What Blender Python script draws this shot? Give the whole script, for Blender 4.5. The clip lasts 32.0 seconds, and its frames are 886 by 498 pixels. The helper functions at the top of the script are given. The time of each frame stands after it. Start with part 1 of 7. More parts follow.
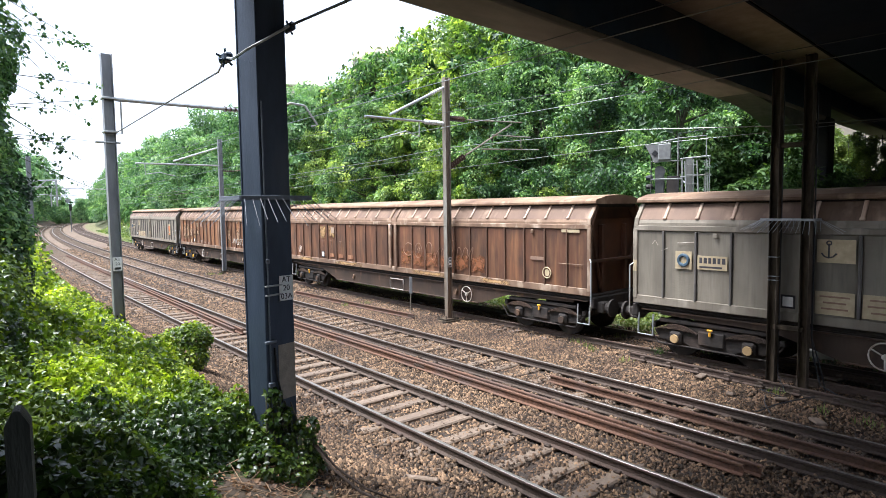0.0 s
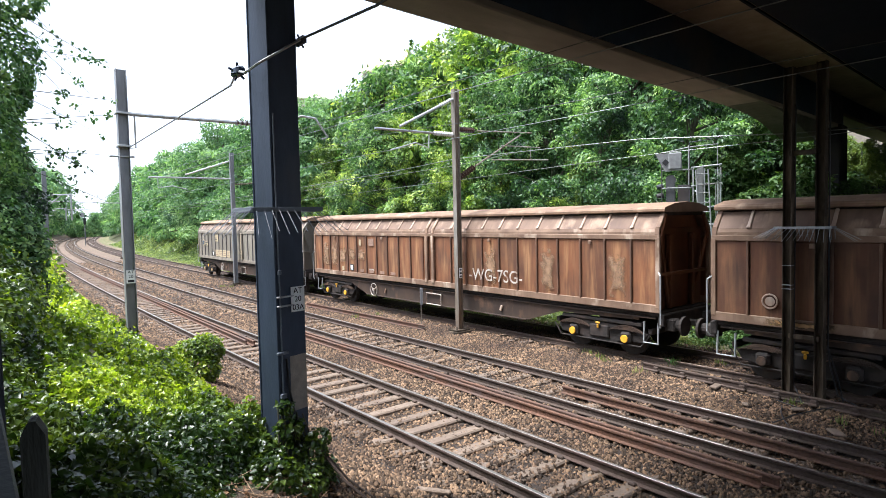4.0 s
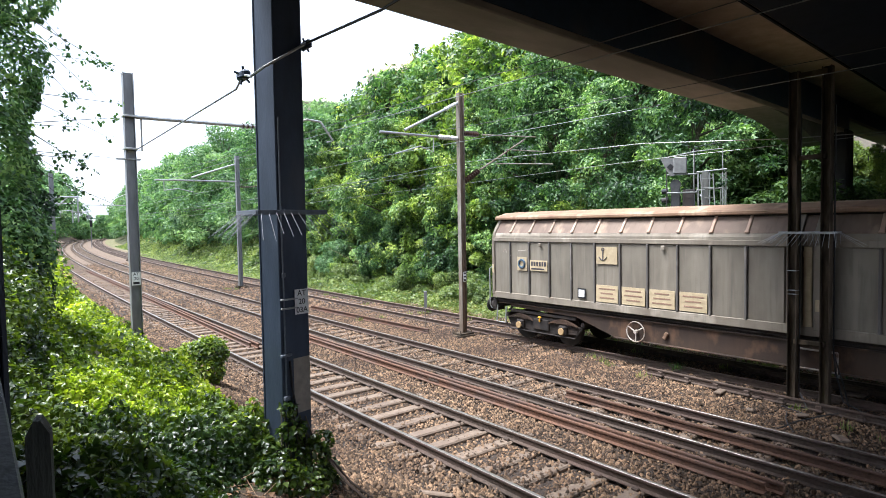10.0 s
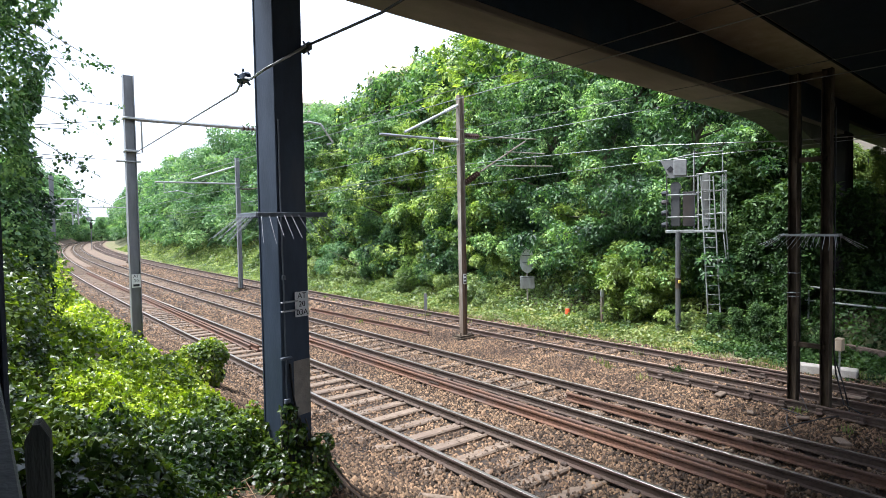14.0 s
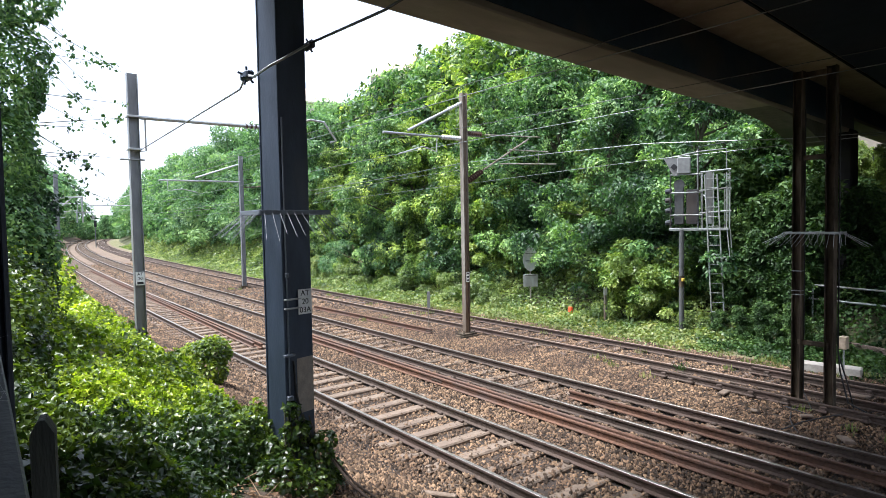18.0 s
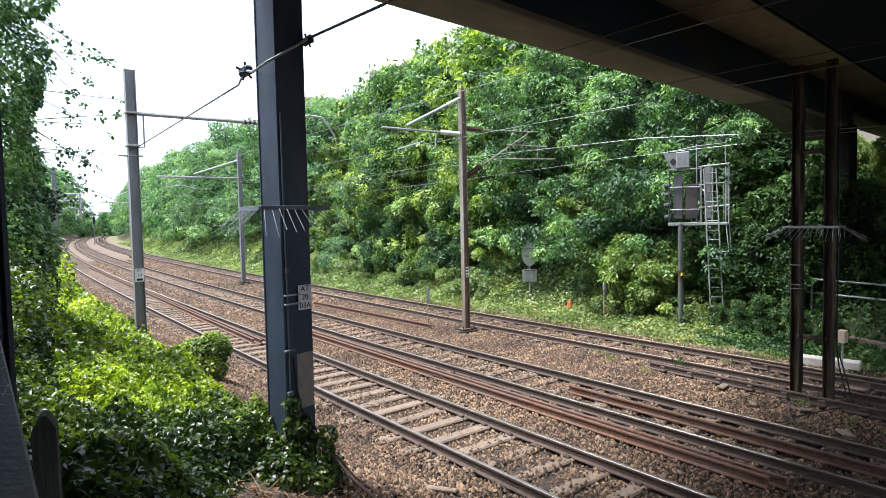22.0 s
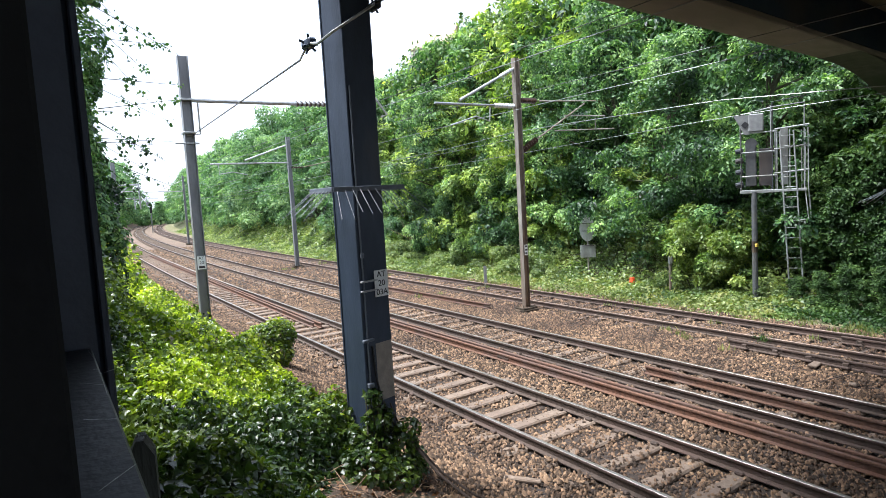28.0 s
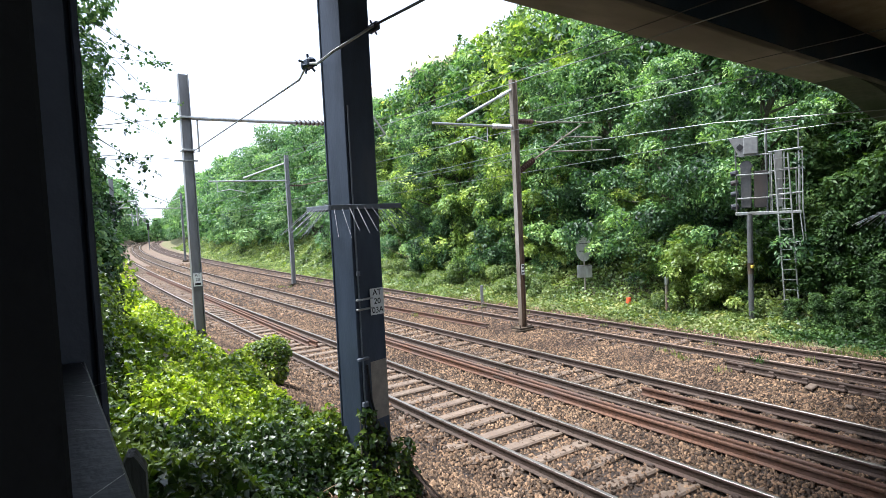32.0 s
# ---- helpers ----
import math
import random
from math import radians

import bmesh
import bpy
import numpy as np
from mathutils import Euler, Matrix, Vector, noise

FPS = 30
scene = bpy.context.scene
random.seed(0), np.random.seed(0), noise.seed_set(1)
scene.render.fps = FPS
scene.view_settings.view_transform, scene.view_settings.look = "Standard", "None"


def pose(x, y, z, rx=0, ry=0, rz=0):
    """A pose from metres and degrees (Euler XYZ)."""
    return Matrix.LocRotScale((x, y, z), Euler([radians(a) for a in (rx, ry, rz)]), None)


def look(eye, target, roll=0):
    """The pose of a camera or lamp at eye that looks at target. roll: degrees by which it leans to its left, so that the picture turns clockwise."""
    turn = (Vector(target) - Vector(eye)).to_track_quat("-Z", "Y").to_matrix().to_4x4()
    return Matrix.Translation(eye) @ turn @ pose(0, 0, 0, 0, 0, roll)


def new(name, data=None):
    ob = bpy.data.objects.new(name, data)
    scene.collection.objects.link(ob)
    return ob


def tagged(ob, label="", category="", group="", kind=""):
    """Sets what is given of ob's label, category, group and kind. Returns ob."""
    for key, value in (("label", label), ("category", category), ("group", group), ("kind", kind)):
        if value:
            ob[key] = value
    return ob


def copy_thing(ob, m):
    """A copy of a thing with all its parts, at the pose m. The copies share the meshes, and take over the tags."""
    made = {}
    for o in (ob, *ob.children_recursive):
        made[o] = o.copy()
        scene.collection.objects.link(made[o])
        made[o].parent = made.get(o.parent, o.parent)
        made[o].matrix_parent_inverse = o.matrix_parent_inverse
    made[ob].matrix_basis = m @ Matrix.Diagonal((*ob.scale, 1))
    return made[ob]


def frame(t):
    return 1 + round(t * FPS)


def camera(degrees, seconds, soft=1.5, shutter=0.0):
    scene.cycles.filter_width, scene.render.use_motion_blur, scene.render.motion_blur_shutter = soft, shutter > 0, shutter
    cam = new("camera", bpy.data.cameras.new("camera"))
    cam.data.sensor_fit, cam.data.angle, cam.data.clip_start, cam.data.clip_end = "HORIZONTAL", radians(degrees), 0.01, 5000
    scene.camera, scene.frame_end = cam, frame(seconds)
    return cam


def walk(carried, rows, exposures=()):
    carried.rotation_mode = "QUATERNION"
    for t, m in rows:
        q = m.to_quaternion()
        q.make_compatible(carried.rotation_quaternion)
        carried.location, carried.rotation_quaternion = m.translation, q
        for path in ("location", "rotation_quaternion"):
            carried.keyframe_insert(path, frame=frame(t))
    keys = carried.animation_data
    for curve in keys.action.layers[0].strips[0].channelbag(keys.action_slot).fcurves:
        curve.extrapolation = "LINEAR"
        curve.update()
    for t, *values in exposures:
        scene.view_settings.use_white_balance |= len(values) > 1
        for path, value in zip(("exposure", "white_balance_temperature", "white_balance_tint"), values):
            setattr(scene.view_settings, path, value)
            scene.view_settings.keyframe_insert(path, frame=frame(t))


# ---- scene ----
cam = camera(73.9, 32.0, soft=0.6)
PATH = [
    (0, (-0.001, -0.011, 3.841), (1.284, 1.515, 3.704), -0.8),
    (0.5, (0.002, -0.002, 3.831), (1.281, 1.531, 3.709), -0.8),
    (1, (0.001, -0.003, 3.839), (1.27, 1.538, 3.713), -1.1),
    (1.5, (0.003, -0.008, 3.835), (1.265, 1.539, 3.714), -1.2),
    (2, (-0.004, -0.003, 3.832), (1.257, 1.544, 3.716), -1.1),
    (2.5, (-0.004, -0.018, 3.826), (1.252, 1.535, 3.723), -1.2),
    (3, (-0.005, -0.009, 3.822), (1.26, 1.537, 3.722), -1.3),
    (3.5, (-0.006, -0.005, 3.83), (1.257, 1.543, 3.729), -1.3),
    (5.5, (-0.012, -0.013, 3.827), (1.243, 1.541, 3.74), -1.1),
    (6, (-0.008, -0.024, 3.831), (1.244, 1.533, 3.742), -1.2),
    (6.5, (-0.008, -0.01, 3.828), (1.241, 1.549, 3.736), -1.0),
    (7, (-0.011, -0.018, 3.829), (1.233, 1.545, 3.738), -1.2),
    (7.5, (-0.007, -0.013, 3.829), (1.238, 1.549, 3.735), -1.2),
    (8, (-0.012, -0.029, 3.828), (1.236, 1.532, 3.744), -1.1),
    (8.5, (-0.006, -0.019, 3.832), (1.243, 1.541, 3.742), -1.0),
    (9, (-0.006, -0.014, 3.832), (1.243, 1.545, 3.744), -1.0),
    (9.5, (-0.013, -0.025, 3.821), (1.234, 1.536, 3.74), -1.0),
    (10, (-0.008, -0.023, 3.828), (1.241, 1.536, 3.742), -1.0),
    (10.5, (-0.013, -0.025, 3.826), (1.235, 1.536, 3.74), -1.0),
    (11, (-0.009, -0.021, 3.828), (1.24, 1.538, 3.739), -1.0),
    (11.5, (-0.013, -0.013, 3.83), (1.238, 1.545, 3.742), -1.1),
    (12, (-0.017, -0.022, 3.831), (1.232, 1.537, 3.741), -1.1),
    (12.5, (-0.009, -0.012, 3.826), (1.247, 1.541, 3.723), -1.3),
    (13, (-0.006, -0.007, 3.829), (1.248, 1.547, 3.729), -1.1),
    (13.5, (-0.001, -0.014, 3.828), (1.247, 1.546, 3.745), -0.9),
    (14, (-0.008, -0.018, 3.832), (1.242, 1.542, 3.753), -1.0),
    (14.5, (-0.009, -0.018, 3.834), (1.244, 1.539, 3.753), -1.0),
    (16.5, (-0.006, -0.014, 3.831), (1.239, 1.549, 3.746), -1.2),
    (17, (-0.011, -0.022, 3.833), (1.238, 1.538, 3.751), -1.0),
    (17.5, (-0.012, -0.019, 3.829), (1.233, 1.544, 3.746), -1.0),
    (18, (-0.008, -0.021, 3.826), (1.233, 1.545, 3.741), -1.0),
    (18.5, (-0.017, -0.019, 3.822), (1.224, 1.547, 3.737), -1.1),
    (19, (-0.011, -0.006, 3.823), (1.246, 1.546, 3.725), -1.1),
    (19.5, (-0.011, -0.014, 3.834), (1.243, 1.541, 3.74), -1.0),
    (20, (-0.007, -0.015, 3.829), (1.239, 1.547, 3.734), -1.3),
    (20.5, (-0.009, -0.019, 3.827), (1.239, 1.541, 3.73), -1.2),
    (21, (-0.006, -0.014, 3.831), (1.236, 1.551, 3.734), -1.4),
    (21.5, (-0.008, -0.012, 3.828), (1.237, 1.55, 3.73), -1.4),
    (22, (-0.013, -0.018, 3.821), (1.23, 1.546, 3.721), -1.2),
    (22.5, (-0.015, -0.015, 3.832), (1.228, 1.548, 3.732), -1.2),
    (23, (-0.011, -0.02, 3.827), (1.225, 1.549, 3.733), -1.4),
    (23.5, (-0.014, -0.033, 3.832), (1.21, 1.547, 3.757), -1.9),
    (24, (-0.01, -0.019, 3.829), (1.236, 1.544, 3.762), -2.1),
    (24.5, (-0.014, -0.015, 3.831), (1.249, 1.534, 3.751), -1.7),
    (26.5, (-0.015, -0.013, 3.828), (1.257, 1.528, 3.756), -1.5),
    (27, (-0.012, -0.02, 3.83), (1.245, 1.534, 3.749), -1.7),
    (27.1, (-0.011, 0.007, 3.833), (1.249, 1.558, 3.752), -1.5),
    (27.2, (-0.012, 0.012, 3.84), (1.261, 1.553, 3.765), -1.5),
    (27.3, (-0.028, 0.612, 3.841), (1.184, 2.198, 3.721), -3.7),
    (27.4, (-0.022, 0.612, 3.832), (1.176, 2.21, 3.723), -4),
    (27.5, (-0.04, 0.6, 3.826), (1.145, 2.207, 3.709), -4.1),
    (27.6, (-0.033, 0.609, 3.829), (1.124, 2.234, 3.686), -3.9),
    (27.8, (-0.03, 0.639, 3.83), (1.118, 2.269, 3.677), -3.2),
    (28, (-0.035, 0.619, 3.825), (1.08, 2.271, 3.657), -3.3),
    (28.5, (-0.042, 0.641, 3.826), (1.075, 2.293, 3.691), -2.8),
    (29, (-0.05, 0.639, 3.818), (1.055, 2.301, 3.694), -2.7),
    (29.5, (-0.058, 0.627, 3.825), (1.042, 2.294, 3.711), -2.7),
    (30, (-0.064, 0.632, 3.823), (1.04, 2.297, 3.718), -2.7),
    (30.5, (-0.073, 0.655, 3.822), (1.03, 2.321, 3.726), -2.7),
    (31, (-0.036, 0.596, 3.82), (1.085, 2.248, 3.713), -3.2),
    (31.5, (-0.037, 0.603, 3.823), (1.094, 2.249, 3.715), -3),
    (32, (-0.037, 0.596, 3.822), (1.091, 2.244, 3.718), -2.8),
]
walk(cam, [(t, look(eye, target, roll)) for t, eye, target, roll in PATH], [(0.0, 1.22, 5700, 11.0), (32.0, 1.22, 5700, 11.0)])

# ---- light ----
world = bpy.data.worlds.new("sky")
scene.world = world
world.use_nodes = True
wn, wl = world.node_tree.nodes, world.node_tree.links
sky = wn.new("ShaderNodeTexSky")
sky.sky_type = "NISHITA"
sky.sun_disc = False
SUN_EL, SUN_AZ = 67.0, -58.0          # degrees above the horizon; azimuth from +y towards +x
sky.sun_elevation, sky.sun_rotation = radians(SUN_EL), radians(SUN_AZ)
sky.air_density, sky.dust_density, sky.ozone_density = 1.0, 6.0, 1.0
wn["Background"].inputs[1].default_value = 0.06
wl.new(sky.outputs[0], wn["Background"].inputs[0])
haze = wn.new("ShaderNodeBackground")          # thin white cloud over the whole sky
haze.inputs[0].default_value, haze.inputs[1].default_value = (0.94, 0.97, 1.0, 1.0), 0.58
both = wn.new("ShaderNodeAddShader")
wl.new(wn["Background"].outputs[0], both.inputs[0])
wl.new(haze.outputs[0], both.inputs[1])
wl.new(both.outputs[0], wn["World Output"].inputs["Surface"])
sun_data = bpy.data.lights.new("sun", "SUN")
sun_data.energy, sun_data.angle, sun_data.color = 5.0, radians(30.0), (1.0, 0.95, 0.86)
sun = new("sun", sun_data)
_e, _a = radians(SUN_EL), radians(SUN_AZ)
sun.matrix_world = look((math.cos(_e) * math.sin(_a) * 50, math.cos(_e) * math.cos(_a) * 50, math.sin(_e) * 50), (0, 0, 0))


# ---- materials ----
def nodes_of(name):
    m = bpy.data.materials.new(name)
    m.use_nodes = True
    return m, m.node_tree.nodes, m.node_tree.links, m.node_tree.nodes["Principled BSDF"]


def rgb(c):
    return (c[0], c[1], c[2], 1.0)


def surface(name, c1, c2, rough=0.7, metal=0.0, scale=6.0, bump=0.2, stain=None, stain_scale=0.8, stain_cut=0.5,
            stretch=(1, 1, 1), fine=60.0, vary=0.12, spec=0.4):
    """A procedural surface: two tones of grain, a larger stain, fine relief, and a little change from piece to piece."""
    m, n, l, b = nodes_of(name)
    tc = n.new("ShaderNodeTexCoord")
    mp = n.new("ShaderNodeMapping")
    mp.inputs["Scale"].default_value = stretch
    l.new(tc.outputs["Object"], mp.inputs[0])
    info = n.new("ShaderNodeObjectInfo")
    shift = n.new("ShaderNodeVectorMath")
    shift.operation = "MULTIPLY_ADD"
    shift.inputs[1].default_value = (17.0, 31.0, 23.0)
    l.new(info.outputs["Random"], shift.inputs[0])
    l.new(mp.outputs[0], shift.inputs[2])
    n1 = n.new("ShaderNodeTexNoise")
    n1.inputs["Scale"].default_value, n1.inputs["Detail"].default_value = scale, 6.0
    n1.inputs["Roughness"].default_value = 0.65
    l.new(shift.outputs[0], n1.inputs["Vector"])
    r1 = n.new("ShaderNodeValToRGB")
    r1.color_ramp.elements[0].position, r1.color_ramp.elements[1].position = 0.32, 0.68
    r1.color_ramp.elements[0].color, r1.color_ramp.elements[1].color = rgb(c1), rgb(c2)
    l.new(n1.outputs["Fac"], r1.inputs[0])
    out = r1.outputs[0]
    if stain:
        n2 = n.new("ShaderNodeTexNoise")
        n2.inputs["Scale"].default_value, n2.inputs["Detail"].default_value = stain_scale, 4.0
        l.new(shift.outputs[0], n2.inputs["Vector"])
        r2 = n.new("ShaderNodeValToRGB")
        r2.color_ramp.elements[0].position, r2.color_ramp.elements[1].position = stain_cut - 0.1, stain_cut + 0.12
        l.new(n2.outputs["Fac"], r2.inputs[0])
        mx = n.new("ShaderNodeMix")
        mx.data_type = "RGBA"
        l.new(r2.outputs[0], mx.inputs[0])
        l.new(out, mx.inputs[6])
        mx.inputs[7].default_value = rgb(stain)
        out = mx.outputs[2]
    hs = n.new("ShaderNodeHueSaturation")
    mr = n.new("ShaderNodeMapRange")
    mr.inputs["To Min"].default_value, mr.inputs["To Max"].default_value = 1 - vary, 1 + vary
    l.new(info.outputs["Random"], mr.inputs[0])
    l.new(mr.outputs[0], hs.inputs["Value"])
    l.new(out, hs.inputs["Color"])
    l.new(hs.outputs[0], b.inputs["Base Color"])
    b.inputs["Roughness"].default_value, b.inputs["Metallic"].default_value = rough, metal
    b.inputs["Specular IOR Level"].default_value = spec
    if bump:
        n3 = n.new("ShaderNodeTexNoise")
        n3.inputs["Scale"].default_value, n3.inputs["Detail"].default_value = fine, 3.0
        l.new(shift.outputs[0], n3.inputs["Vector"])
        bp = n.new("ShaderNodeBump")
        bp.inputs["Strength"].default_value, bp.inputs["Distance"].default_value = bump, 0.02
        l.new(n3.outputs["Fac"], bp.inputs["Height"])
        l.new(bp.outputs[0], b.inputs["Normal"])
    return m


def leafy(name, dark, mid, light, glow, trans=0.35, rough=0.45, patch=0.25, spec=0.35, lo=-0.10, hi=0.62):
    """Leaves: colour from leaf to leaf, larger light and dark patches, light through the blade."""
    m, n, l, b = nodes_of(name)
    g = n.new("ShaderNodeNewGeometry")
    tc = n.new("ShaderNodeTexCoord")
    ns = n.new("ShaderNodeTexNoise")
    ns.inputs["Scale"].default_value, ns.inputs["Detail"].default_value = patch, 3.0
    l.new(tc.outputs["Object"], ns.inputs["Vector"])
    mix = n.new("ShaderNodeMath")
    mix.operation = "MULTIPLY_ADD"
    l.new(g.outputs["Random Per Island"], mix.inputs[0])
    mix.inputs[1].default_value = 0.50
    sc = n.new("ShaderNodeMapRange")
    sc.inputs["From Min"].default_value, sc.inputs["From Max"].default_value = 0.3, 0.7
    sc.inputs["To Min"].default_value, sc.inputs["To Max"].default_value = lo, hi
    l.new(ns.outputs["Fac"], sc.inputs[0])
    l.new(sc.outputs[0], mix.inputs[2])
    r = n.new("ShaderNodeValToRGB")
    e = r.color_ramp.elements
    e[0].position, e[0].color = 0.05, rgb(dark)
    e[1].position, e[1].color = 0.95, rgb(light)
    k = e.new(0.5)
    k.color = rgb(mid)
    l.new(mix.outputs[0], r.inputs[0])
    l.new(r.outputs[0], b.inputs["Base Color"])
    b.inputs["Roughness"].default_value = rough
    b.inputs["Specular IOR Level"].default_value = spec
    tr = n.new("ShaderNodeBsdfTranslucent")
    tint = n.new("ShaderNodeMix")
    tint.data_type, tint.blend_type = "RGBA", "MULTIPLY"
    tint.inputs[0].default_value = 1.0
    l.new(r.outputs[0], tint.inputs[6])
    tint.inputs[7].default_value = rgb(glow)
    l.new(tint.outputs[2], tr.inputs["Color"])
    ms = n.new("ShaderNodeMixShader")
    ms.inputs[0].default_value = trans
    l.new(b.outputs[0], ms.inputs[1])
    l.new(tr.outputs[0], ms.inputs[2])
    l.new(ms.outputs[0], n["Material Output"].inputs["Surface"])
    return m


def plain(name, c, rough=0.5, metal=0.0, vary=0.05):
    return surface(name, [v * 0.88 for v in c], [min(1, v * 1.1) for v in c], rough, metal, 14.0, 0.08, vary=vary)


# Ballast bed is near-black: the shade between the loose stones is painted in.
BALLAST = surface("ballast_gap_shade", (0.018, 0.013, 0.010), (0.045, 0.032, 0.024), 0.9, 0, 22, 0.9, (0.03, 0.022, 0.016), 0.5, 0.55, fine=45)
SOIL = surface("brown_soil", (0.045, 0.031, 0.021), (0.095, 0.067, 0.046), 0.95, 0, 9, 0.8, (0.06, 0.05, 0.03), 0.7, 0.5)
BANK = surface("bank_soil", (0.035, 0.045, 0.018), (0.07, 0.075, 0.03), 0.95, 0, 3, 0.8, (0.05, 0.04, 0.025), 0.5, 0.55)
GRASSY = surface("weedy_ground", (0.06, 0.075, 0.025), (0.135, 0.13, 0.055), 0.95, 0, 5, 0.9, (0.20, 0.16, 0.11), 0.6, 0.56)
CONCRETE = surface("worn_concrete", (0.110, 0.079, 0.057), (0.195, 0.148, 0.110), 0.9, 0, 12, 0.4, (0.13, 0.095, 0.072), 1.6, 0.55)
BRIDGE_CONCRETE = surface("bridge_concrete", (0.24, 0.19, 0.13), (0.34, 0.275, 0.195), 0.85, 0, 3, 0.25, (0.16, 0.125, 0.085), 0.35, 0.55)
FLANGE_CONCRETE = surface("pale_flange_concrete", (0.20, 0.178, 0.148), (0.28, 0.25, 0.21), 0.85, 0, 3, 0.25, (0.14, 0.12, 0.095), 0.4, 0.55, (0.4, 1, 1))
# Lighter copy of the bridge blue: the edge web's brighter light is painted in.
LIT_BLUE = surface("lit_blue_beam_paint", (0.010, 0.024, 0.046), (0.018, 0.038, 0.066), 0.6, 0.1, 4, 0.1, (0.05, 0.05, 0.05), 0.5, 0.6)
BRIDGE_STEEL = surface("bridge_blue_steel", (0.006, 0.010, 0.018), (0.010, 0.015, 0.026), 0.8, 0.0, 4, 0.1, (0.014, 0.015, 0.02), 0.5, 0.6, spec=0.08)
TIMBER = surface("old_sleeper_timber", (0.075, 0.055, 0.045), (0.16, 0.12, 0.10), 0.9, 0, 9, 0.5, (0.05, 0.04, 0.03), 2, 0.6, (1, 6, 6))
RAIL_SIDE = surface("rusty_rail", (0.034, 0.024, 0.018), (0.078, 0.055, 0.042), 0.85, 0.0, 18, 0.3, (0.07, 0.045, 0.035), 1.0, 0.55)
RAIL_RED = surface("spare_rail_rust", (0.058, 0.029, 0.018), (0.130, 0.066, 0.040), 0.85, 0.0, 16, 0.3, (0.075, 0.048, 0.038), 1.0, 0.55)
RAIL_TOP = surface("polished_rail_head", (0.22, 0.195, 0.17), (0.36, 0.33, 0.295), 0.36, 0.8, 30, 0.05, (0.24, 0.20, 0.165), 2, 0.6)
COLUMN = surface("blue_grey_paint", (0.022, 0.032, 0.052), (0.038, 0.052, 0.080), 0.5, 0.1, 5, 0.15, (0.10, 0.095, 0.085), 1.3, 0.68, (1, 1, 0.3), vary=0.04)
COLUMN_WEB = surface("weathered_dark_paint", (0.022, 0.026, 0.032), (0.04, 0.045, 0.05), 0.65, 0.1, 6, 0.2, (0.07, 0.055, 0.045), 1.2, 0.62, (1, 1, 0.3))
PATCH = surface("bare_primer_patch", (0.19, 0.165, 0.138), (0.27, 0.235, 0.195), 0.8, 0, 8, 0.3, (0.1, 0.09, 0.08), 3, 0.6)
RUSTY_POST = surface("rust_brown_post", (0.022, 0.0175, 0.0125), (0.052, 0.040, 0.028), 0.9, 0.0, 8, 0.4, (0.14, 0.105, 0.075), 2.4, 0.58, (1, 1, 0.3), spec=0.15)
GALV = surface("galvanised_steel", (0.30, 0.31, 0.31), (0.44, 0.45, 0.45), 0.5, 0.55, 10, 0.1, (0.25, 0.22, 0.18), 1.5, 0.62, (1, 1, 0.3))
MAST = surface("weathered_mast_steel", (0.16, 0.145, 0.12), (0.31, 0.29, 0.25), 0.8, 0.0, 8, 0.2, (0.13, 0.09, 0.06), 0.9, 0.5, (1, 1, 0.25))
WIRE = plain("wire_metal", (0.09, 0.095, 0.09), 0.38, 0.9)
CONTACT = plain("contact_wire_copper", (0.20, 0.215, 0.205), 0.38, 0.9)
CABLE = plain("black_cable", (0.02, 0.02, 0.022), 0.6)
INSUL = plain("brown_insulator", (0.055, 0.032, 0.024), 0.3)
INSUL_W = plain("white_insulator", (0.62, 0.63, 0.62), 0.35)
WHITE = surface("white_enamel", (0.70, 0.70, 0.68), (0.82, 0.82, 0.80), 0.45, 0, 10, 0.05, (0.5, 0.47, 0.42), 4, 0.68)
BLACK = plain("black_paint", (0.015, 0.015, 0.017), 0.6)
GREY_BOX = surface("grey_equipment_paint", (0.135, 0.14, 0.14), (0.21, 0.215, 0.21), 0.55, 0.1, 8, 0.1, (0.28, 0.27, 0.24), 2, 0.62)
ORANGE = plain("orange_plastic", (0.75, 0.10, 0.03), 0.5)
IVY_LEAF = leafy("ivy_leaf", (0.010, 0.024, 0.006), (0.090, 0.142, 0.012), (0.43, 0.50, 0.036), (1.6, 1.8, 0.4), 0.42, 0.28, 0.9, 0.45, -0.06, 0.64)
TREE_LEAF = leafy("tree_leaf", (0.010, 0.030, 0.014), (0.082, 0.168, 0.062), (0.37, 0.52, 0.19), (1.4, 1.6, 0.7), 0.33, 0.42, 0.55, 0.35, -0.26, 0.58)
TREE_LEAF_B = leafy("yellow_green_leaf", (0.018, 0.045, 0.013), (0.145, 0.235, 0.048), (0.53, 0.63, 0.15), (1.5, 1.6, 0.6), 0.33, 0.42, 0.55, 0.35, -0.24, 0.58)
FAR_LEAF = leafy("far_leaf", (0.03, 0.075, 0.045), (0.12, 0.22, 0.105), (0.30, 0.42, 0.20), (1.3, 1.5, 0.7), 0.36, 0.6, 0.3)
LOW_LEAF = leafy("undergrowth_leaf", (0.030, 0.058, 0.020), (0.125, 0.188, 0.056), (0.32, 0.385, 0.135), (1.4, 1.4, 0.5), 0.36, 0.38, 0.5, 0.5)
BARK = surface("tree_bark", (0.05, 0.04, 0.03), (0.11, 0.09, 0.07), 0.95, 0, 8, 0.6, (0.05, 0.07, 0.03), 1, 0.55, (1, 1, 0.3))
DRY_STEM = surface("dry_stem", (0.13, 0.085, 0.05), (0.30, 0.20, 0.12), 0.9, 0, 9, 0.3)
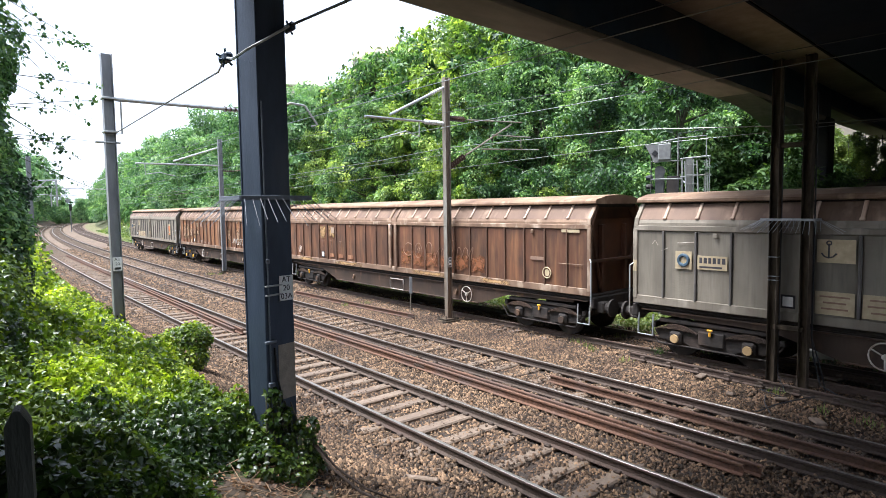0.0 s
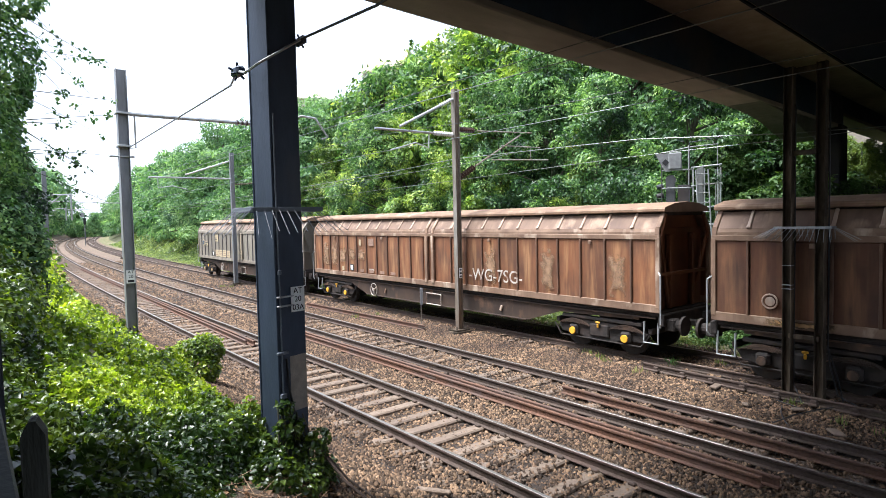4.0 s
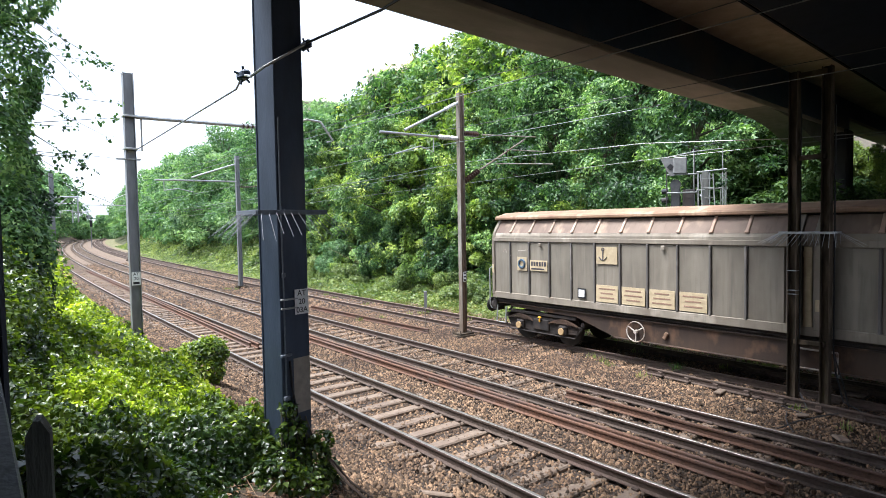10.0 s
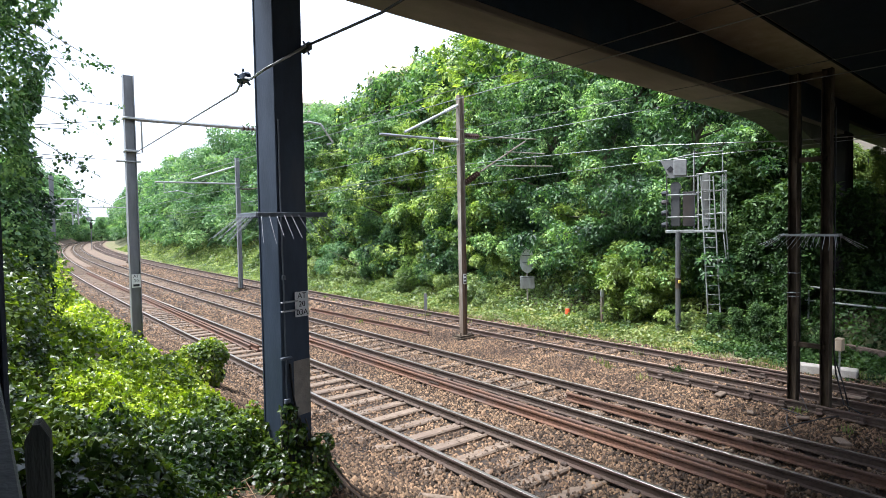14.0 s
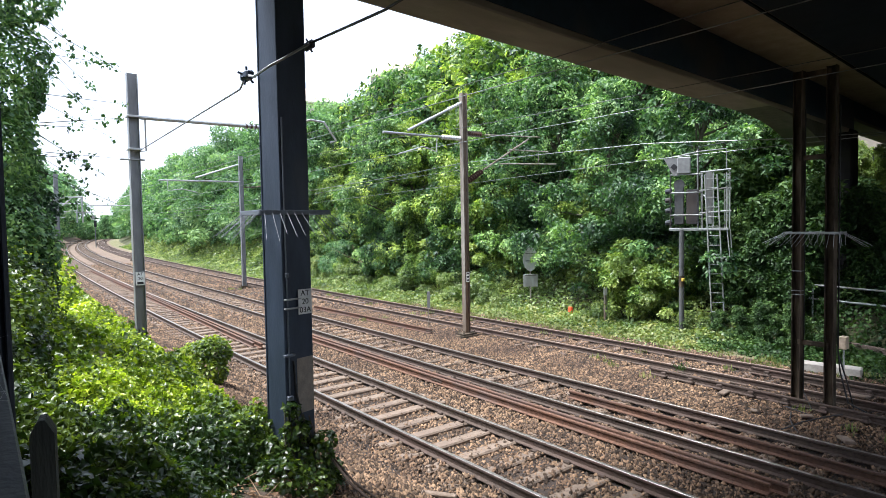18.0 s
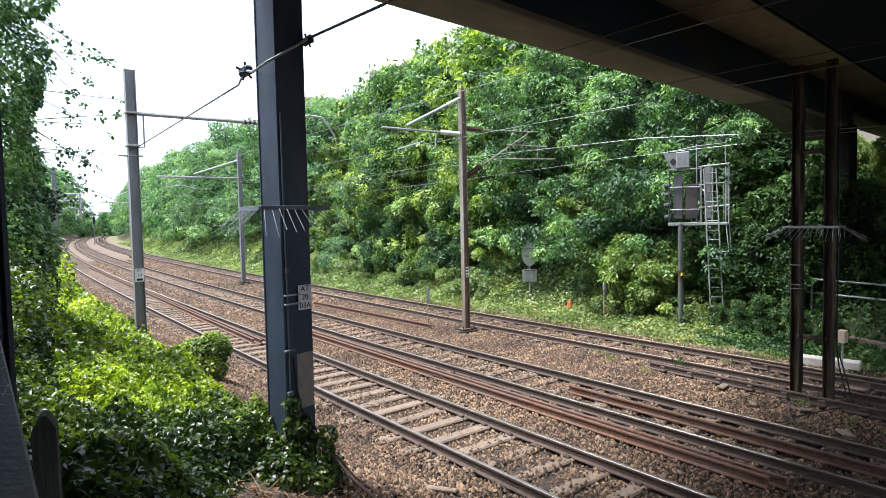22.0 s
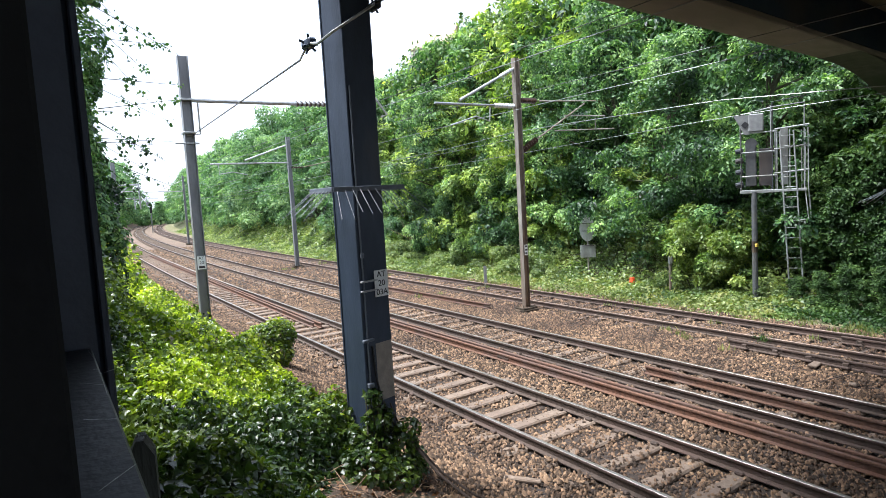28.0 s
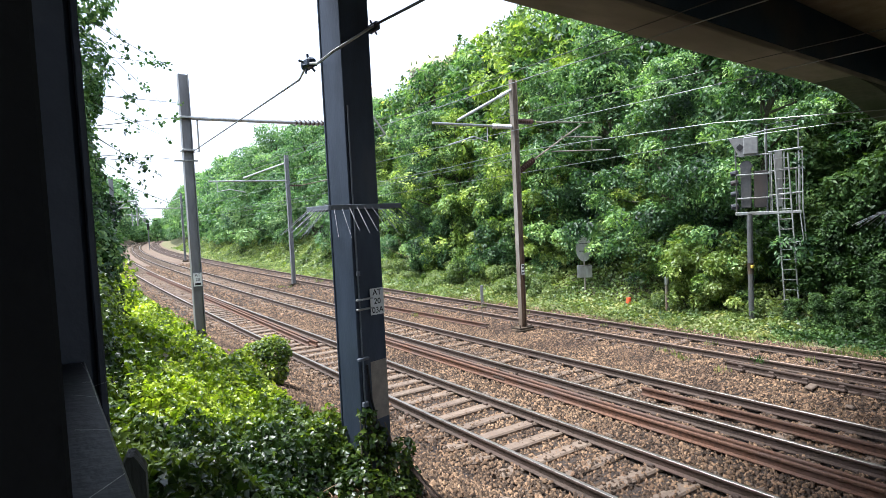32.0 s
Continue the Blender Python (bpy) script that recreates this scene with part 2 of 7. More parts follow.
DEAD_LEAF = leafy("dead_leaf", (0.06, 0.035, 0.02), (0.16, 0.09, 0.05), (0.28, 0.17, 0.09), (1.2, 0.9, 0.5), 0.2, 0.6, 0.8)
BLOSSOM = leafy("cream_blossom", (0.45, 0.47, 0.36), (0.62, 0.63, 0.52), (0.75, 0.75, 0.66), (1.0, 1.0, 0.9), 0.3, 0.7, 0.8)
GRASS_LEAF = leafy("grass_blade", (0.075, 0.105, 0.025), (0.155, 0.19, 0.055), (0.31, 0.31, 0.115), (1.2, 1.3, 0.5), 0.3, 0.5, 0.8)
OLD_WOOD = surface("grey_green_timber", (0.028, 0.030, 0.024), (0.06, 0.06, 0.05), 0.9, 0, 9, 0.5, (0.04, 0.05, 0.03), 2, 0.6, (1, 1, 0.2))
GIRDER = surface("dark_blue_girder_paint", (0.014, 0.018, 0.026), (0.022, 0.027, 0.038), 0.55, 0.1, 5, 0.1, (0.06, 0.06, 0.06), 2.0, 0.68)
# Darkened leaf paints the bridge's shade on the far bank; one weed shares it.
DARK_LEAF = leafy("shade_dark_leaf", (0.012, 0.028, 0.009), (0.038, 0.080, 0.022), (0.11, 0.18, 0.045), (1.3, 1.4, 0.5), 0.25, 0.5, 0.6, 0.2)
SIG_STEEL = surface("dull_galvanised_steel", (0.21, 0.225, 0.215), (0.33, 0.345, 0.335), 0.55, 0.3, 10, 0.1, (0.14, 0.13, 0.11), 1.5, 0.6, (1, 1, 0.3))
STOCK_BRICK = surface("stock_brick", (0.17, 0.15, 0.12), (0.25, 0.22, 0.175), 0.9, 0, 14, 0.3)
RENDER = surface("cream_render", (0.50, 0.44, 0.36), (0.60, 0.54, 0.45), 0.9, 0, 5, 0.2)
SLATE = surface("roof_tile", (0.46, 0.34, 0.25), (0.56, 0.44, 0.34), 0.85, 0, 10, 0.3)


# ---- mesh building ----
class G:
    """Vertices and faces of one mesh, gathered piece by piece."""

    def __init__(self):
        self.v, self.f = [], []

    def add(self, verts, faces):
        k = len(self.v)
        self.v += [tuple(p) for p in verts]
        self.f += [tuple(i + k for i in q) for q in faces]
        return self

    def box(self, c, s, b=0.0, rot=None):
        """A box of centre c and size s, its edges chamfered by b, turned by the matrix rot."""
        hx, hy, hz = s[0] / 2, s[1] / 2, s[2] / 2
        b = min(b, hx * 0.8, hy * 0.8, hz * 0.8)
        pts, fs = [], []
        if b <= 0:
            pts = [(x, y, z) for x in (-hx, hx) for y in (-hy, hy) for z in (-hz, hz)]
            fs = [(0, 1, 3, 2), (4, 6, 7, 5), (0, 4, 5, 1), (2, 3, 7, 6), (0, 2, 6, 4), (1, 5, 7, 3)]
        else:
            idx = {}
            for sx in (-1, 1):
                for sy in (-1, 1):
                    for sz in (-1, 1):
                        for ax in range(3):
                            p = [sx * (hx - b), sy * (hy - b), sz * (hz - b)]
                            p[ax] = (sx * hx, sy * hy, sz * hz)[ax]
                            idx[sx, sy, sz, ax] = len(pts)
                            pts.append(tuple(p))
            for ax in range(3):
                u, w = [k for k in range(3) if k != ax]
                for sg in (-1, 1):
                    q = []
                    for a, c2 in ((-1, -1), (1, -1), (1, 1), (-1, 1)):
                        k = [0, 0, 0]
                        k[ax], k[u], k[w] = sg, a, c2
                        q.append(idx[(*k, ax)])
                    fs.append(tuple(q))
                for a in (-1, 1):
                    for c2 in (-1, 1):
                        k0, k1 = [0, 0, 0], [0, 0, 0]
                        k0[ax], k0[u], k0[w] = -1, a, c2
                        k1[ax], k1[u], k1[w] = 1, a, c2
                        fs.append((idx[(*k0, u)], idx[(*k1, u)], idx[(*k1, w)], idx[(*k0, w)]))
            for sx in (-1, 1):
                for sy in (-1, 1):
                    for sz in (-1, 1):
                        fs.append((idx[sx, sy, sz, 0], idx[sx, sy, sz, 1], idx[sx, sy, sz, 2]))
        if rot is not None:
            pts = [rot @ Vector(p) for p in pts]
        return self.add([(p[0] + c[0], p[1] + c[1], p[2] + c[2]) for p in pts], fs)

    def rod(self, p0, p1, r, n=8, r2=None):
        p0, p1 = Vector(p0), Vector(p1)
        r2 = r if r2 is None else r2
        d = (p1 - p0).normalized()
        u = d.orthogonal().normalized()
        w = d.cross(u)
        ring = [(math.cos(2 * math.pi * i / n), math.sin(2 * math.pi * i / n)) for i in range(n)]
        v = [p0 + (u * c + w * s) * r for c, s in ring] + [p1 + (u * c + w * s) * r2 for c, s in ring]
        f = [(i, (i + 1) % n, n + (i + 1) % n, n + i) for i in range(n)] + [tuple(range(n))[::-1], tuple(range(n, 2 * n))]
        return self.add(v, f)

    def pipe(self, pts, r, n=6):
        """One bent tube through the points."""
        p = [Vector(q) for q in pts]
        frames = []
        u = None
        for i, o in enumerate(p):
            d = (p[min(i + 1, len(p) - 1)] - p[max(i - 1, 0)]).normalized()
            u = d.orthogonal().normalized() if u is None else (u - d * u.dot(d)).normalized()
            frames.append((o, u, d.cross(u)))
        ring = [(r * math.cos(2 * math.pi * i / n), r * math.sin(2 * math.pi * i / n)) for i in range(n)]
        return self.sweep(ring, frames)

    def sweep(self, profile, frames, closed=True, caps=True):
        """A profile of (u, w) pairs carried through frames (origin, u axis, w axis)."""
        n = len(profile)
        v = [Vector(o) + Vector(a) * p[0] + Vector(c) * p[1] for o, a, c in frames for p in profile]
        f = []
        for k in range(len(frames) - 1):
            for i in range(n if closed else n - 1):
                j = (i + 1) % n
                f.append((k * n + i, k * n + j, (k + 1) * n + j, (k + 1) * n + i))
        if caps and closed:
            f += [tuple(range(n))[::-1], tuple(range((len(frames) - 1) * n, len(frames) * n))]
        return self.add(v, f)

    def prism(self, poly, axis, a, b):
        """A polygon in the two other axes, drawn out from a to b along the axis."""
        n = len(poly)

        def place(p, t):
            q = list(p)
            q.insert(axis, t)
            return q
        v = [place(p, a) for p in poly] + [place(p, b) for p in poly]
        f = [(i, (i + 1) % n, n + (i + 1) % n, n + i) for i in range(n)] + [tuple(range(n))[::-1], tuple(range(n, 2 * n))]
        return self.add(v, f)

    def ring(self, c, r, t, axis=0, n=20, m=6):
        """A torus round the axis."""
        v, f = [], []
        for i in range(n):
            a = 2 * math.pi * i / n
            for j in range(m):
                e = 2 * math.pi * j / m
                q = [(r + t * math.cos(e)) * math.cos(a), (r + t * math.cos(e)) * math.sin(a)]
                q.insert(axis, t * math.sin(e))
                v.append((q[0] + c[0], q[1] + c[1], q[2] + c[2]))
                f.append((i * m + j, i * m + (j + 1) % m, ((i + 1) % n) * m + (j + 1) % m, ((i + 1) % n) * m + j))
        return self.add(v, f)

    def mesh(self, name, material, smooth=False):
        me = bpy.data.meshes.new(name)
        me.from_pydata([tuple(p) for p in self.v], [], self.f)
        bm = bmesh.new()
        bm.from_mesh(me)
        bmesh.ops.recalc_face_normals(bm, faces=bm.faces)
        bm.to_mesh(me)
        bm.free()
        me.materials.append(material)
        if smooth:
            me.polygons.foreach_set("use_smooth", [True] * len(me.polygons))
        return me


def part(name, g, material, parent, label="", smooth=False, at=None):
    me = g if isinstance(g, bpy.types.Mesh) else g.mesh(name, material, smooth)
    ob = new(name, me)
    ob.parent = parent
    if at is not None:
        ob.matrix_basis = at
    return tagged(ob, label)


def thing(name, label, category, group="", at=None, kind=""):
    ob = new(name)
    ob.empty_display_size = 0.1
    if at is not None:
        ob.matrix_basis = at
    return tagged(ob, label, category, group, kind)


def raw_mesh(name, v, f, material, smooth=False):
    """A large mesh from arrays: v (n, 3), f (m, k)."""
    me = bpy.data.meshes.new(name)
    n, k = f.shape
    me.vertices.add(len(v))
    me.vertices.foreach_set("co", np.asarray(v, dtype=np.float32).ravel())
    me.loops.add(n * k)
    me.loops.foreach_set("vertex_index", f.astype(np.int32).ravel())
    me.polygons.add(n)
    me.polygons.foreach_set("loop_start", np.arange(0, n * k, k, dtype=np.int32))
    me.polygons.foreach_set("loop_total", np.full(n, k, dtype=np.int32))
    if smooth:
        me.polygons.foreach_set("use_smooth", np.ones(n, dtype=bool))
    me.update(calc_edges=True)
    me.materials.append(material)
    return me


def text_mesh(words, size, material, thick=0.002):
    cu = bpy.data.curves.new("lettering", "FONT")
    cu.body, cu.size, cu.align_x, cu.align_y, cu.extrude = words, size, "CENTER", "CENTER", thick
    ob = bpy.data.objects.new("lettering", cu)
    scene.collection.objects.link(ob)
    me = bpy.data.meshes.new_from_object(ob.evaluated_get(bpy.context.evaluated_depsgraph_get()))
    bpy.data.objects.remove(ob)
    me.materials.clear()
    me.materials.append(material)
    return me


rng = np.random.default_rng(7)


# ---- the lie of the land ----
def bend(y):
    """How far the line has curved to the right at y."""
    return 0.0004 * max(0.0, y - 8.0) ** 2


def bends(y):
    return 0.0004 * np.maximum(0.0, y - 8.0) ** 2


def along(y):
    """Unit vectors along and across the line at y."""
    s = 0.0008 * max(0.0, y - 8.0)
    k = math.hypot(1, s)
    return Vector((s / k, 1 / k, 0)), Vector((1 / k, -s / k, 0))


def height(x, y):
    x, y = np.asarray(x, float), np.asarray(y, float)
    xr = x - bends(y)
    left = np.clip((4.9 - xr) / 4.9, 0, 1) * 2.2 + np.clip((-4 - xr) / 14, 0, 1) * 2.5
    right = np.clip((xr - 18.9) / 11.4, 0, 1) ** 0.9 * 5.2
    lump = 0.10 * np.sin(x * 0.9 + 0.7 * y) * np.sin(y * 0.53 - 0.4 * x) + 0.06 * np.sin(2.3 * x - 1.7 * y)
    side = np.clip((4.4 - xr) / 2, 0, 1) + np.clip((xr - 18.2) / 3, 0, 1)
    bed = np.clip((xr - 4.5) / 0.5, 0, 1) * np.clip((16.6 - xr) / 0.6, 0, 1)
    return left + right + lump * side - 0.02 - 0.045 * bed


xs = np.concatenate([[-900, -400, -180, -90, -50, -30, -20, -14, -10, -7, -5], np.arange(-4, 24, 0.4), [25, 26.5, 28, 30, 33, 37, 45, 60, 90, 160, 400, 900]])
ys = np.concatenate([[-700, -300, -140, -70, -40, -25, -15, -9], np.arange(-6, 30, 0.5), np.arange(30, 90, 2.5), np.arange(90, 330, 8), [345, 380, 450, 600, 900, 1500]])
gx, gy = np.meshgrid(xs, ys)
wx = gx + bends(np.minimum(gy, 330.0))
gz = height(wx, np.minimum(gy, 330.0))
nx, ny = len(xs), len(ys)
iy, ix = np.meshgrid(np.arange(ny - 1), np.arange(nx - 1), indexing="ij")
q0 = (iy * nx + ix).ravel()
gf = np.stack([q0, q0 + 1, q0 + nx + 1, q0 + nx], 1)
gm = raw_mesh("ground", np.stack([wx.ravel(), gy.ravel(), gz.ravel()], 1), gf, BANK, True)
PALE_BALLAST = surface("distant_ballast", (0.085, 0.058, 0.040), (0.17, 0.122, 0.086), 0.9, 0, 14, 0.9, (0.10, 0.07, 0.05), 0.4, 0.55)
for m_ in (BALLAST, SOIL, GRASSY, PALE_BALLAST):
    gm.materials.append(m_)
cx = ((xs[:-1] + xs[1:]) / 2)[None, :] + 0 * ys[:-1, None]
cy = ((ys[:-1] + ys[1:]) / 2)[:, None] + 0 * cx
slot = np.zeros(cx.shape, int)
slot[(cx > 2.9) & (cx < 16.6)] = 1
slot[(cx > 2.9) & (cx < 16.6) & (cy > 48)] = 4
slot[(cx > 16.2) & (cx < 19.0)] = 3
slot[(cx < 3.2) & (cx > -6) & (cy < 5.4)] = 2
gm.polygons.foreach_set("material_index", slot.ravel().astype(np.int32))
tagged(new("ground", gm), "railway cutting floor of pale ballast between planted soil banks", "ground", kind="structure")


# ---- tracks ----
RAIL = [(-0.07, 0.0), (0.07, 0.0), (0.07, 0.012), (0.012, 0.03), (0.009, 0.105), (0.034, 0.122), (0.035, 0.148), (0.028, 0.158),
        (-0.028, 0.158), (-0.035, 0.148), (-0.034, 0.122), (-0.009, 0.105), (-0.012, 0.03), (-0.07, 0.012)]
HEAD = [(-0.03, 0.1585), (0.03, 0.1585), (0.026, 0.162), (-0.026, 0.162)]


def line_frames(x, y0, y1, z=0.0, step=2.0):
    n = max(2, int(abs(y1 - y0) / step) + 1)
    out = []
    for i in range(n):
        y = y0 + (y1 - y0) * i / (n - 1)
        out.append(((x + bend(y), y, z), along(y)[1], (0, 0, 1)))
    return out


def sleeper_mesh(name, material):
    g = G().box((0, 0, -0.06), (2.5, 0.25, 0.14), 0.025)
    me = g.mesh(name, material)
    me.materials.append(RAIL_SIDE)
    k = G()
    for s in (-0.7525, 0.7525):
        for e in (-0.105, 0.105):
            k.box((s + e, 0, 0.03), (0.07, 0.12, 0.05), 0.015)
    clips = k.mesh("clips", RAIL_SIDE)
    bm = bmesh.new()
    bm.from_mesh(me)
    n = len(bm.faces)
    bm.from_mesh(clips)
    bm.faces.ensure_lookup_table()
    for f in bm.faces[n:]:
        f.material_index = 1
    bm.to_mesh(me)
    bm.free()
    bpy.data.meshes.remove(clips)
    return me


CONC_SLEEPER = sleeper_mesh("concrete_sleeper", CONCRETE)
WOOD_SLEEPER = sleeper_mesh("timber_sleeper", TIMBER)


def track(label, x, sleeper, worn):
    t = thing("railway_track", label, "railway track", "railway tracks", kind="structure")
    for e in (0.0, 1.505):
        r = part("rail", G().sweep(RAIL, line_frames(x + e, -60, 320, 0.0, 2.5)), RAIL_SIDE, t)
        part("running_surface", G().sweep(HEAD, line_frames(x + e, -60, 320, 0.0, 2.5)), worn, r, "polished steel rail head")
    y, n = -7.0, 0
    while y < 62:
        d, a = along(y)
        ob = part("sleeper", sleeper, None, t)
        ob.matrix_basis = pose(x + 0.7525 + bend(y) + rng.normal(0, 0.01), y + rng.normal(0, 0.015), (-0.03 if sleeper is WOOD_SLEEPER else -0.022 if x > 8 else -0.012) + rng.normal(0, 0.008), rng.normal(0, 0.5), rng.normal(0, 0.4), -math.degrees(math.atan2(d.x, d.y)) + rng.normal(0, 0.4))
        y += 0.65
    far = G()
    while y < 250:
        d, a = along(y)
        far.box((x + 0.7525 + bend(y), y, -0.05), (2.5, 0.25, 0.14), 0, Matrix.Rotation(-math.atan2(d.x, d.y), 3, "Z"))
        y += 0.65
    tagged(part("far_sleepers", far, CONCRETE if sleeper is CONC_SLEEPER else TIMBER, t), kind="stuff")
    return t


DULL_HEAD = surface("dull_rail_head", (0.16, 0.11, 0.08), (0.30, 0.24, 0.20), 0.5, 0.6, 30, 0.1, (0.2, 0.12, 0.08), 2, 0.6)
XA, XB, XC = 5.79, 9.2075, 13.738
track("running line with shiny rails on pale concrete sleepers in ballast", XA, CONC_SLEEPER, RAIL_TOP)
track("running line with bright rails on concrete sleepers in brown ballast", XB, CONC_SLEEPER, RAIL_TOP)
track("siding line with dull rails on old timber sleepers among weeds", XC, WOOD_SLEEPER, DULL_HEAD)


def spare_rail(x0, y0, x1, y1, z=-0.01, tilt=0.0, label="rusty spare rail lying loose on the ballast", chairs=False):
    t = thing("spare_rail", label, "spare rail", "spare rails")
    n = max(2, int(abs(y1 - y0) / 2.5) + 1)
    fr = []
    for i in range(n):
        k = i / (n - 1)
        y = y0 + (y1 - y0) * k
        fr.append(((x0 + (x1 - x0) * k, y, z), (math.cos(tilt), 0, -math.sin(tilt)), (math.sin(tilt), 0, math.cos(tilt))))
    part("rail", G().sweep(RAIL, fr), RAIL_SIDE if chairs else RAIL_RED, t)
    for k in (0.48, 0.985):
        y = y0 + (y1 - y0) * k
        x = x0 + (x1 - x0) * k
        part("joint_plate", G().box((x - 0.018, y, z + 0.07), (0.02, 0.40, 0.05), 0.006), RAIL_SIDE, t, "rusty bolted joint plate")
    if chairs:
        for i in range(int(abs(y1 - y0) / 0.7)):
            y = y0 + (0.4 + i * 0.7) * (1 if y1 > y0 else -1)
            x = x0 + (x1 - x0) * (y - y0) / (y1 - y0)
            part("chair", G().box((x, y, 0.03), (0.30, 0.16, 0.06), 0.02).box((x - 0.09, y, 0.08), (0.05, 0.12, 0.10), 0.015), RAIL_SIDE, t)
    return t


spare_rail(8.46, 3.48, 8.64, 19.3, 0.0)
spare_rail(8.62, 3.3, 8.82, 19.0, 0.0)
spare_rail(6.93, 18.0, 7.08 + bend(62), 62.0, 0.0)
spare_rail(6.78, 18.3, 6.92 + bend(62), 62.0, 0.0)
spare_rail(9.95, 8.2, 9.9, -8.0, 0.02, label="rusty rail laid inside the running line")
spare_rail(12.16, 25.0, 12.36, 16.3, 0.0)
spare_rail(13.08, 8.2, 12.2, -12.0, 0.0, label="rusty switch rail held in cast chairs", chairs=True)
spare_rail(14.95, 6.6, 14.05, -14.0, 0.0, label="rusty switch blade inside the siding line", chairs=True)


# ---- loose stones ----
def stones(name, label, pts, size, material):
    """Angular stones, one small pointed body each."""
    n = len(pts)
    base = np.array([(1.2, 0.1, -0.4), (0.1, 0.75, -0.4), (-1.2, 0, -0.4), (0, -0.75, -0.4), (0.55, 0.1, 0.62), (-0.5, -0.1, 0.5)], float)
    tri = np.array([(0, 1, 4), (1, 5, 4), (1, 2, 5), (2, 3, 5), (3, 4, 5), (3, 0, 4)])
    v = base[None] * (size[:, None, None] * rng.uniform(0.75, 1.3, (n, 6, 1)))
    v += rng.normal(0, 0.17, (n, 6, 3)) * size[:, None, None]
    a = rng.uniform(0, 6.283, n)
    c, s = np.cos(a), np.sin(a)
    x = v[..., 0] * c[:, None] - v[..., 1] * s[:, None]
    y = v[..., 0] * s[:, None] + v[..., 1] * c[:, None]
    v = np.stack([x, y, v[..., 2] * 1.1], -1) + pts[:, None, :]
    f = (tri[None] + (np.arange(n) * 6)[:, None, None]).reshape(-1, 3)
    return tagged(new(name, raw_mesh(name, v.reshape(-1, 3), f, material)), label, "ballast", kind="stuff")


def stone_field(n, x0, x1, y0, y1, power):
    x = rng.uniform(x0, x1, n)
    y = y0 + (y1 - y0) * rng.uniform(0, 1, n) ** power
    z = height(x + bends(y), y)
    keep = np.ones(n, bool)
    side = np.ones(n, bool)
    lift = np.zeros(n)
    for xt in (XA, XB, XC):
        on = (np.abs(x - xt - 0.7525) < 0.72)
        side &= np.abs(x - xt - 0.7525) > 0.78
        ph = ((y + 7.0) / 0.65) % 1.0
        bare = 0.085 if xt == XC else 0.048
        bar = (ph < bare) | (ph > 1 - bare)
        lift = np.where((np.abs(x - xt - 0.7525) < 1.3) & ((ph < 0.2) | (ph > 0.8)), np.where((y < 7.5) | (xt != XA), 0.05, 0.03), lift)
        keep &= ~(on & bar & (rng.uniform(0, 1, n) < (np.where(y < 12, 0.68, 0.30) if xt == XA else np.where(y < 14, 0.70, 0.45) if xt == XB else np.where(y < 7, 0.85, 0.5))))
        for e in (0, 1.505):
            keep &= np.abs(x - xt - e) > 0.085
    x, y, z, side, lift = x[keep], y[keep], z[keep], side[keep], lift[keep]
    return np.stack([x + bends(y), y, z + rng.uniform(-0.022, 0.034, len(x)) + np.where(side, 0.03, 0.0) + lift], 1)


STONE = surface("broken_stone", (0.086, 0.051, 0.029), (0.176, 0.115, 0.068), 0.9, 0, 5, 0.3, (0.072, 0.044, 0.027), 0.6, 0.55, fine=50)
_n = STONE.node_tree
_g = _n.nodes.new("ShaderNodeNewGeometry")
_m = _n.nodes.new("ShaderNodeMapRange")
_m.inputs["To Min"].default_value, _m.inputs["To Max"].default_value = 0.22, 1.95
_p = _n.nodes.new("ShaderNodeMath")
_p.operation = "POWER"
_p.inputs[1].default_value = 1.7
_n.links.new(_g.outputs["Random Per Island"], _p.inputs[0])
_n.links.new(_p.outputs[0], _m.inputs[0])
_h = [k for k in _n.nodes if k.bl_idname == "ShaderNodeHueSaturation"][0]
_n.links.new(_m.outputs[0], _h.inputs["Value"])
p_ = stone_field(190000, 3.0, 16.4, 0.0, 24.0, 1.3)
stones("ballast_stones", "angular brown and grey ballast stones heaped between the rails", p_, rng.uniform(0.016, 0.035, len(p_)), STONE)
p_ = stone_field(30000, 3.6, 15.6, 24.0, 75.0, 1.5)
stones("ballast_stones", "pale ballast stones round the distant rails", p_, rng.uniform(0.035, 0.06, len(p_)), STONE)


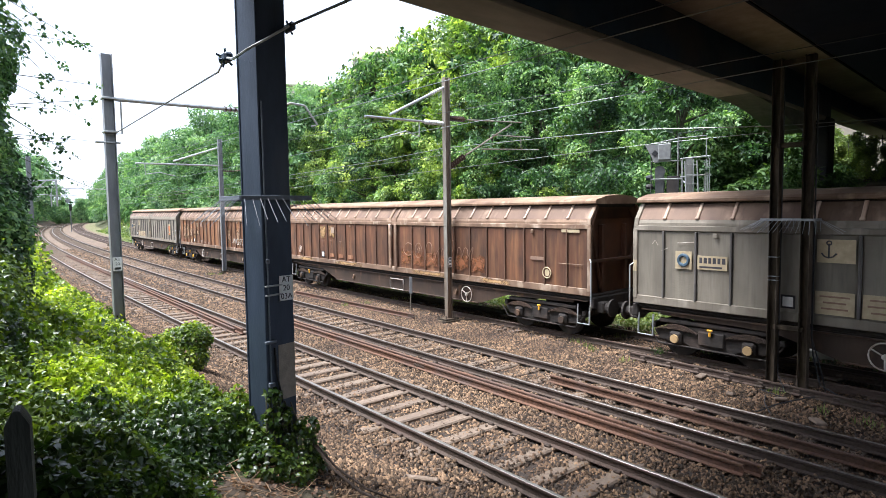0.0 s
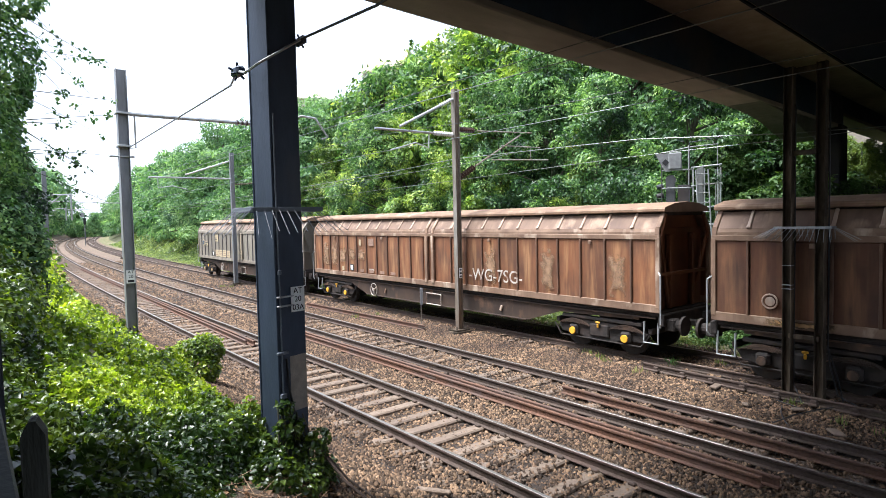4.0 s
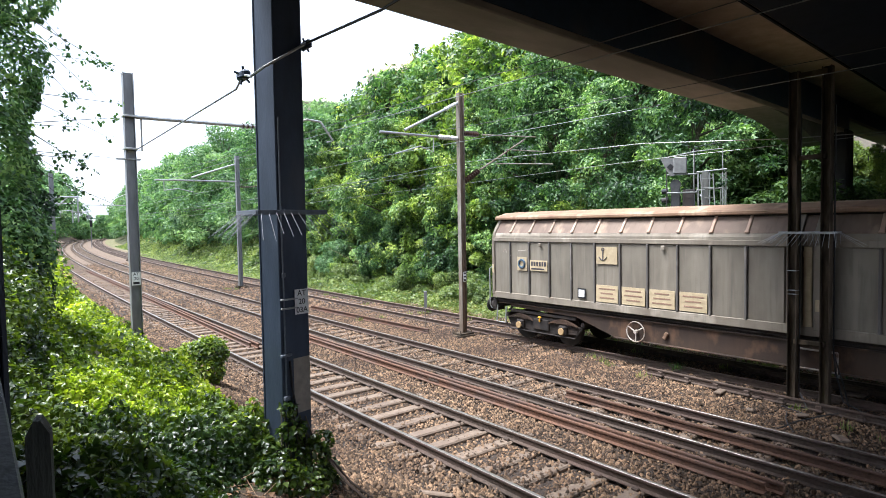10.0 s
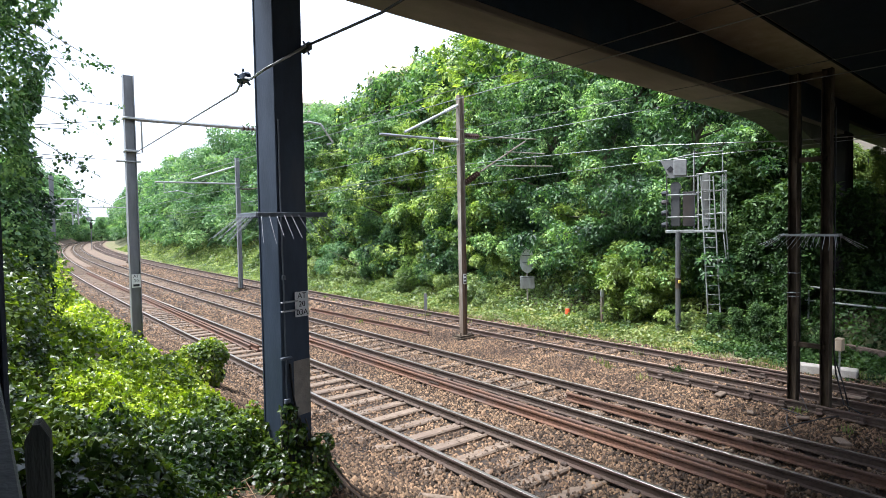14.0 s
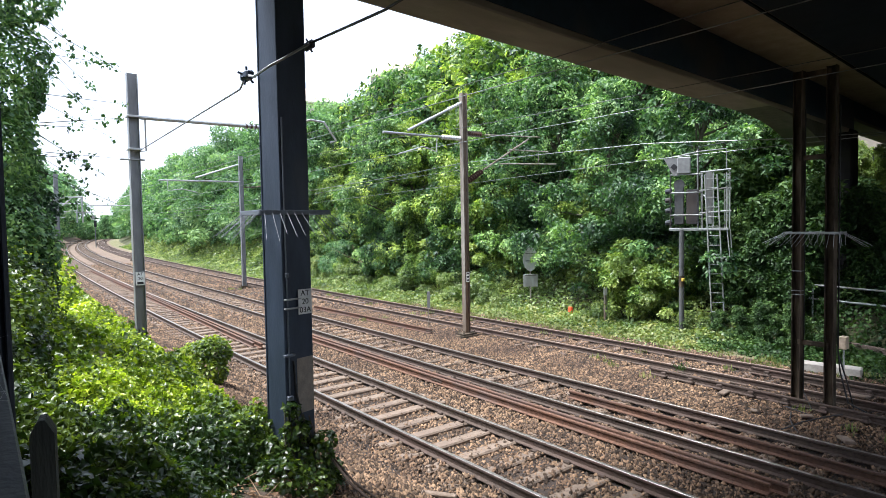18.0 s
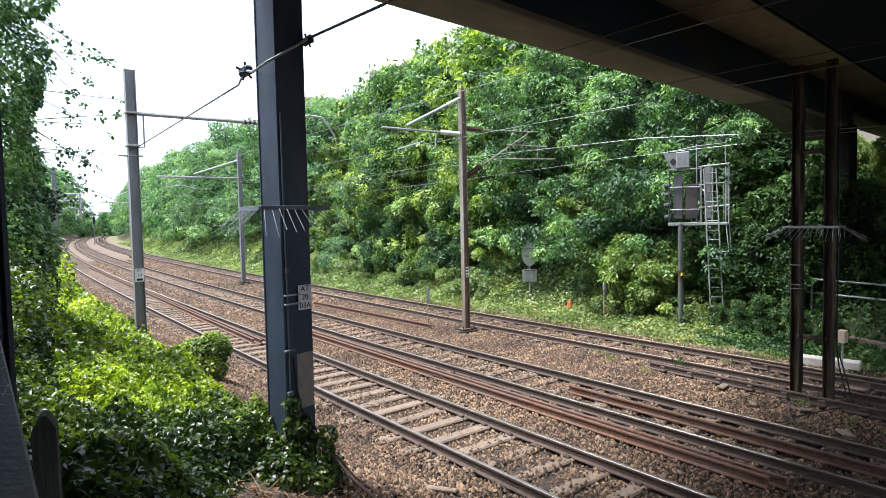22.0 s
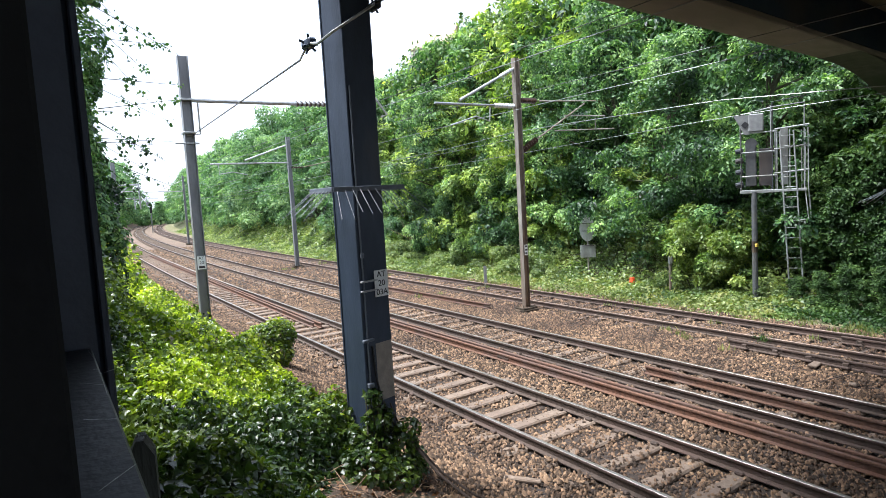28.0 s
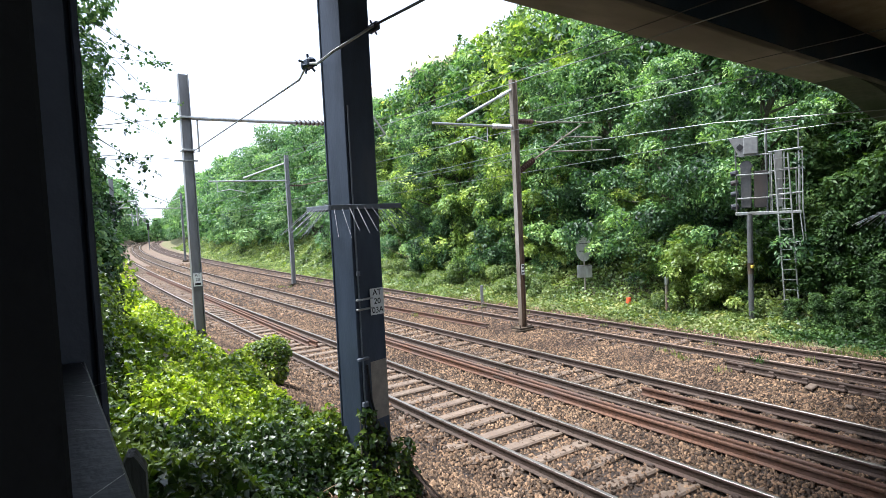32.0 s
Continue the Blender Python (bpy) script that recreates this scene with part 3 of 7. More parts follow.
# ---- leaves ----
def leaf_mesh(name, pts, nrm, size, material, droop=0.5, long=1.0, fine=True, loose=0.55):
    """One mesh of many small folded leaves at pts, facing nrm."""
    n = len(pts)
    w = nrm + rng.normal(0, loose, (n, 3))
    w /= np.linalg.norm(w, axis=1, keepdims=True)
    t = rng.normal(0, 1, (n, 3)) - np.array([0, 0, droop * 2])
    t -= w * (t * w).sum(1, keepdims=True)
    t /= np.linalg.norm(t, axis=1, keepdims=True)
    u = np.cross(t, w)
    if fine is True:
        shape = np.array([(0, 0, 0), (-0.46, 0.38, 0.12), (0, 1.1, -0.10), (0.46, 0.38, 0.12), (0, 0.42, -0.05)])
        tri = np.array([(0, 1, 4), (1, 2, 4), (2, 3, 4), (3, 0, 4)])
    elif fine is None:
        shape = np.array([(0, 0, 0), (-0.52, 0.10, 0.10), (-0.30, 0.52, 0.12), (0, 1.1, -0.14), (0.30, 0.52, 0.12), (0.52, 0.10, 0.10), (0, 0.40, -0.05)])
        tri = np.array([(0, 1, 6), (1, 2, 6), (2, 3, 6), (3, 4, 6), (4, 5, 6), (5, 0, 6)])
    else:
        shape = np.array([(0, 0, 0), (-0.37, 0.40, 0.10), (0, 1.05, -0.10), (0.37, 0.40, 0.10)])
        tri = np.array([(0, 1, 2), (0, 2, 3)])
    s = size[:, None, None]
    v = pts[:, None, :] + s * (shape[None, :, 0, None] * u[:, None] + shape[None, :, 1, None] * long * t[:, None] + shape[None, :, 2, None] * w[:, None])
    k = len(shape)
    f = (tri[None] + (np.arange(n) * k)[:, None, None]).reshape(-1, 3)
    return raw_mesh(name, v.reshape(-1, 3), f, material)


def on_blobs(n, blobs, inner=0.12, flat=0.8):
    """n points with normals on the outside of a heap of balls (rows of x, y, z, r)."""
    b = np.asarray(blobs, float)
    w = b[:, 3] ** 2
    k = rng.choice(len(b), n, p=w / w.sum())
    d = rng.normal(0, 1, (n, 3))
    d /= np.linalg.norm(d, axis=1, keepdims=True)
    r = b[k, 3] * (1 - np.abs(rng.normal(0, inner, n)))
    p = b[k, :3] + d * r[:, None] * np.array([1, 1, flat])
    keep = np.ones(n, bool)
    for x, y, z, q in b:
        keep &= np.linalg.norm((p - (x, y, z)) / np.array([1, 1, flat]), axis=1) > q * 0.74
    nn = d * 0.75 + np.array([0, 0, 0.65])
    return p[keep], nn[keep]


def sprays(p, nn, k, reach):
    """Each point becomes a flat drooping spray of k leaves round it."""
    n = len(p)
    w = nn + rng.normal(0, 0.45, nn.shape)
    w /= np.linalg.norm(w, axis=1, keepdims=True)
    u = np.cross(w, rng.normal(0, 1, (n, 3)))
    u /= np.linalg.norm(u, axis=1, keepdims=True)
    v = np.cross(w, u)
    a = rng.uniform(0, 6.283, (n, k))
    r = reach * np.sqrt(rng.uniform(0.02, 1, (n, k))) * rng.uniform(0.6, 1.4, (n, 1))
    q = p[:, None] + u[:, None] * (np.cos(a) * r)[..., None] + v[:, None] * (np.sin(a) * r * 0.8)[..., None]
    q[..., 2] -= 0.35 * r * r / reach
    return q.reshape(-1, 3), np.repeat(w, k, 0)


def tree(label, h, spread, leaves, material, size, low=0.12, fine=True):
    """A tree at the origin: tapered trunk, limbs, and a clumped crown of leaves."""
    t = thing("tree", label, "tree", "trees on the cutting side")
    g = G()
    pts = [Vector((0, 0, -0.6))]
    for i in range(5):
        pts.append(Vector((rng.normal(0, 0.12) * i, rng.normal(0, 0.12) * i, h * 0.16 * (i + 1))))
    for i, (a, b) in enumerate(zip(pts, pts[1:])):
        g.rod(a, b, 0.24 * (1 - i * 0.16), 8, 0.24 * (1 - (i + 1) * 0.16))
    blobs = []
    for i in range(140):
        k = (i + 0.5) / 140
        z = h * (low + (0.94 - low) * k)
        e = spread * (0.55 + 0.6 * math.sin(math.pi * min(1, 0.25 + 0.75 * k))) * (1.0 if k < 0.8 else 0.62)
        a = i * 2.4 + rng.uniform(-0.5, 0.5)
        d = e * rng.uniform(0.2, 1.05)
        c = (math.cos(a) * d, math.sin(a) * d, z + rng.normal(0, 0.3))
        blobs.append((*c, (rng.uniform(0.22, 0.33) if i % 4 == 0 else rng.uniform(0.08, 0.20)) * spread))
        if i % 6 == 0:
            j = min(4, 1 + int(k * 4))
            g.rod(pts[j], Vector(c), 0.07, 5, 0.02)
    part("trunk", g, BARK, t, "grey-brown bark trunk with spreading limbs")
    p, nn = sprays(*on_blobs(leaves // 6, blobs, 0.30, 0.62), 6, size * 2.3)
    part("crown", leaf_mesh("crown", p, nn, rng.uniform(0.7, 1.3, len(p)) * size, material, fine=fine, loose=0.3, long=1.55), None, t, "dense green foliage in clumps")
    return t


def ground_z(x, y):
    return float(height(x, y))


GREEN_TREE = "broadleaf tree in full green leaf on the cutting side"
kinds = [tree(GREEN_TREE, 11.0, 3.1, 62000, TREE_LEAF, 0.115, 0.04, False),
         tree(GREEN_TREE, 12.0, 3.3, 62000, TREE_LEAF, 0.12, 0.04, False),
         tree("yellow-green broadleaf tree hung with climbers on the cutting side", 10.5, 3.2, 62000, TREE_LEAF_B, 0.11, 0.04, False),
         tree("broadleaf tree with large drooping leaves on the cutting side", 9.5, 3.0, 60000, TREE_LEAF_B, 0.12, 0.04, False)]
back_kinds = [tree(GREEN_TREE, 11.5, 3.3, 18000, TREE_LEAF, 0.205, 0.12, False),
              tree("yellow-green broadleaf tree standing behind the front row", 11.5, 3.4, 18000, TREE_LEAF_B, 0.205, 0.12, False)]
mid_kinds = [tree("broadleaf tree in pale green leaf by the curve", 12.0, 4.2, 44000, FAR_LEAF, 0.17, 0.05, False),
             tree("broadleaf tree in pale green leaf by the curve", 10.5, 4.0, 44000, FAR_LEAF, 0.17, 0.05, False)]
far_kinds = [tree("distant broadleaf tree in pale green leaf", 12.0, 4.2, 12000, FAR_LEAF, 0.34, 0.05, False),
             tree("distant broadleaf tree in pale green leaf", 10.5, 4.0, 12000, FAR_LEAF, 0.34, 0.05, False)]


def plant(k, x, y, s=1.0, dz=0.0):
    m = pose(x, y, ground_z(x, y) + dz, 0, 0, rng.uniform(0, 360))
    if k["placed"] == 0:
        k["placed"] = 1
        k["ob"].matrix_basis = m @ Matrix.Scale(s, 4)
        return k["ob"]
    ob = copy_thing(k["ob"], m)
    ob.scale = (s, s, s)
    return ob


near_stock = [{"ob": o, "placed": 0} for o in kinds]
back_stock = [{"ob": o, "placed": 0} for o in back_kinds]
mid_stock = [{"ob": o, "placed": 0} for o in mid_kinds]
far_stock = [{"ob": o, "placed": 0} for o in far_kinds]
i = 0
for y in np.arange(9.5, 47, 3.2):
    for row, x in ((0, 22.4), (1, 26.5), (2, 31.0)):
        if y < 11:
            continue
        xx, yy = x + bend(y) + rng.normal(0, 0.7), y + rng.normal(0, 0.9) + row * 1.3
        tall = np.interp(y, [0, 12, 22, 34, 47], [0.95, 1.05, 1.20, 1.18, 1.10])
        # Nearest the bridge, the darker leaf kind stands in for its shade.
        plant(near_stock[0 if y < 16 else (i * 3) % 4] if row == 0 else back_stock[0 if y < 16 else (i + row) % 2], xx, yy, rng.uniform(0.9, 1.08) * tall * (0.78, 1.0, 1.0)[row])
    i += 1
for x, y, s in ((36.5, 14.5, 1.1), (36.0, 18.5, 1.1), (41.0, 17.0, 1.1)):
    plant(back_stock[i % 2], x, y, s)
    i += 1
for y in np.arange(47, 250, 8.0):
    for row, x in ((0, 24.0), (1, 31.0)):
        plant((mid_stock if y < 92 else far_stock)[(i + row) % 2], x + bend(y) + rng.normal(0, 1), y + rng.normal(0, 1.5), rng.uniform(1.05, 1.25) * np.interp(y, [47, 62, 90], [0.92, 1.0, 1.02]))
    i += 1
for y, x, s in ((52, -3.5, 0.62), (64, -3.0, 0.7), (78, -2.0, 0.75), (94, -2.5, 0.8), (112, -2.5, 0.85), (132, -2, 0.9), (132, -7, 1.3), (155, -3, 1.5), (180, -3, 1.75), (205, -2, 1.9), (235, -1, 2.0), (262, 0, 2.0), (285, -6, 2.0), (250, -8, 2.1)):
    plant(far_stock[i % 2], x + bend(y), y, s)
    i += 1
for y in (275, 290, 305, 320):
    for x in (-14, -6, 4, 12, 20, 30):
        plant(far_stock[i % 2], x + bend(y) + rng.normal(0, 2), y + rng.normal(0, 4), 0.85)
        i += 1


# ---- bridge overhead ----
bridge = thing("road_bridge", "wide concrete and steel bridge deck over the tracks, dark underneath", "bridge", at=pose(0, 0, 0, 0, 0, 4.0), kind="structure")
part("edge_beam_flange", G().box((-2.3, 5.72, 6.66), (51.4, 0.84, 0.12), 0.02), FLANGE_CONCRETE, bridge, "pale concrete edge beam soffit")
part("edge_beam_flange", G().box((39.8, 5.72, 7.08), (32.4, 0.84, 0.12), 0.02), FLANGE_CONCRETE, bridge, "shallower concrete edge beam of the end span")
part("edge_beam_web", G().box((-2.2, 5.40, 7.21), (51.6, 0.16, 0.97), 0.01), LIT_BLUE, bridge, "dark blue painted beam face")
part("edge_beam_web", G().box((39.8, 5.40, 7.42), (32.4, 0.16, 0.55), 0.01), LIT_BLUE, bridge, "dark blue painted beam face")
part("fascia", G().box((39.8, 6.02, 7.86), (32.4, 0.22, 1.43), 0.02), BRIDGE_CONCRETE, bridge, "concrete parapet face")
part("fascia", G().box((-2.3, 6.02, 7.65), (51.4, 0.22, 1.85), 0.02), BRIDGE_CONCRETE, bridge, "concrete parapet face")
part("deck_soffit", G().box((14, -0.15, 7.95), (84, 11.0, 0.5)), BRIDGE_CONCRETE, bridge, "dim concrete deck soffit")
# Girders are widened so their dark undersides stand for the unlit bays.
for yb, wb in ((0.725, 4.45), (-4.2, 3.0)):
    part("box_girder", G().box((14, yb, 7.15), (84, wb, 1.12), 0.02), BRIDGE_STEEL, bridge, "dark blue girder widened to black out the unlit bays")
hp = [(15.8, 6.59)] + [(15.8 + 3.6 * k / 12, 6.59 - 0.42 * (k / 12) ** 2.2) for k in range(1, 13)] + [(20.6, 6.0), (20.6, 6.6)]
# Haunch concrete is coloured darker than the beam to paint its shade.
part("haunch", G().prism([(p[0], p[1]) for p in hp], 1, 5.32, 6.12), surface("shade_dark_concrete", (0.05, 0.055, 0.045), (0.10, 0.10, 0.08), 0.85, 0, 4, 0.3, (0.04, 0.05, 0.03), 0.6, 0.5), bridge, "curved concrete haunch at the pier head")
# Near-black steel puts the piers' shade into the colour; the stiffener shares it.
SHADE_BLACK = surface("shade_black_paint", (0.007, 0.008, 0.009), (0.014, 0.014, 0.014), 0.9, 0, 5, 0.2, (0.02, 0.018, 0.014), 0.8, 0.6, spec=0.1)
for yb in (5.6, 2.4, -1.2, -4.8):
    part("pier", G().box((23.25, yb, 3.2), (0.8, 0.8, 7.0), 0.05), SHADE_BLACK, bridge, "dark pier in the shade")
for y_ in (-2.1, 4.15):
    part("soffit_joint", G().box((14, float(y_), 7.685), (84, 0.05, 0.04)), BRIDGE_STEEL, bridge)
# Two unseen walls, added to keep side light out from under the deck.
part("end_wall", G().box((-3.0, -1.9, 3.9), (0.6, 18.0, 7.5)), FLANGE_CONCRETE, bridge, "unseen end wall added to block light under the bridge")
part("far_end_wall", G().box((33.0, -4.5, 4.0), (0.6, 9.0, 7.3)), BRIDGE_CONCRETE, bridge, "unseen end wall added to block light under the bridge")


# ---- steelwork ----
def h_column(t, x, y, z0, z1, w, d, th, m_flange, m_web):
    """An H column: flanges across y, web between them."""
    for s in (-1, 1):
        part("flange", G().box((x, y + s * (d - th) / 2, (z0 + z1) / 2), (w, th, z1 - z0), 0.006), m_flange, t)
    part("web", G().box((x, y, (z0 + z1) / 2), (th, d - 2 * th, z1 - z0)), m_web, t)


def spike_ring(t, cx, cy, z, hx, hy, n, reach, material, drop=0.22, r=0.0055, inward=1.0):
    """An anti-climb band with spikes; inward shortens those on the side towards the passing train."""
    band = part("spike_band", G().box((cx, cy - hy, z), (2 * hx, 0.016, 0.05), 0.004).box((cx, cy + hy, z), (2 * hx, 0.016, 0.05), 0.004)
                .box((cx - hx, cy, z), (0.016, 2 * hy - 0.03, 0.05), 0.004).box((cx + hx, cy, z), (0.016, 2 * hy - 0.03, 0.05), 0.004), material, t, "galvanised anti-climb band")
    per = 4 * hx + 4 * hy
    for i in range(n):
        k = (i + 0.5) / n * per
        if k < 2 * hx:
            p, o = (cx - hx + k, cy - hy), (0.0, -1.0)
        elif k < 2 * hx + 2 * hy:
            p, o = (cx + hx, cy - hy + k - 2 * hx), (inward, 0.0)
        elif k < 4 * hx + 2 * hy:
            p, o = (cx + hx - (k - 2 * hx - 2 * hy), cy + hy), (0.0, 1.0)
        else:
            p, o = (cx - hx, cy + hy - (k - 4 * hx - 2 * hy)), (-1.0, 0.0)
        f = ((p[0] - cx) / max(hx, 0.01) * 0.35, (p[1] - cy) / max(hy, 0.01) * 0.35)
        e = (p[0] + (o[0] + f[0] * abs(o[1])) * reach + rng.normal(0, 0.015), p[1] + (o[1] + f[1] * abs(o[0])) * reach + rng.normal(0, 0.015), z - drop + rng.normal(0, 0.02))
        part("spike", G().rod((p[0], p[1], z), e, r, 5, r * 0.6), material, band)


def number_plate(t, x, y, z, w, lines, yaw=0.0, h=None):
    h = h or w * 0.53 * len(lines)
    m = pose(x, y, z, 0, 0, yaw)
    plate = part("number_plate", G().box((0, 0, 0), (w, 0.006, h), 0.002), WHITE, t, "white enamel structure plate", at=m)
    for i, s in enumerate(lines):
        zz = h / 2 - (i + 0.5) * h / len(lines)
        if s:
            part("lettering", text_mesh(s, h / len(lines) * 0.95, BLACK), None, plate, "black characters", at=pose(0, -0.0045, zz, 90, 0, 0))
        else:
            part("lettering", G().box((0, -0.004, zz), (w * 0.7, 0.002, h / len(lines) * 0.5)), BLACK, plate, "black characters")
    return plate


CONDUIT = plain("painted_conduit", (0.10, 0.115, 0.14), 0.5)
col = thing("portal_column", "tall dark blue-grey steel column with spiked band, ivy round its foot", "column")
CX, CY = 2.72, 6.25
CM = pose(CX, CY, 0, 0, 0, 14.5)
CW_, CD_ = 0.392, 0.344
for s_ in (-1, 1):
    part("flange", G().box((0, s_ * (CD_ / 2 - 0.012), 4.9), (CW_, 0.024, 8.6), 0.006), COLUMN, col, at=CM)
    part("side_plate", G().box((s_ * (CW_ / 2 - 0.022), 0, 4.9), (0.024, CD_ - 0.05, 8.6)), COLUMN, col, at=CM)
spike_ring(col, CX, CY, 3.98, 0.40, 0.30, 34, 0.30, CONDUIT, 0.26, 0.004)
FY = -CD_ / 2
plate = number_plate(col, 0, 0, 0, 0.175, ["AT", "20", "03A"])
plate.matrix_basis = CM @ pose(0.07, FY - 0.035, 2.99, 0, 0, -6)
for z_ in (3.03, 2.93):
    part("plate_bracket", G().box((-0.06, FY - 0.018, z_), (0.27, 0.03, 0.018), 0.003), GALV, col, at=CM)
part("conduit", G().pipe([(-0.155, FY - 0.014, 1.2), (-0.155, FY - 0.014, 3.1), (-0.165, FY - 0.014, 4.2), (-0.165, FY - 0.014, 5.0)], 0.010), CONDUIT, col, "thin grey conduit", at=CM)
part("bare_patch", G().box((0.075, FY - 0.0015, 2.05), (0.225, 0.003, 0.62)), PATCH, col, "bare primer-coloured patch", at=CM)
part("cable", G().pipe([(-0.10, FY - 0.02, 2.35), (-0.08, FY - 0.03, 2.0), (-0.02, FY - 0.04, 1.7), (0.04, FY - 0.06, 1.4)], 0.012), CABLE, col, "black cable", at=CM)
for c_, e_ in (((-0.15, FY - 0.02, 2.42), (0.14, 0.04, 0.03)), ((-0.155, FY - 0.02, 3.3), (0.04, 0.03, 0.05)), ((-0.155, FY - 0.02, 1.95), (0.07, 0.04, 0.05))):
    part("bracket", G().box(c_, e_, 0.006), CONDUIT, col, at=CM)

twin = thing("twin_column", "pair of rust-brown steel posts tied by crosspieces, spiked band round both", "column")
for dx, dy in ((0.0, 0.0), (0.03, -0.58)):
    h_column(twin, 13.05 + dx, 4.86 + dy, -0.1, 6.75, 0.17, 0.17, 0.014, RUSTY_POST, RUSTY_POST)
for z_ in (1.30, 5.02, 6.66):
    part("crosspiece", G().box((13.065, 4.57, z_), (0.07, 0.56, 0.10), 0.01), RUSTY_POST, twin)
spike_ring(twin, 13.04, 4.57, 3.52, 0.13, 0.52, 32, 0.42, GALV, 0.24, 0.007, 0.10)
part("post_strap", G().box((13.05, 4.86, 2.35), (0.18, 0.18, 0.012)).box((13.05, 4.86, 2.27), (0.18, 0.18, 0.012)).box((13.05, 4.86, 2.75), (0.18, 0.18, 0.012)), GALV, twin)
part("cable", G().pipe([(13.16, 4.17, 6.0), (13.17, 4.17, 1.2), (13.16, 4.13, 0.8), (13.20, 4.0, 0.2), (13.15, 3.6, 0.06), (12.9, 3.7, 0.04)], 0.015).pipe([(13.06, 4.74, 6.0), (13.08, 4.75, 0.3), (12.8, 4.5, 0.05), (12.6, 4.9, 0.04), (12.4, 4.4, 0.04)], 0.012), CABLE, twin, "black cable")

wp = thing("post_box", "small cream equipment box on a thin post beside the siding", "equipment box")
part("box", G().box((15.90, 4.92, 0.87), (0.20, 0.16, 0.30), 0.015), surface("cream_box_paint", (0.40, 0.31, 0.22), (0.50, 0.40, 0.29), 0.6), wp)
part("post", G().rod((15.90, 4.92, -0.05), (15.90, 4.92, 0.77), 0.02), GALV, wp)


def insulator(g, a, b, r=0.05, n=6):
    a, b = Vector(a), Vector(b)
    for i in range(n):
        k0, k1 = a.lerp(b, (i + 0.1) / n), a.lerp(b, (i + 0.55) / n)
        g.rod(k0, k1, r, 8, r * 0.55)
    return g.rod(a, b, r * 0.4, 6)


GREY_MAST = surface("grey_mast_steel", (0.16, 0.165, 0.175), (0.24, 0.245, 0.255), 0.55, 0.2, 8, 0.12, (0.15, 0.14, 0.13), 0.8, 0.62, (1, 1, 0.25))
RUST_WEB = surface("rust_streaked_web", (0.075, 0.060, 0.044), (0.17, 0.135, 0.098), 0.85, 0.0, 8, 0.3, (0.20, 0.13, 0.08), 0.8, 0.55, (1, 1, 0.25), spec=0.2)


def mast(label, x, y, top, w, base=True, z0=-0.1, m=MAST, web=None):
    t = thing("catenary_mast", label, "catenary mast", "catenary masts")
    for s in (-1, 1):
        part("flange", G().box((x + s * (w / 2 - 0.008), y, (top + z0) / 2), (0.016, w * 0.85, top - z0), 0.003), m, t)
    part("web", G().box((x, y, (top + z0) / 2), (w - 0.034, 0.03, top - z0)), web or m, t)
    if base:
        part("base_plate", G().box((x, y, 0.08), (0.62, 0.42, 0.05), 0.01), RUSTY_POST, t, "rusty base plate")
        for sx in (-0.24, 0.24):
            for sy in (-0.14, 0.14):
                part("bolt", G().rod((x + sx, y + sy, 0.10), (x + sx, y + sy, 0.20), 0.022, 6), RUSTY_POST, t)
        part("footing", G().box((x, y, -0.02), (0.66, 0.5, 0.15), 0.03), RUSTY_POST, t)
    return t


m1 = mast("weathered steel catenary mast with tubular arms, bolted to a footing", 13.0, 15.17, 8.20, 0.21, web=RUST_WEB)
Y1 = 15.17
part("top_tie", G().rod((12.923, Y1, 7.871), (10.705, Y1, 6.771), 0.045), GALV, m1, "bright tubular stay")
part("arm", G().rod((12.884, Y1, 6.675), (9.789, Y1, 6.646), 0.038), GALV, m1, "bright tubular arm")
part("insulator", insulator(G(), (12.826, Y1, 6.675), (12.007, Y1, 6.665), 0.085, 8), INSUL_W, m1, "grey ribbed insulator")
part("insulator", insulator(G(), (12.778, Y1, 7.803), (12.296, Y1, 7.562), 0.07, 5), INSUL_W, m1, "grey ribbed insulator")
part("drop_bracket", G().pipe([(11.862, Y1, 6.617), (11.833, Y1, 6.173), (11.303, Y1, 6.309), (10.338, Y1, 6.019)], 0.022), GALV, m1, "bent steady arm")
part("insulator", insulator(G(), (13.135, Y1, 6.868), (13.839, Y1, 6.887), 0.105, 7), INSUL, m1, "brown ribbed insulator")
part("side_rod", G().rod((13.984, Y1, 6.887), (16.742, Y1, 7.022), 0.022), MAST, m1)
part("insulator", insulator(G(), (13.164, Y1, 5.267), (13.839, Y1, 5.653), 0.11, 7), INSUL, m1, "brown ribbed insulator")
part("strut", G().rod((13.887, Y1, 5.682), (16.154, Y1, 6.906), 0.03), MAST, m1)
part("steady_rod", G().pipe([(15.141, Y1, 6.453), (17.205, Y1, 6.501)], 0.022).pipe([(14.659, Y1, 5.923), (17.687, Y1, 6.058)], 0.022).pipe([(16.684, Y1, 6.501), (16.684, Y1, 6.058)], 0.015), MAST, m1)
number_plate(m1, 13.0, Y1 - 0.11, 2.02, 0.13, ["", "", ""], h=0.34)

m2 = mast("galvanised catenary mast with a long tubular arm beside the siding", 13.32, 37.3, 8.34, 0.24, m=GREY_MAST)
Y2 = 37.3
part("top_tie", G().rod((13.165, Y2, 7.799), (10.532, Y2, 6.873), 0.05), GALV, m2)
part("arm", G().rod((13.262, Y2, 6.707), (8.484, Y2, 6.677), 0.05), GALV, m2)
part("drop_bracket", G().pipe([(8.972, Y2, 6.677), (8.972, Y2, 6.063), (9.752, Y2, 6.190), (10.629, Y2, 5.995)], 0.03), GALV, m2)
part("insulator", insulator(G(), (13.408, Y2, 6.385), (14.237, Y2, 6.395), 0.08, 6), INSUL, m2)
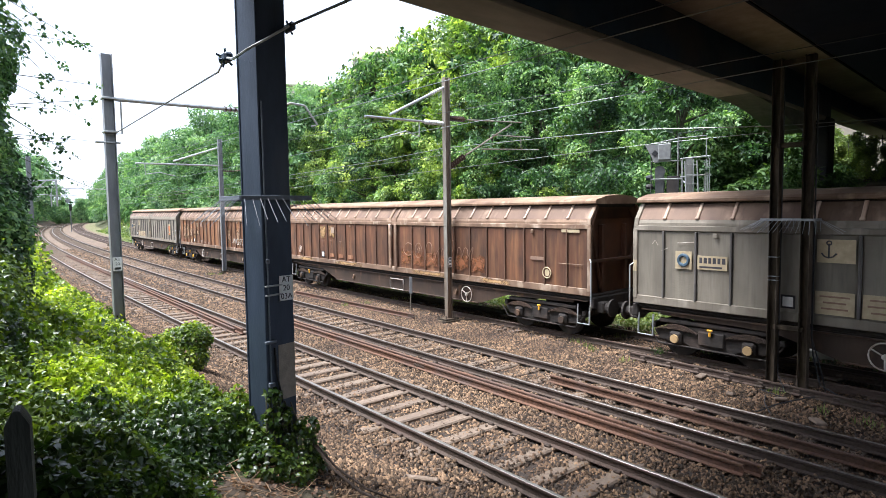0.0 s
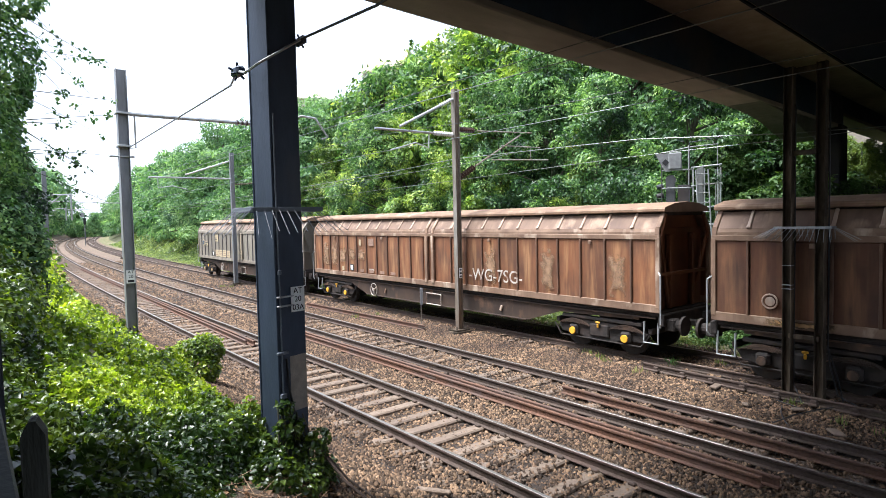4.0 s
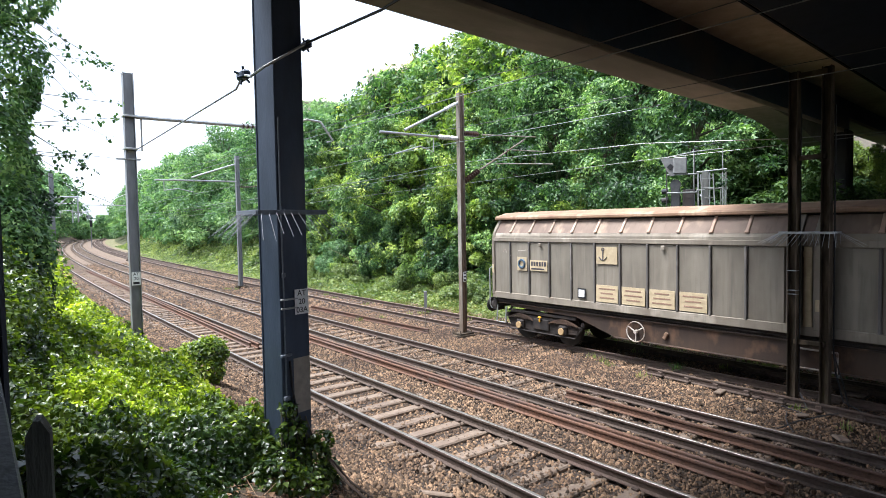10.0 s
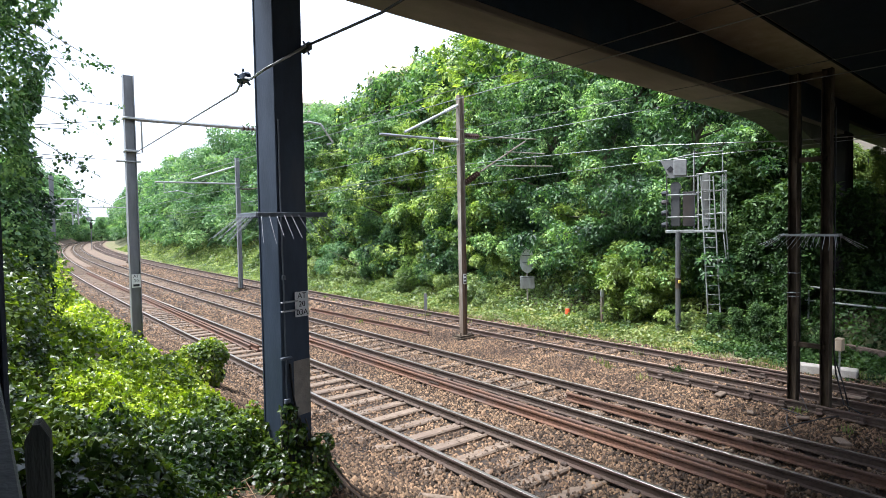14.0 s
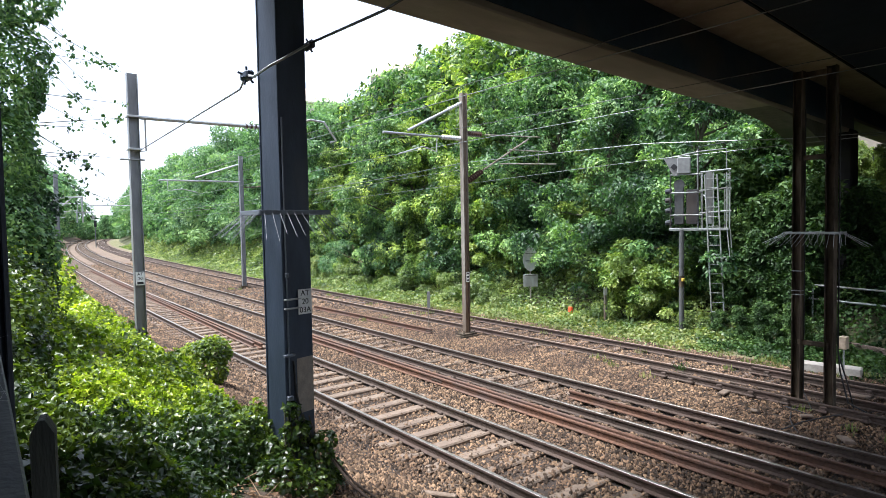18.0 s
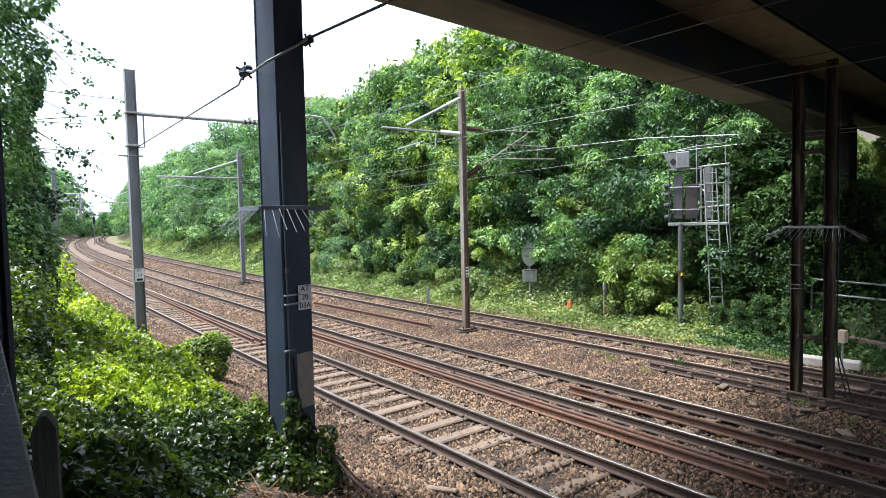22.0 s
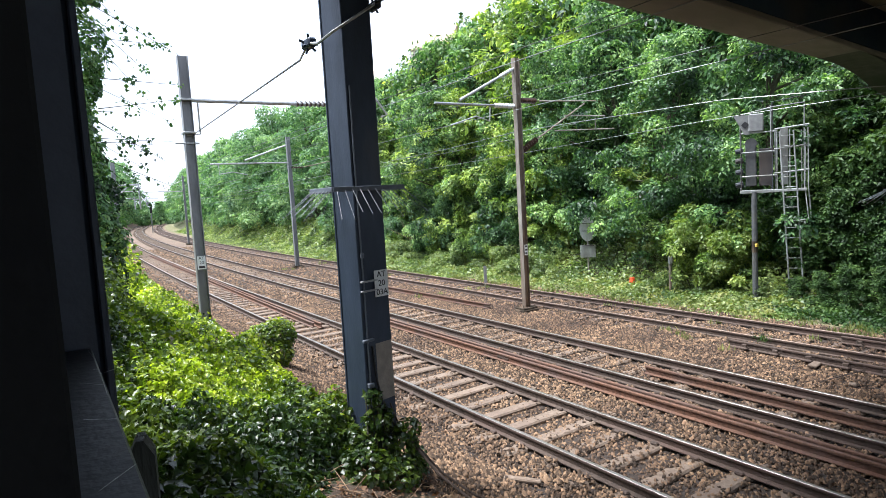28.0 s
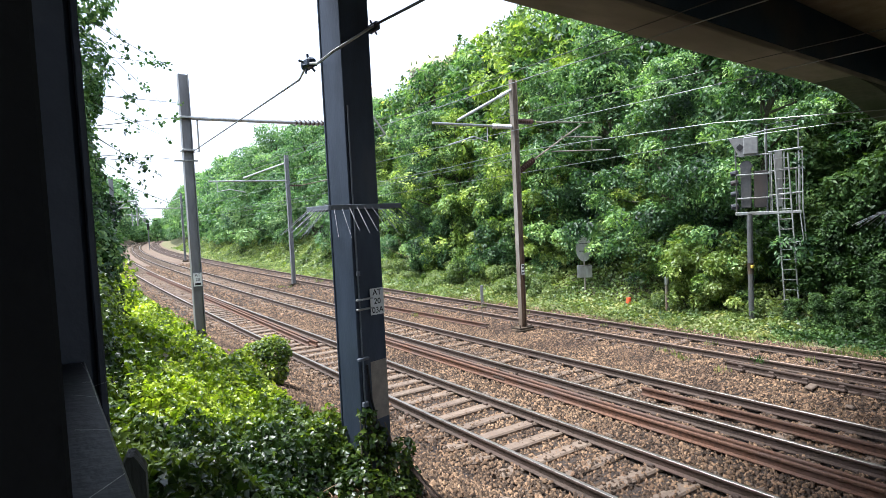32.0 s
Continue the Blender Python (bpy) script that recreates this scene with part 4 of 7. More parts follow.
part("side_rod", G().rod((14.140, Y2, 6.385), (16.383, Y2, 6.824), 0.03), MAST, m2)

lp = mast("tall pale steel mast standing in the ivy bank", 3.15, 16.2, 7.66, 0.235, False, 0.2, GREY_MAST)
Y3 = 16.2
part("arm", G().rod((3.3, Y3, 6.60), (7.1, Y3, 6.64), 0.05), GALV, lp, "pale tubular arm")
part("insulator", insulator(G(), (5.95, Y3, 6.62), (7.1, Y3, 6.66), 0.09, 9), INSUL, lp)
part("arm_hook", G().pipe([(7.1, Y3, 6.66), (7.9, Y3, 6.98), (8.35, Y3, 6.95), (8.75, Y3, 6.42), (8.55, Y3, 6.36)], 0.035), GALV, lp)
part("drop_frame", G().pipe([(3.42, Y3, 6.6), (3.42, Y3, 5.78), (3.1, Y3, 5.74)], 0.02).pipe([(3.0, Y3, 6.62), (3.5, Y3, 6.6)], 0.03), GALV, lp)
for c_, s_ in (((3.15, Y3, 6.6), (0.30, 0.28, 0.05)), ((3.15, Y3, 5.80), (0.30, 0.28, 0.05)), ((3.1, Y3, 5.55), (0.55, 0.10, 0.04))):
    part("clamp", G().box(c_, s_, 0.008), GALV, lp)
number_plate(lp, 3.15, Y3 - 0.115, 2.6, 0.20, ["AT", "20", ""], h=0.33)

for label, x, y, h in (("slim catenary mast by the far curve", 15.0, 80.0, 8.6), ("slim catenary mast by the far curve", 4.6, 76.0, 8.6), ("slim catenary mast on the curve", 7.5, 116.0, 8.6)):
    mm = mast(label, x, y, h, 0.24, x > 10, -0.1, GREY_MAST)
    s = 1 if x < 10 else -1
    part("arm", G().rod((x, y, h - 1.9), (x + s * 4.6, y, h - 1.85), 0.05).rod((x, y, h - 0.5), (x + s * 3, y, h - 1.85), 0.04).pipe([(x + s * 4.3, y, h - 1.9), (x + s * 4.3, y, h - 2.6), (x + s * 3.0, y, h - 2.7)], 0.03), GALV, mm)

fm = mast("slim catenary mast with short bracket and drop tubes", 3.95, 43.0, 7.3, 0.24, False, -0.1, GREY_MAST)
part("arm", G().rod((3.6, 43.0, 5.82), (5.35, 43.0, 5.90), 0.05), GALV, fm, "pale tubular arm")
part("strut", G().rod((3.95, 43.0, 5.05), (4.75, 43.0, 5.84), 0.04), GALV, fm)
part("drop_tube", G().rod((5.30, 43.0, 5.9), (5.30, 43.0, 4.3), 0.05), GALV, fm)
part("drop_tube", G().rod((5.00, 43.0, 5.1), (5.00, 43.0, 4.3), 0.04), GALV, fm)
part("steady_arm", G().rod((4.9, 43.0, 4.95), (5.9, 43.0, 4.95), 0.03), GALV, fm)
part("back_frame", G().pipe([(3.85, 43.0, 5.45), (3.25, 43.0, 5.35), (3.25, 43.0, 4.2), (3.85, 43.0, 4.3)], 0.04), GALV, fm)


# ---- wires ----
def wire(label, pts, r=0.008, material=WIRE, sag=0.0):
    q = [Vector(pts[0])]
    for a, b in zip(pts, pts[1:]):
        a, b = Vector(a), Vector(b)
        n = max(1, int((b - a).length / 4))
        q += [a.lerp(b, i / n) - Vector((0, 0, sag * 4 * (i / n) * (1 - i / n))) for i in range(1, n + 1)]
    g = G().pipe(q, r, 5)
    return tagged(new("overhead_wire", g.mesh("overhead_wire", material)), label, "overhead wire", "overhead wires")


def line_wire(x, zs, r, label, sag=0.0):
    return wire(label, [(x + bend(y), y, z) for y, z in zs], r * 1.0, CONTACT if r > 0.007 else WIRE, sag)


CW = "thin contact wire strung above the running line"
MW = "thin messenger wire strung above the running line"
line_wire(6.54, [(-30, 5.95), (0, 5.97), (6.7, 5.98), (16.2, 5.98), (43, 5.9), (76, 5.8), (116, 5.8)], 0.0075, CW)
line_wire(6.54, [(-30, 6.15), (0, 6.18), (6.5, 6.16), (16.2, 6.12), (43, 6.3), (76, 6.2), (116, 6.2)], 0.0065, MW)
line_wire(9.96, [(-30, 5.95), (0, 5.95), (8, 5.93), (15.2, 5.94), (37, 5.8), (80, 5.6), (112, 5.6)], 0.0075, CW)
line_wire(9.96, [(-30, 6.1), (0, 6.12), (8.5, 6.24), (11.6, 6.30), (15.2, 6.46), (37, 6.6), (80, 6.4), (112, 6.4)], 0.0065, MW)
line_wire(14.49, [(-30, 5.2), (0, 5.35), (5.5, 5.61), (9.2, 5.93), (14.0, 6.05), (17.0, 6.12), (21.4, 5.96), (37, 5.7), (80, 5.6)], 0.011, CW)
line_wire(14.49, [(14.0, 6.03), (17.0, 5.87), (21.4, 5.80), (37, 5.45), (80, 5.3)], 0.0075, CW)
line_wire(14.49, [(-30, 5.5), (8.6, 5.48), (11.6, 5.43), (17.0, 5.31), (21.4, 5.25), (37, 5.0), (80, 4.9)], 0.0075, CW)
fw = thing("feeder_cable", "taut grey feeder cable clamped across the column", "cable")
part("cable", G().pipe([(3.30, 16.1, 5.80), (2.70, 7.5, 5.58), (2.55, 6.9, 5.58)], 0.012), WIRE, fw)
part("cable", G().pipe([(2.52, 6.72, 5.57), (2.40, 6.22, 5.44), (2.46, 6.00, 5.50), (2.72, 5.97, 5.675), (2.96, 6.03, 5.84)], 0.014), GALV, fw)
part("cable", G().pipe([(2.96, 6.05, 5.84), (3.02, 4.6, 5.80), (3.1, 1.0, 6.0), (3.3, -12, 6.3)], 0.014), CABLE, fw)
cl = part("clamp", G().box((2.53, 6.78, 5.58), (0.10, 0.22, 0.10), 0.02), COLUMN, fw, "dark star-shaped insulator clamp")
for i in range(7):
    a = i * 0.9
    part("clamp_arm", G().rod((2.53, 6.78, 5.58), (2.53 + 0.10 * math.cos(a), 6.78 + 0.05 * math.sin(3 * a), 5.58 + 0.10 * math.sin(a)), 0.014, 5), COLUMN, cl)
c2 = part("clamp", G().box((2.99, 6.1, 5.84), (0.07, 0.20, 0.09), 0.02), COLUMN, fw, "dark star-shaped insulator clamp")
for i in range(6):
    a = i * 1.05
    part("clamp_arm", G().rod((2.99, 6.1, 5.84), (2.99 + 0.07 * math.cos(a), 6.1, 5.84 + 0.08 * math.sin(a)), 0.012, 5), COLUMN, c2)


# ---- lineside equipment ----
def tufts(name, label, spots, blades, tall, material, cat):
    """Upright blades in small tufts."""
    c = np.repeat(spots, blades, 0)
    p = c + rng.normal(0, 1, c.shape) * np.array([0.09, 0.09, 0.0])
    nn = rng.normal(0, 1, c.shape) * np.array([1, 1, 0.15])
    return tagged(new(name, leaf_mesh(name, p, nn, tall * rng.uniform(0.5, 1.2, len(p)), material, -3.0, 4.5, False, 0.3)), label, cat, kind="stuff")


CASE_DARK = surface("dull_signal_paint", (0.055, 0.058, 0.060), (0.10, 0.104, 0.106), 0.55, 0.1, 8, 0.1, (0.08, 0.08, 0.075), 2, 0.6)
sg = thing("signal", "grey railway signal head seen from behind, caged platform and ladder", "signal")
SX, SY = 18.62, 10.2
part("post", G().rod((18.42, 10.42, -0.1), (18.42, 10.42, 3.5), 0.085, 12), CASE_DARK, sg, "grey tubular post")
part("post_collar", G().rod((18.42, 10.42, 1.60), (18.42, 10.42, 1.95), 0.092, 12), RUSTY_POST, sg, "rusty collar")
part("yellow_mark", G().box((18.36, 10.33, 1.83), (0.12, 0.06, 0.10), 0.01), surface("faded_yellow", (0.5, 0.36, 0.05), (0.6, 0.45, 0.08), 0.6), sg)


def sgp(u, v, z):
    """A place on the signal's platform: u to the picture's right along it, v back from the track."""
    d = Vector((0.50, -0.866, 0))
    e = Vector((0.866, 0.50, 0))
    p = Vector((18.24, 10.72, 0)) + d * u + e * v
    return (p.x, p.y, z)


def bar(points, r=0.018):
    return G().pipe([sgp(*p) for p in points], r, 6)


RZ = Matrix.Rotation(radians(-60), 3, "Z")
part("platform", G().box(sgp(0.42, 0.35, 3.50), (0.92, 0.80, 0.10), 0.01, RZ), SIG_STEEL, sg, "galvanised platform floor")
part("platform", G().box(sgp(1.32, 0.35, 3.50), (0.88, 0.80, 0.08), 0.01, RZ), SIG_STEEL, sg, "galvanised platform floor")
part("signal_head", G().box(sgp(0.42, 0.25, 5.62), (0.42, 0.62, 0.55), 0.03, RZ), GREY_BOX, sg, "grey signal head casing")
part("backboard", G().prism([(-0.50, 0.30), (-0.05, 0.30), (-0.05, -0.30), (-0.20, -0.30)], 1, -0.02, 0.02), GREY_BOX, sg, "grey route indicator plate", at=pose(*sgp(0.30, 0.0, 5.58), 0, 0, -60))
part("diamond", G().box((0, 0, 0), (0.16, 0.02, 0.16), 0, Matrix.Rotation(radians(45), 3, "Y")), BLACK, sg, "dark diamond mark", at=pose(*sgp(0.12, -0.03, 5.58), 0, 0, -60))
part("signal_case", G().box(sgp(0.28, 0.25, 4.35), (0.30, 0.40, 1.35), 0.03, RZ).rod(sgp(0.28, 0.05, 5.0), sgp(0.28, 0.45, 5.0), 0.17, 14), CASE_DARK, sg, "tall grey rounded signal casing")
part("cabinet", G().box(sgp(0.68, 0.25, 4.25), (0.36, 0.34, 1.15), 0.02, RZ), COLUMN_WEB, sg, "dark cabinet")
part("tall_panel", G().box(sgp(1.20, 0.35, 4.55), (0.20, 0.10, 1.75), 0.01, RZ), SIG_STEEL, sg, "grey upright panel")
for u in (0.0, 0.86):
    for v in (0.0, 0.75):
        part("cage_post", bar([(u, v, 3.5), (u, v, 5.9 if u == 0 else 6.2)]), COLUMN_WEB if v == 0 else SIG_STEEL, sg)
for u in (0.98, 1.32, 1.70, 1.80):
    part("cage_post", bar([(u, 0.0, 3.5), (u, 0.0, 5.35)]), SIG_STEEL, sg)
    part("cage_post", bar([(u, 0.72, 3.5), (u, 0.72, 5.35)]), SIG_STEEL, sg)
for z_ in (3.98, 4.72, 5.32):
    part("cage_rail", bar([(0.0, 0.0, z_), (0.98, 0.0, z_)], 0.022), SIG_STEEL, sg)
    part("cage_rail", bar([(0.9, 0.0, z_ + 0.05), (1.82, 0.0, z_ + 0.12), (1.82, 0.72, z_ + 0.12)], 0.024), SIG_STEEL, sg)
part("top_rail", bar([(0.0, 0.0, 5.9), (0.86, 0.0, 6.05), (1.7, 0.0, 6.1), (1.7, 0.0, 5.4)], 0.02), SIG_STEEL, sg)
part("top_rail", bar([(0.86, 0.0, 6.2), (1.65, 0.0, 6.3)], 0.012), COLUMN_WEB, sg)
for u in (1.05, 1.42):
    part("ladder_stile", bar([(u + 0.25, -0.1, -0.05), (u, 0.0, 5.3)], 0.024), SIG_STEEL, sg, "galvanised ladder stile")
for i in range(17):
    k = (i + 0.7) / 17
    part("rung", bar([(1.05 + 0.25 * (1 - k), -0.1 + 0.1 * k, 5.3 * k - 0.05), (1.42 + 0.25 * (1 - k), -0.1 + 0.1 * k, 5.3 * k - 0.05)], 0.013), SIG_STEEL, sg)
part("hoop", bar([(1.72, 0.0, 3.5), (1.80, -0.05, 2.6), (1.20, -0.05, 2.55)], 0.02).pipe([sgp(1.82, 0.1, 3.5), sgp(1.88, 0.1, 2.6)], 0.02), SIG_STEEL, sg)
for z_ in (3.75, 4.15, 4.5, 4.8):
    part("lamp_hood", G().rod(sgp(0.05, 0.12, z_), sgp(-0.16, 0.10, z_ - 0.03), 0.10, 10, 0.08), COLUMN_WEB, sg, "dark lamp hood")

ds = thing("track_sign", "grey back of a round sign and square plate on a post", "sign")
part("post", G().rod((19.3, 18.1, -0.1), (19.3, 18.1, 2.65), 0.035), MAST, ds)
ov = [(0.33 * math.cos(2 * math.pi * i / 28), 0.53 * math.sin(2 * math.pi * i / 28)) for i in range(28)]
part("disc", G().prism(ov, 1, -0.008, 0.008), SIG_STEEL, ds, "oval back of a grey sign", at=pose(19.27, 18.07, 2.2, 0, 0, -47))
part("square_plate", G().box((0, 0, 0), (0.64, 0.016, 0.55), 0.01), SIG_STEEL, ds, at=pose(19.27, 18.07, 1.24, 0, 0, -47))
for z_, w_ in ((0.24, 0.42), (-0.08, 0.42), (-0.72, 0.5)):
    part("sign_clip", G().box((0, -0.03, z_), (w_, 0.02, 0.03)), COLUMN_WEB, ds, at=pose(19.27, 18.07, 2.2, 0, 0, -47))

mk = thing("marker_post", "short grey-green marker post with a pale cap in the weeds", "post")
part("post", G().rod((18.28, 13.38, -0.1), (18.28, 13.38, 1.30), 0.05, 8), MAST, mk)
part("cap", G().box((18.25, 13.34, 1.22), (0.14, 0.10, 0.30), 0.03, Matrix.Rotation(radians(-47), 3, "Z")), GALV, mk, "pale cap")

fs = thing("signal", "slim far signal on a tall post beside the curve", "signal")
part("post", G().rod((20.6, 148.5, -0.2), (20.6, 148.5, 6.4), 0.10, 8), GREY_MAST, fs)
part("signal_head", G().box((20.6, 148.3, 5.2), (0.5, 0.3, 1.4), 0.05), BLACK, fs, "dark signal head")
part("route_disc", G().rod((20.2, 148.3, 6.6), (20.2, 148.5, 6.6), 0.5, 16), GREY_MAST, fs, "pale round indicator")
mk = thing("marker_post", "slim white-edged marker board on a thin rod in the ballast", "marker post")
part("rod", G().rod((13.0, 17.33, -0.1), (13.0, 17.33, 1.35), 0.014), MAST, mk)
part("board", G().box((0, 0, 0), (0.11, 0.02, 0.62), 0.006), GREY_MAST, mk, at=pose(13.0, 17.30, 1.03, 0, 0, -40))

gp = thing("short_post", "short pale post with a small cap in the undergrowth", "post")
part("post", G().rod((18.83, 13.74, -0.1), (18.83, 13.74, 1.05), 0.04), GALV, gp)
part("cap", G().box((18.83, 13.74, 1.17), (0.12, 0.10, 0.22), 0.03), GREY_BOX, gp)
og = G().rod((18.94, 15.55, 0.12), (18.94, 15.55, 0.34), 0.11, 12, 0.09)
tagged(new("orange_tub", og.mesh("orange_tub", ORANGE)), "bright orange plastic tub lying in the weeds", "tub")

PALE_CONCRETE = surface("pale_new_concrete", (0.33, 0.30, 0.265), (0.46, 0.43, 0.38), 0.85, 0, 9, 0.3, (0.33, 0.29, 0.25), 2, 0.6)
tr = thing("cable_trough", "run of pale concrete cable trough units beside the siding", "cable trough")
for i in range(2):
    part("trough_unit", G().box((16.33 + 0.13 * i, 5.70 - 0.66 * i, 0.08), (0.36, 0.64, 0.22), 0.02, Matrix.Rotation(radians(10), 3, "Z")), PALE_CONCRETE, tr)
bd = thing("board", "weathered timber board lying along the foot of the bank", "board")
part("plank", G().box((18.7, 4.6, 0.22), (0.10, 3.0, 0.18), 0.02, Matrix.Rotation(radians(-20), 3, "Z")), TIMBER, bd)

hr = thing("handrail", "pale two-bar tubular handrail on the far bank", "handrail")
for z_ in (1.68, 1.26):
    part("rail", G().rod((19.9, 7.1, z_ + 0.1), (20.3, 2.0, z_ - 0.1), 0.03), SIG_STEEL, hr)
for y_ in (7.0, 4.6, 2.2):
    part("post", G().rod((19.9 + (7.1 - y_) * 0.08, y_, 0.3), (19.9 + (7.1 - y_) * 0.08, y_, 1.8), 0.028), SIG_STEEL, hr)

# Dark wall, added to close bright gaps and stop side light below the bridge.
rw = G().box((28.0, -0.8, 2.3), (0.5, 18.6, 4.7), 0.03)
tagged(new("retaining_wall", rw.mesh("retaining_wall", surface("dark_wall_brick", (0.035, 0.024, 0.018), (0.075, 0.05, 0.036), 0.9, 0, 9, 0.5, (0.03, 0.035, 0.02), 0.8, 0.55))), "dark brick wall added under the bridge to block light and gaps", "wall", kind="structure")
rl = thing("railings", "dark iron railings along the top of the far bank", "railings")
for z_ in (5.4, 6.5):
    part("rail", G().box((30.0, 7.2, z_), (0.04, 8.0, 0.05), 0.006), COLUMN_WEB, rl)
for i in range(40):
    part("upright", G().rod((30.0, 3.3 + i * 0.2, 4.9), (30.0, 3.3 + i * 0.2, 6.65), 0.02, 5), COLUMN_WEB, rl)

for x, y, a, b, r in ((12.7, 6.19, 0.42, 0.16, 10), (11.46, 3.49, 0.36, 0.18, 40), (14.52, 4.22, 0.40, 0.2, 80), (12.3, 4.4, 0.22, 0.14, 120), (4.94, 6.41, 0.5, 0.09, -50), (11.9, 5.2, 0.16, 0.12, 20)):
    tagged(new("rubble_slab", G().box((0, 0, 0), (a, b, 0.05), 0.015).mesh("rubble_slab", CONCRETE)), "flat piece of broken concrete lying on the ballast", "rubble", "rubble slabs").matrix_basis = pose(x, y, 0.035, 4, 3, r)
lc = thing("loose_cable", "black cable looped over the ballast by the twin posts", "cable")
part("cable", G().pipe([(13.18, 4.16, 1.1), (13.24, 4.02, 0.55), (13.45, 3.98, 0.04), (13.10, 3.90, 0.04), (12.58, 4.12, 0.04), (11.87, 4.32, 0.04), (11.16, 4.40, 0.04)], 0.014), CABLE, lc)
part("cable", G().pipe([(12.30, 4.68, 0.04), (11.87, 4.53, 0.04), (11.52, 4.35, 0.04), (11.21, 4.15, 0.04)], 0.012), CABLE, lc)
lr = thing("point_rod", "thin rusty rod lying across the ballast", "rod")
part("rod", G().pipe([(11.62, 5.63, 0.04), (12.31, 5.52, 0.04), (13.09, 5.36, 0.04), (13.27, 5.09, 0.04)], 0.010), RAIL_SIDE, lr)
for x, y, r_ in (((13.59, 13.59, 0), (13.33, 12.83, 37), (13.64, 12.77, 74), (13.41, 12.27, 111), (13.02, 12.78, 148), (13.87, 12.31, 185))):
    tagged(new("rubble_lump", G().box((0, 0, 0), (0.15, 0.10, 0.06), 0.025).mesh("rubble_lump", CONCRETE)), "pale chalky lump of rubble beside the siding rail", "rubble", "rubble lumps").matrix_basis = pose(x, y, 0.03, 6, 8, r_)
tufts("weed_tuft", "dark weed growing against the spare switch rail", np.array([(13.57, 7.70, 0.16), (13.57, 7.70, 0.10)]), 30, 0.028, DARK_LEAF, "weeds")
dp = thing("wire_dropper", "short dark wire dropper hanging under the bridge edge", "dropper")
part("rod", G().rod((9.04, 6.60, 7.13), (9.06, 6.60, 6.81), 0.008, 6), CABLE, dp)
part("weight", G().rod((9.06, 6.60, 6.86), (9.06, 6.60, 6.78), 0.03, 8), CABLE, dp)
gc = thing("ground_cable", "brown cable trailing over the slope from the column foot", "cable")
part("cable", G().pipe([(2.95, 5.95, 1.35), (3.05, 5.5, 1.05), (3.2, 5.2, 0.86), (3.45, 4.9, 0.72), (3.9, 4.6, 0.5)], 0.015), RAIL_SIDE, gc)
part("cable", G().pipe([(3.0, 5.98, 1.30), (3.15, 5.6, 1.0), (3.35, 5.3, 0.80), (3.7, 5.1, 0.6)], 0.012), RAIL_SIDE, gc)
st = thing("timber_offcut", "pale flat timber offcut lying on the ballast slope", "offcut")
part("plank", G().box((3.55, 4.85, 0.66), (0.55, 0.10, 0.04), 0.01, Matrix.Rotation(radians(-35), 3, "Z")), CONCRETE, st)


# ---- by the camera: post, girder and fence ----
np_ = thing("bridge_post", "dark steel bridge post close beside the viewpoint", "column")
part("shaft", G().box((-0.205, 2.15, 5.2), (0.50, 0.30, 6.4), 0.01), GIRDER, np_)
part("shaft_edge", G().box((0.052, 2.15, 5.2), (0.014, 0.33, 6.4), 0.003), GIRDER, np_)
gd = thing("parapet_girder", "grey steel parapet girder with cobwebs on its top edge", "girder")
part("top_plate", G().box((-0.03, 0.0, 3.56), (0.106, 3.96, 0.02), 0.003), GIRDER, gd)
part("bottom_plate", G().box((-0.29, 0.0, 2.90), (0.57, 3.96, 0.02), 0.003), COLUMN_WEB, gd)
part("side_plate", G().box((0.005, 0.0, 2.85), (0.02, 3.96, 1.40), 0.003), COLUMN_WEB, gd)
part("stiffener", G().box((-0.20, 0.935, 4.95), (0.336, 0.014, 4.1), 0.002), SHADE_BLACK, gd, "dark upright stiffener plate")
cw = G()
for i in range(12):
    y = rng.uniform(1.0, 1.95)
    cw.rod((0.02, y, 3.571 + rng.normal(0, 0.003)), (0.02 + rng.normal(-0.03, 0.03), y + rng.normal(0, 0.05), 3.572 + rng.uniform(0.0, 0.012)), 0.00015, 3)
tagged(part("cobweb", cw, WHITE, gd, "wisps of pale cobweb"), kind="stuff")
fp = thing("fence_post", "weathered pointed timber fence post among the ivy", "fence post")
part("post", G().prism([(-0.043, 0.0), (0.043, 0.0), (0.043, 1.39), (0.012, 1.45), (-0.012, 1.45), (-0.043, 1.39)], 1, -0.05, 0.05), OLD_WOOD, fp, at=pose(0.18, 2.92, 1.6, 0, 0, -10))


# ---- ivy and undergrowth ----
def carpet(name, label, n, xf, y0, y1, power, size, material, thick, drop=0.3, fine=True, cat="ivy", where=None):
    """Leaves over the ground: xf(y) gives the strip's left and right edge, thick(x, y) the growth's height."""
    y = y0 + (y1 - y0) * rng.uniform(0, 1, n) ** power
    lo, hi = xf(y)
    x = lo + (hi - lo) * rng.uniform(0, 1, n)
    if where is not None:
        k = where(x, y)
        x, y = x[k], y[k]
        n = len(x)
    e = 0.15
    th = thick(x, y)
    z = height(x + bends(y), y) + th - np.abs(rng.normal(0, 0.17, n)) * np.minimum(1, th * 2 + 0.2)
    gxx = (thick(x + e, y) - thick(x - e, y)) / (2 * e)
    gyy = (thick(x, y + e) - thick(x, y - e)) / (2 * e)
    nn = np.stack([-gxx, -gyy, np.ones(n)], 1)
    nn /= np.linalg.norm(nn, axis=1, keepdims=True)
    p = np.stack([x + bends(y), y, z], 1)
    me = leaf_mesh(name, p, nn, size * rng.uniform(0.6, 1.35, n), material, drop, 1.0, fine, 0.7)
    return tagged(new(name, me), label, cat, kind="stuff")


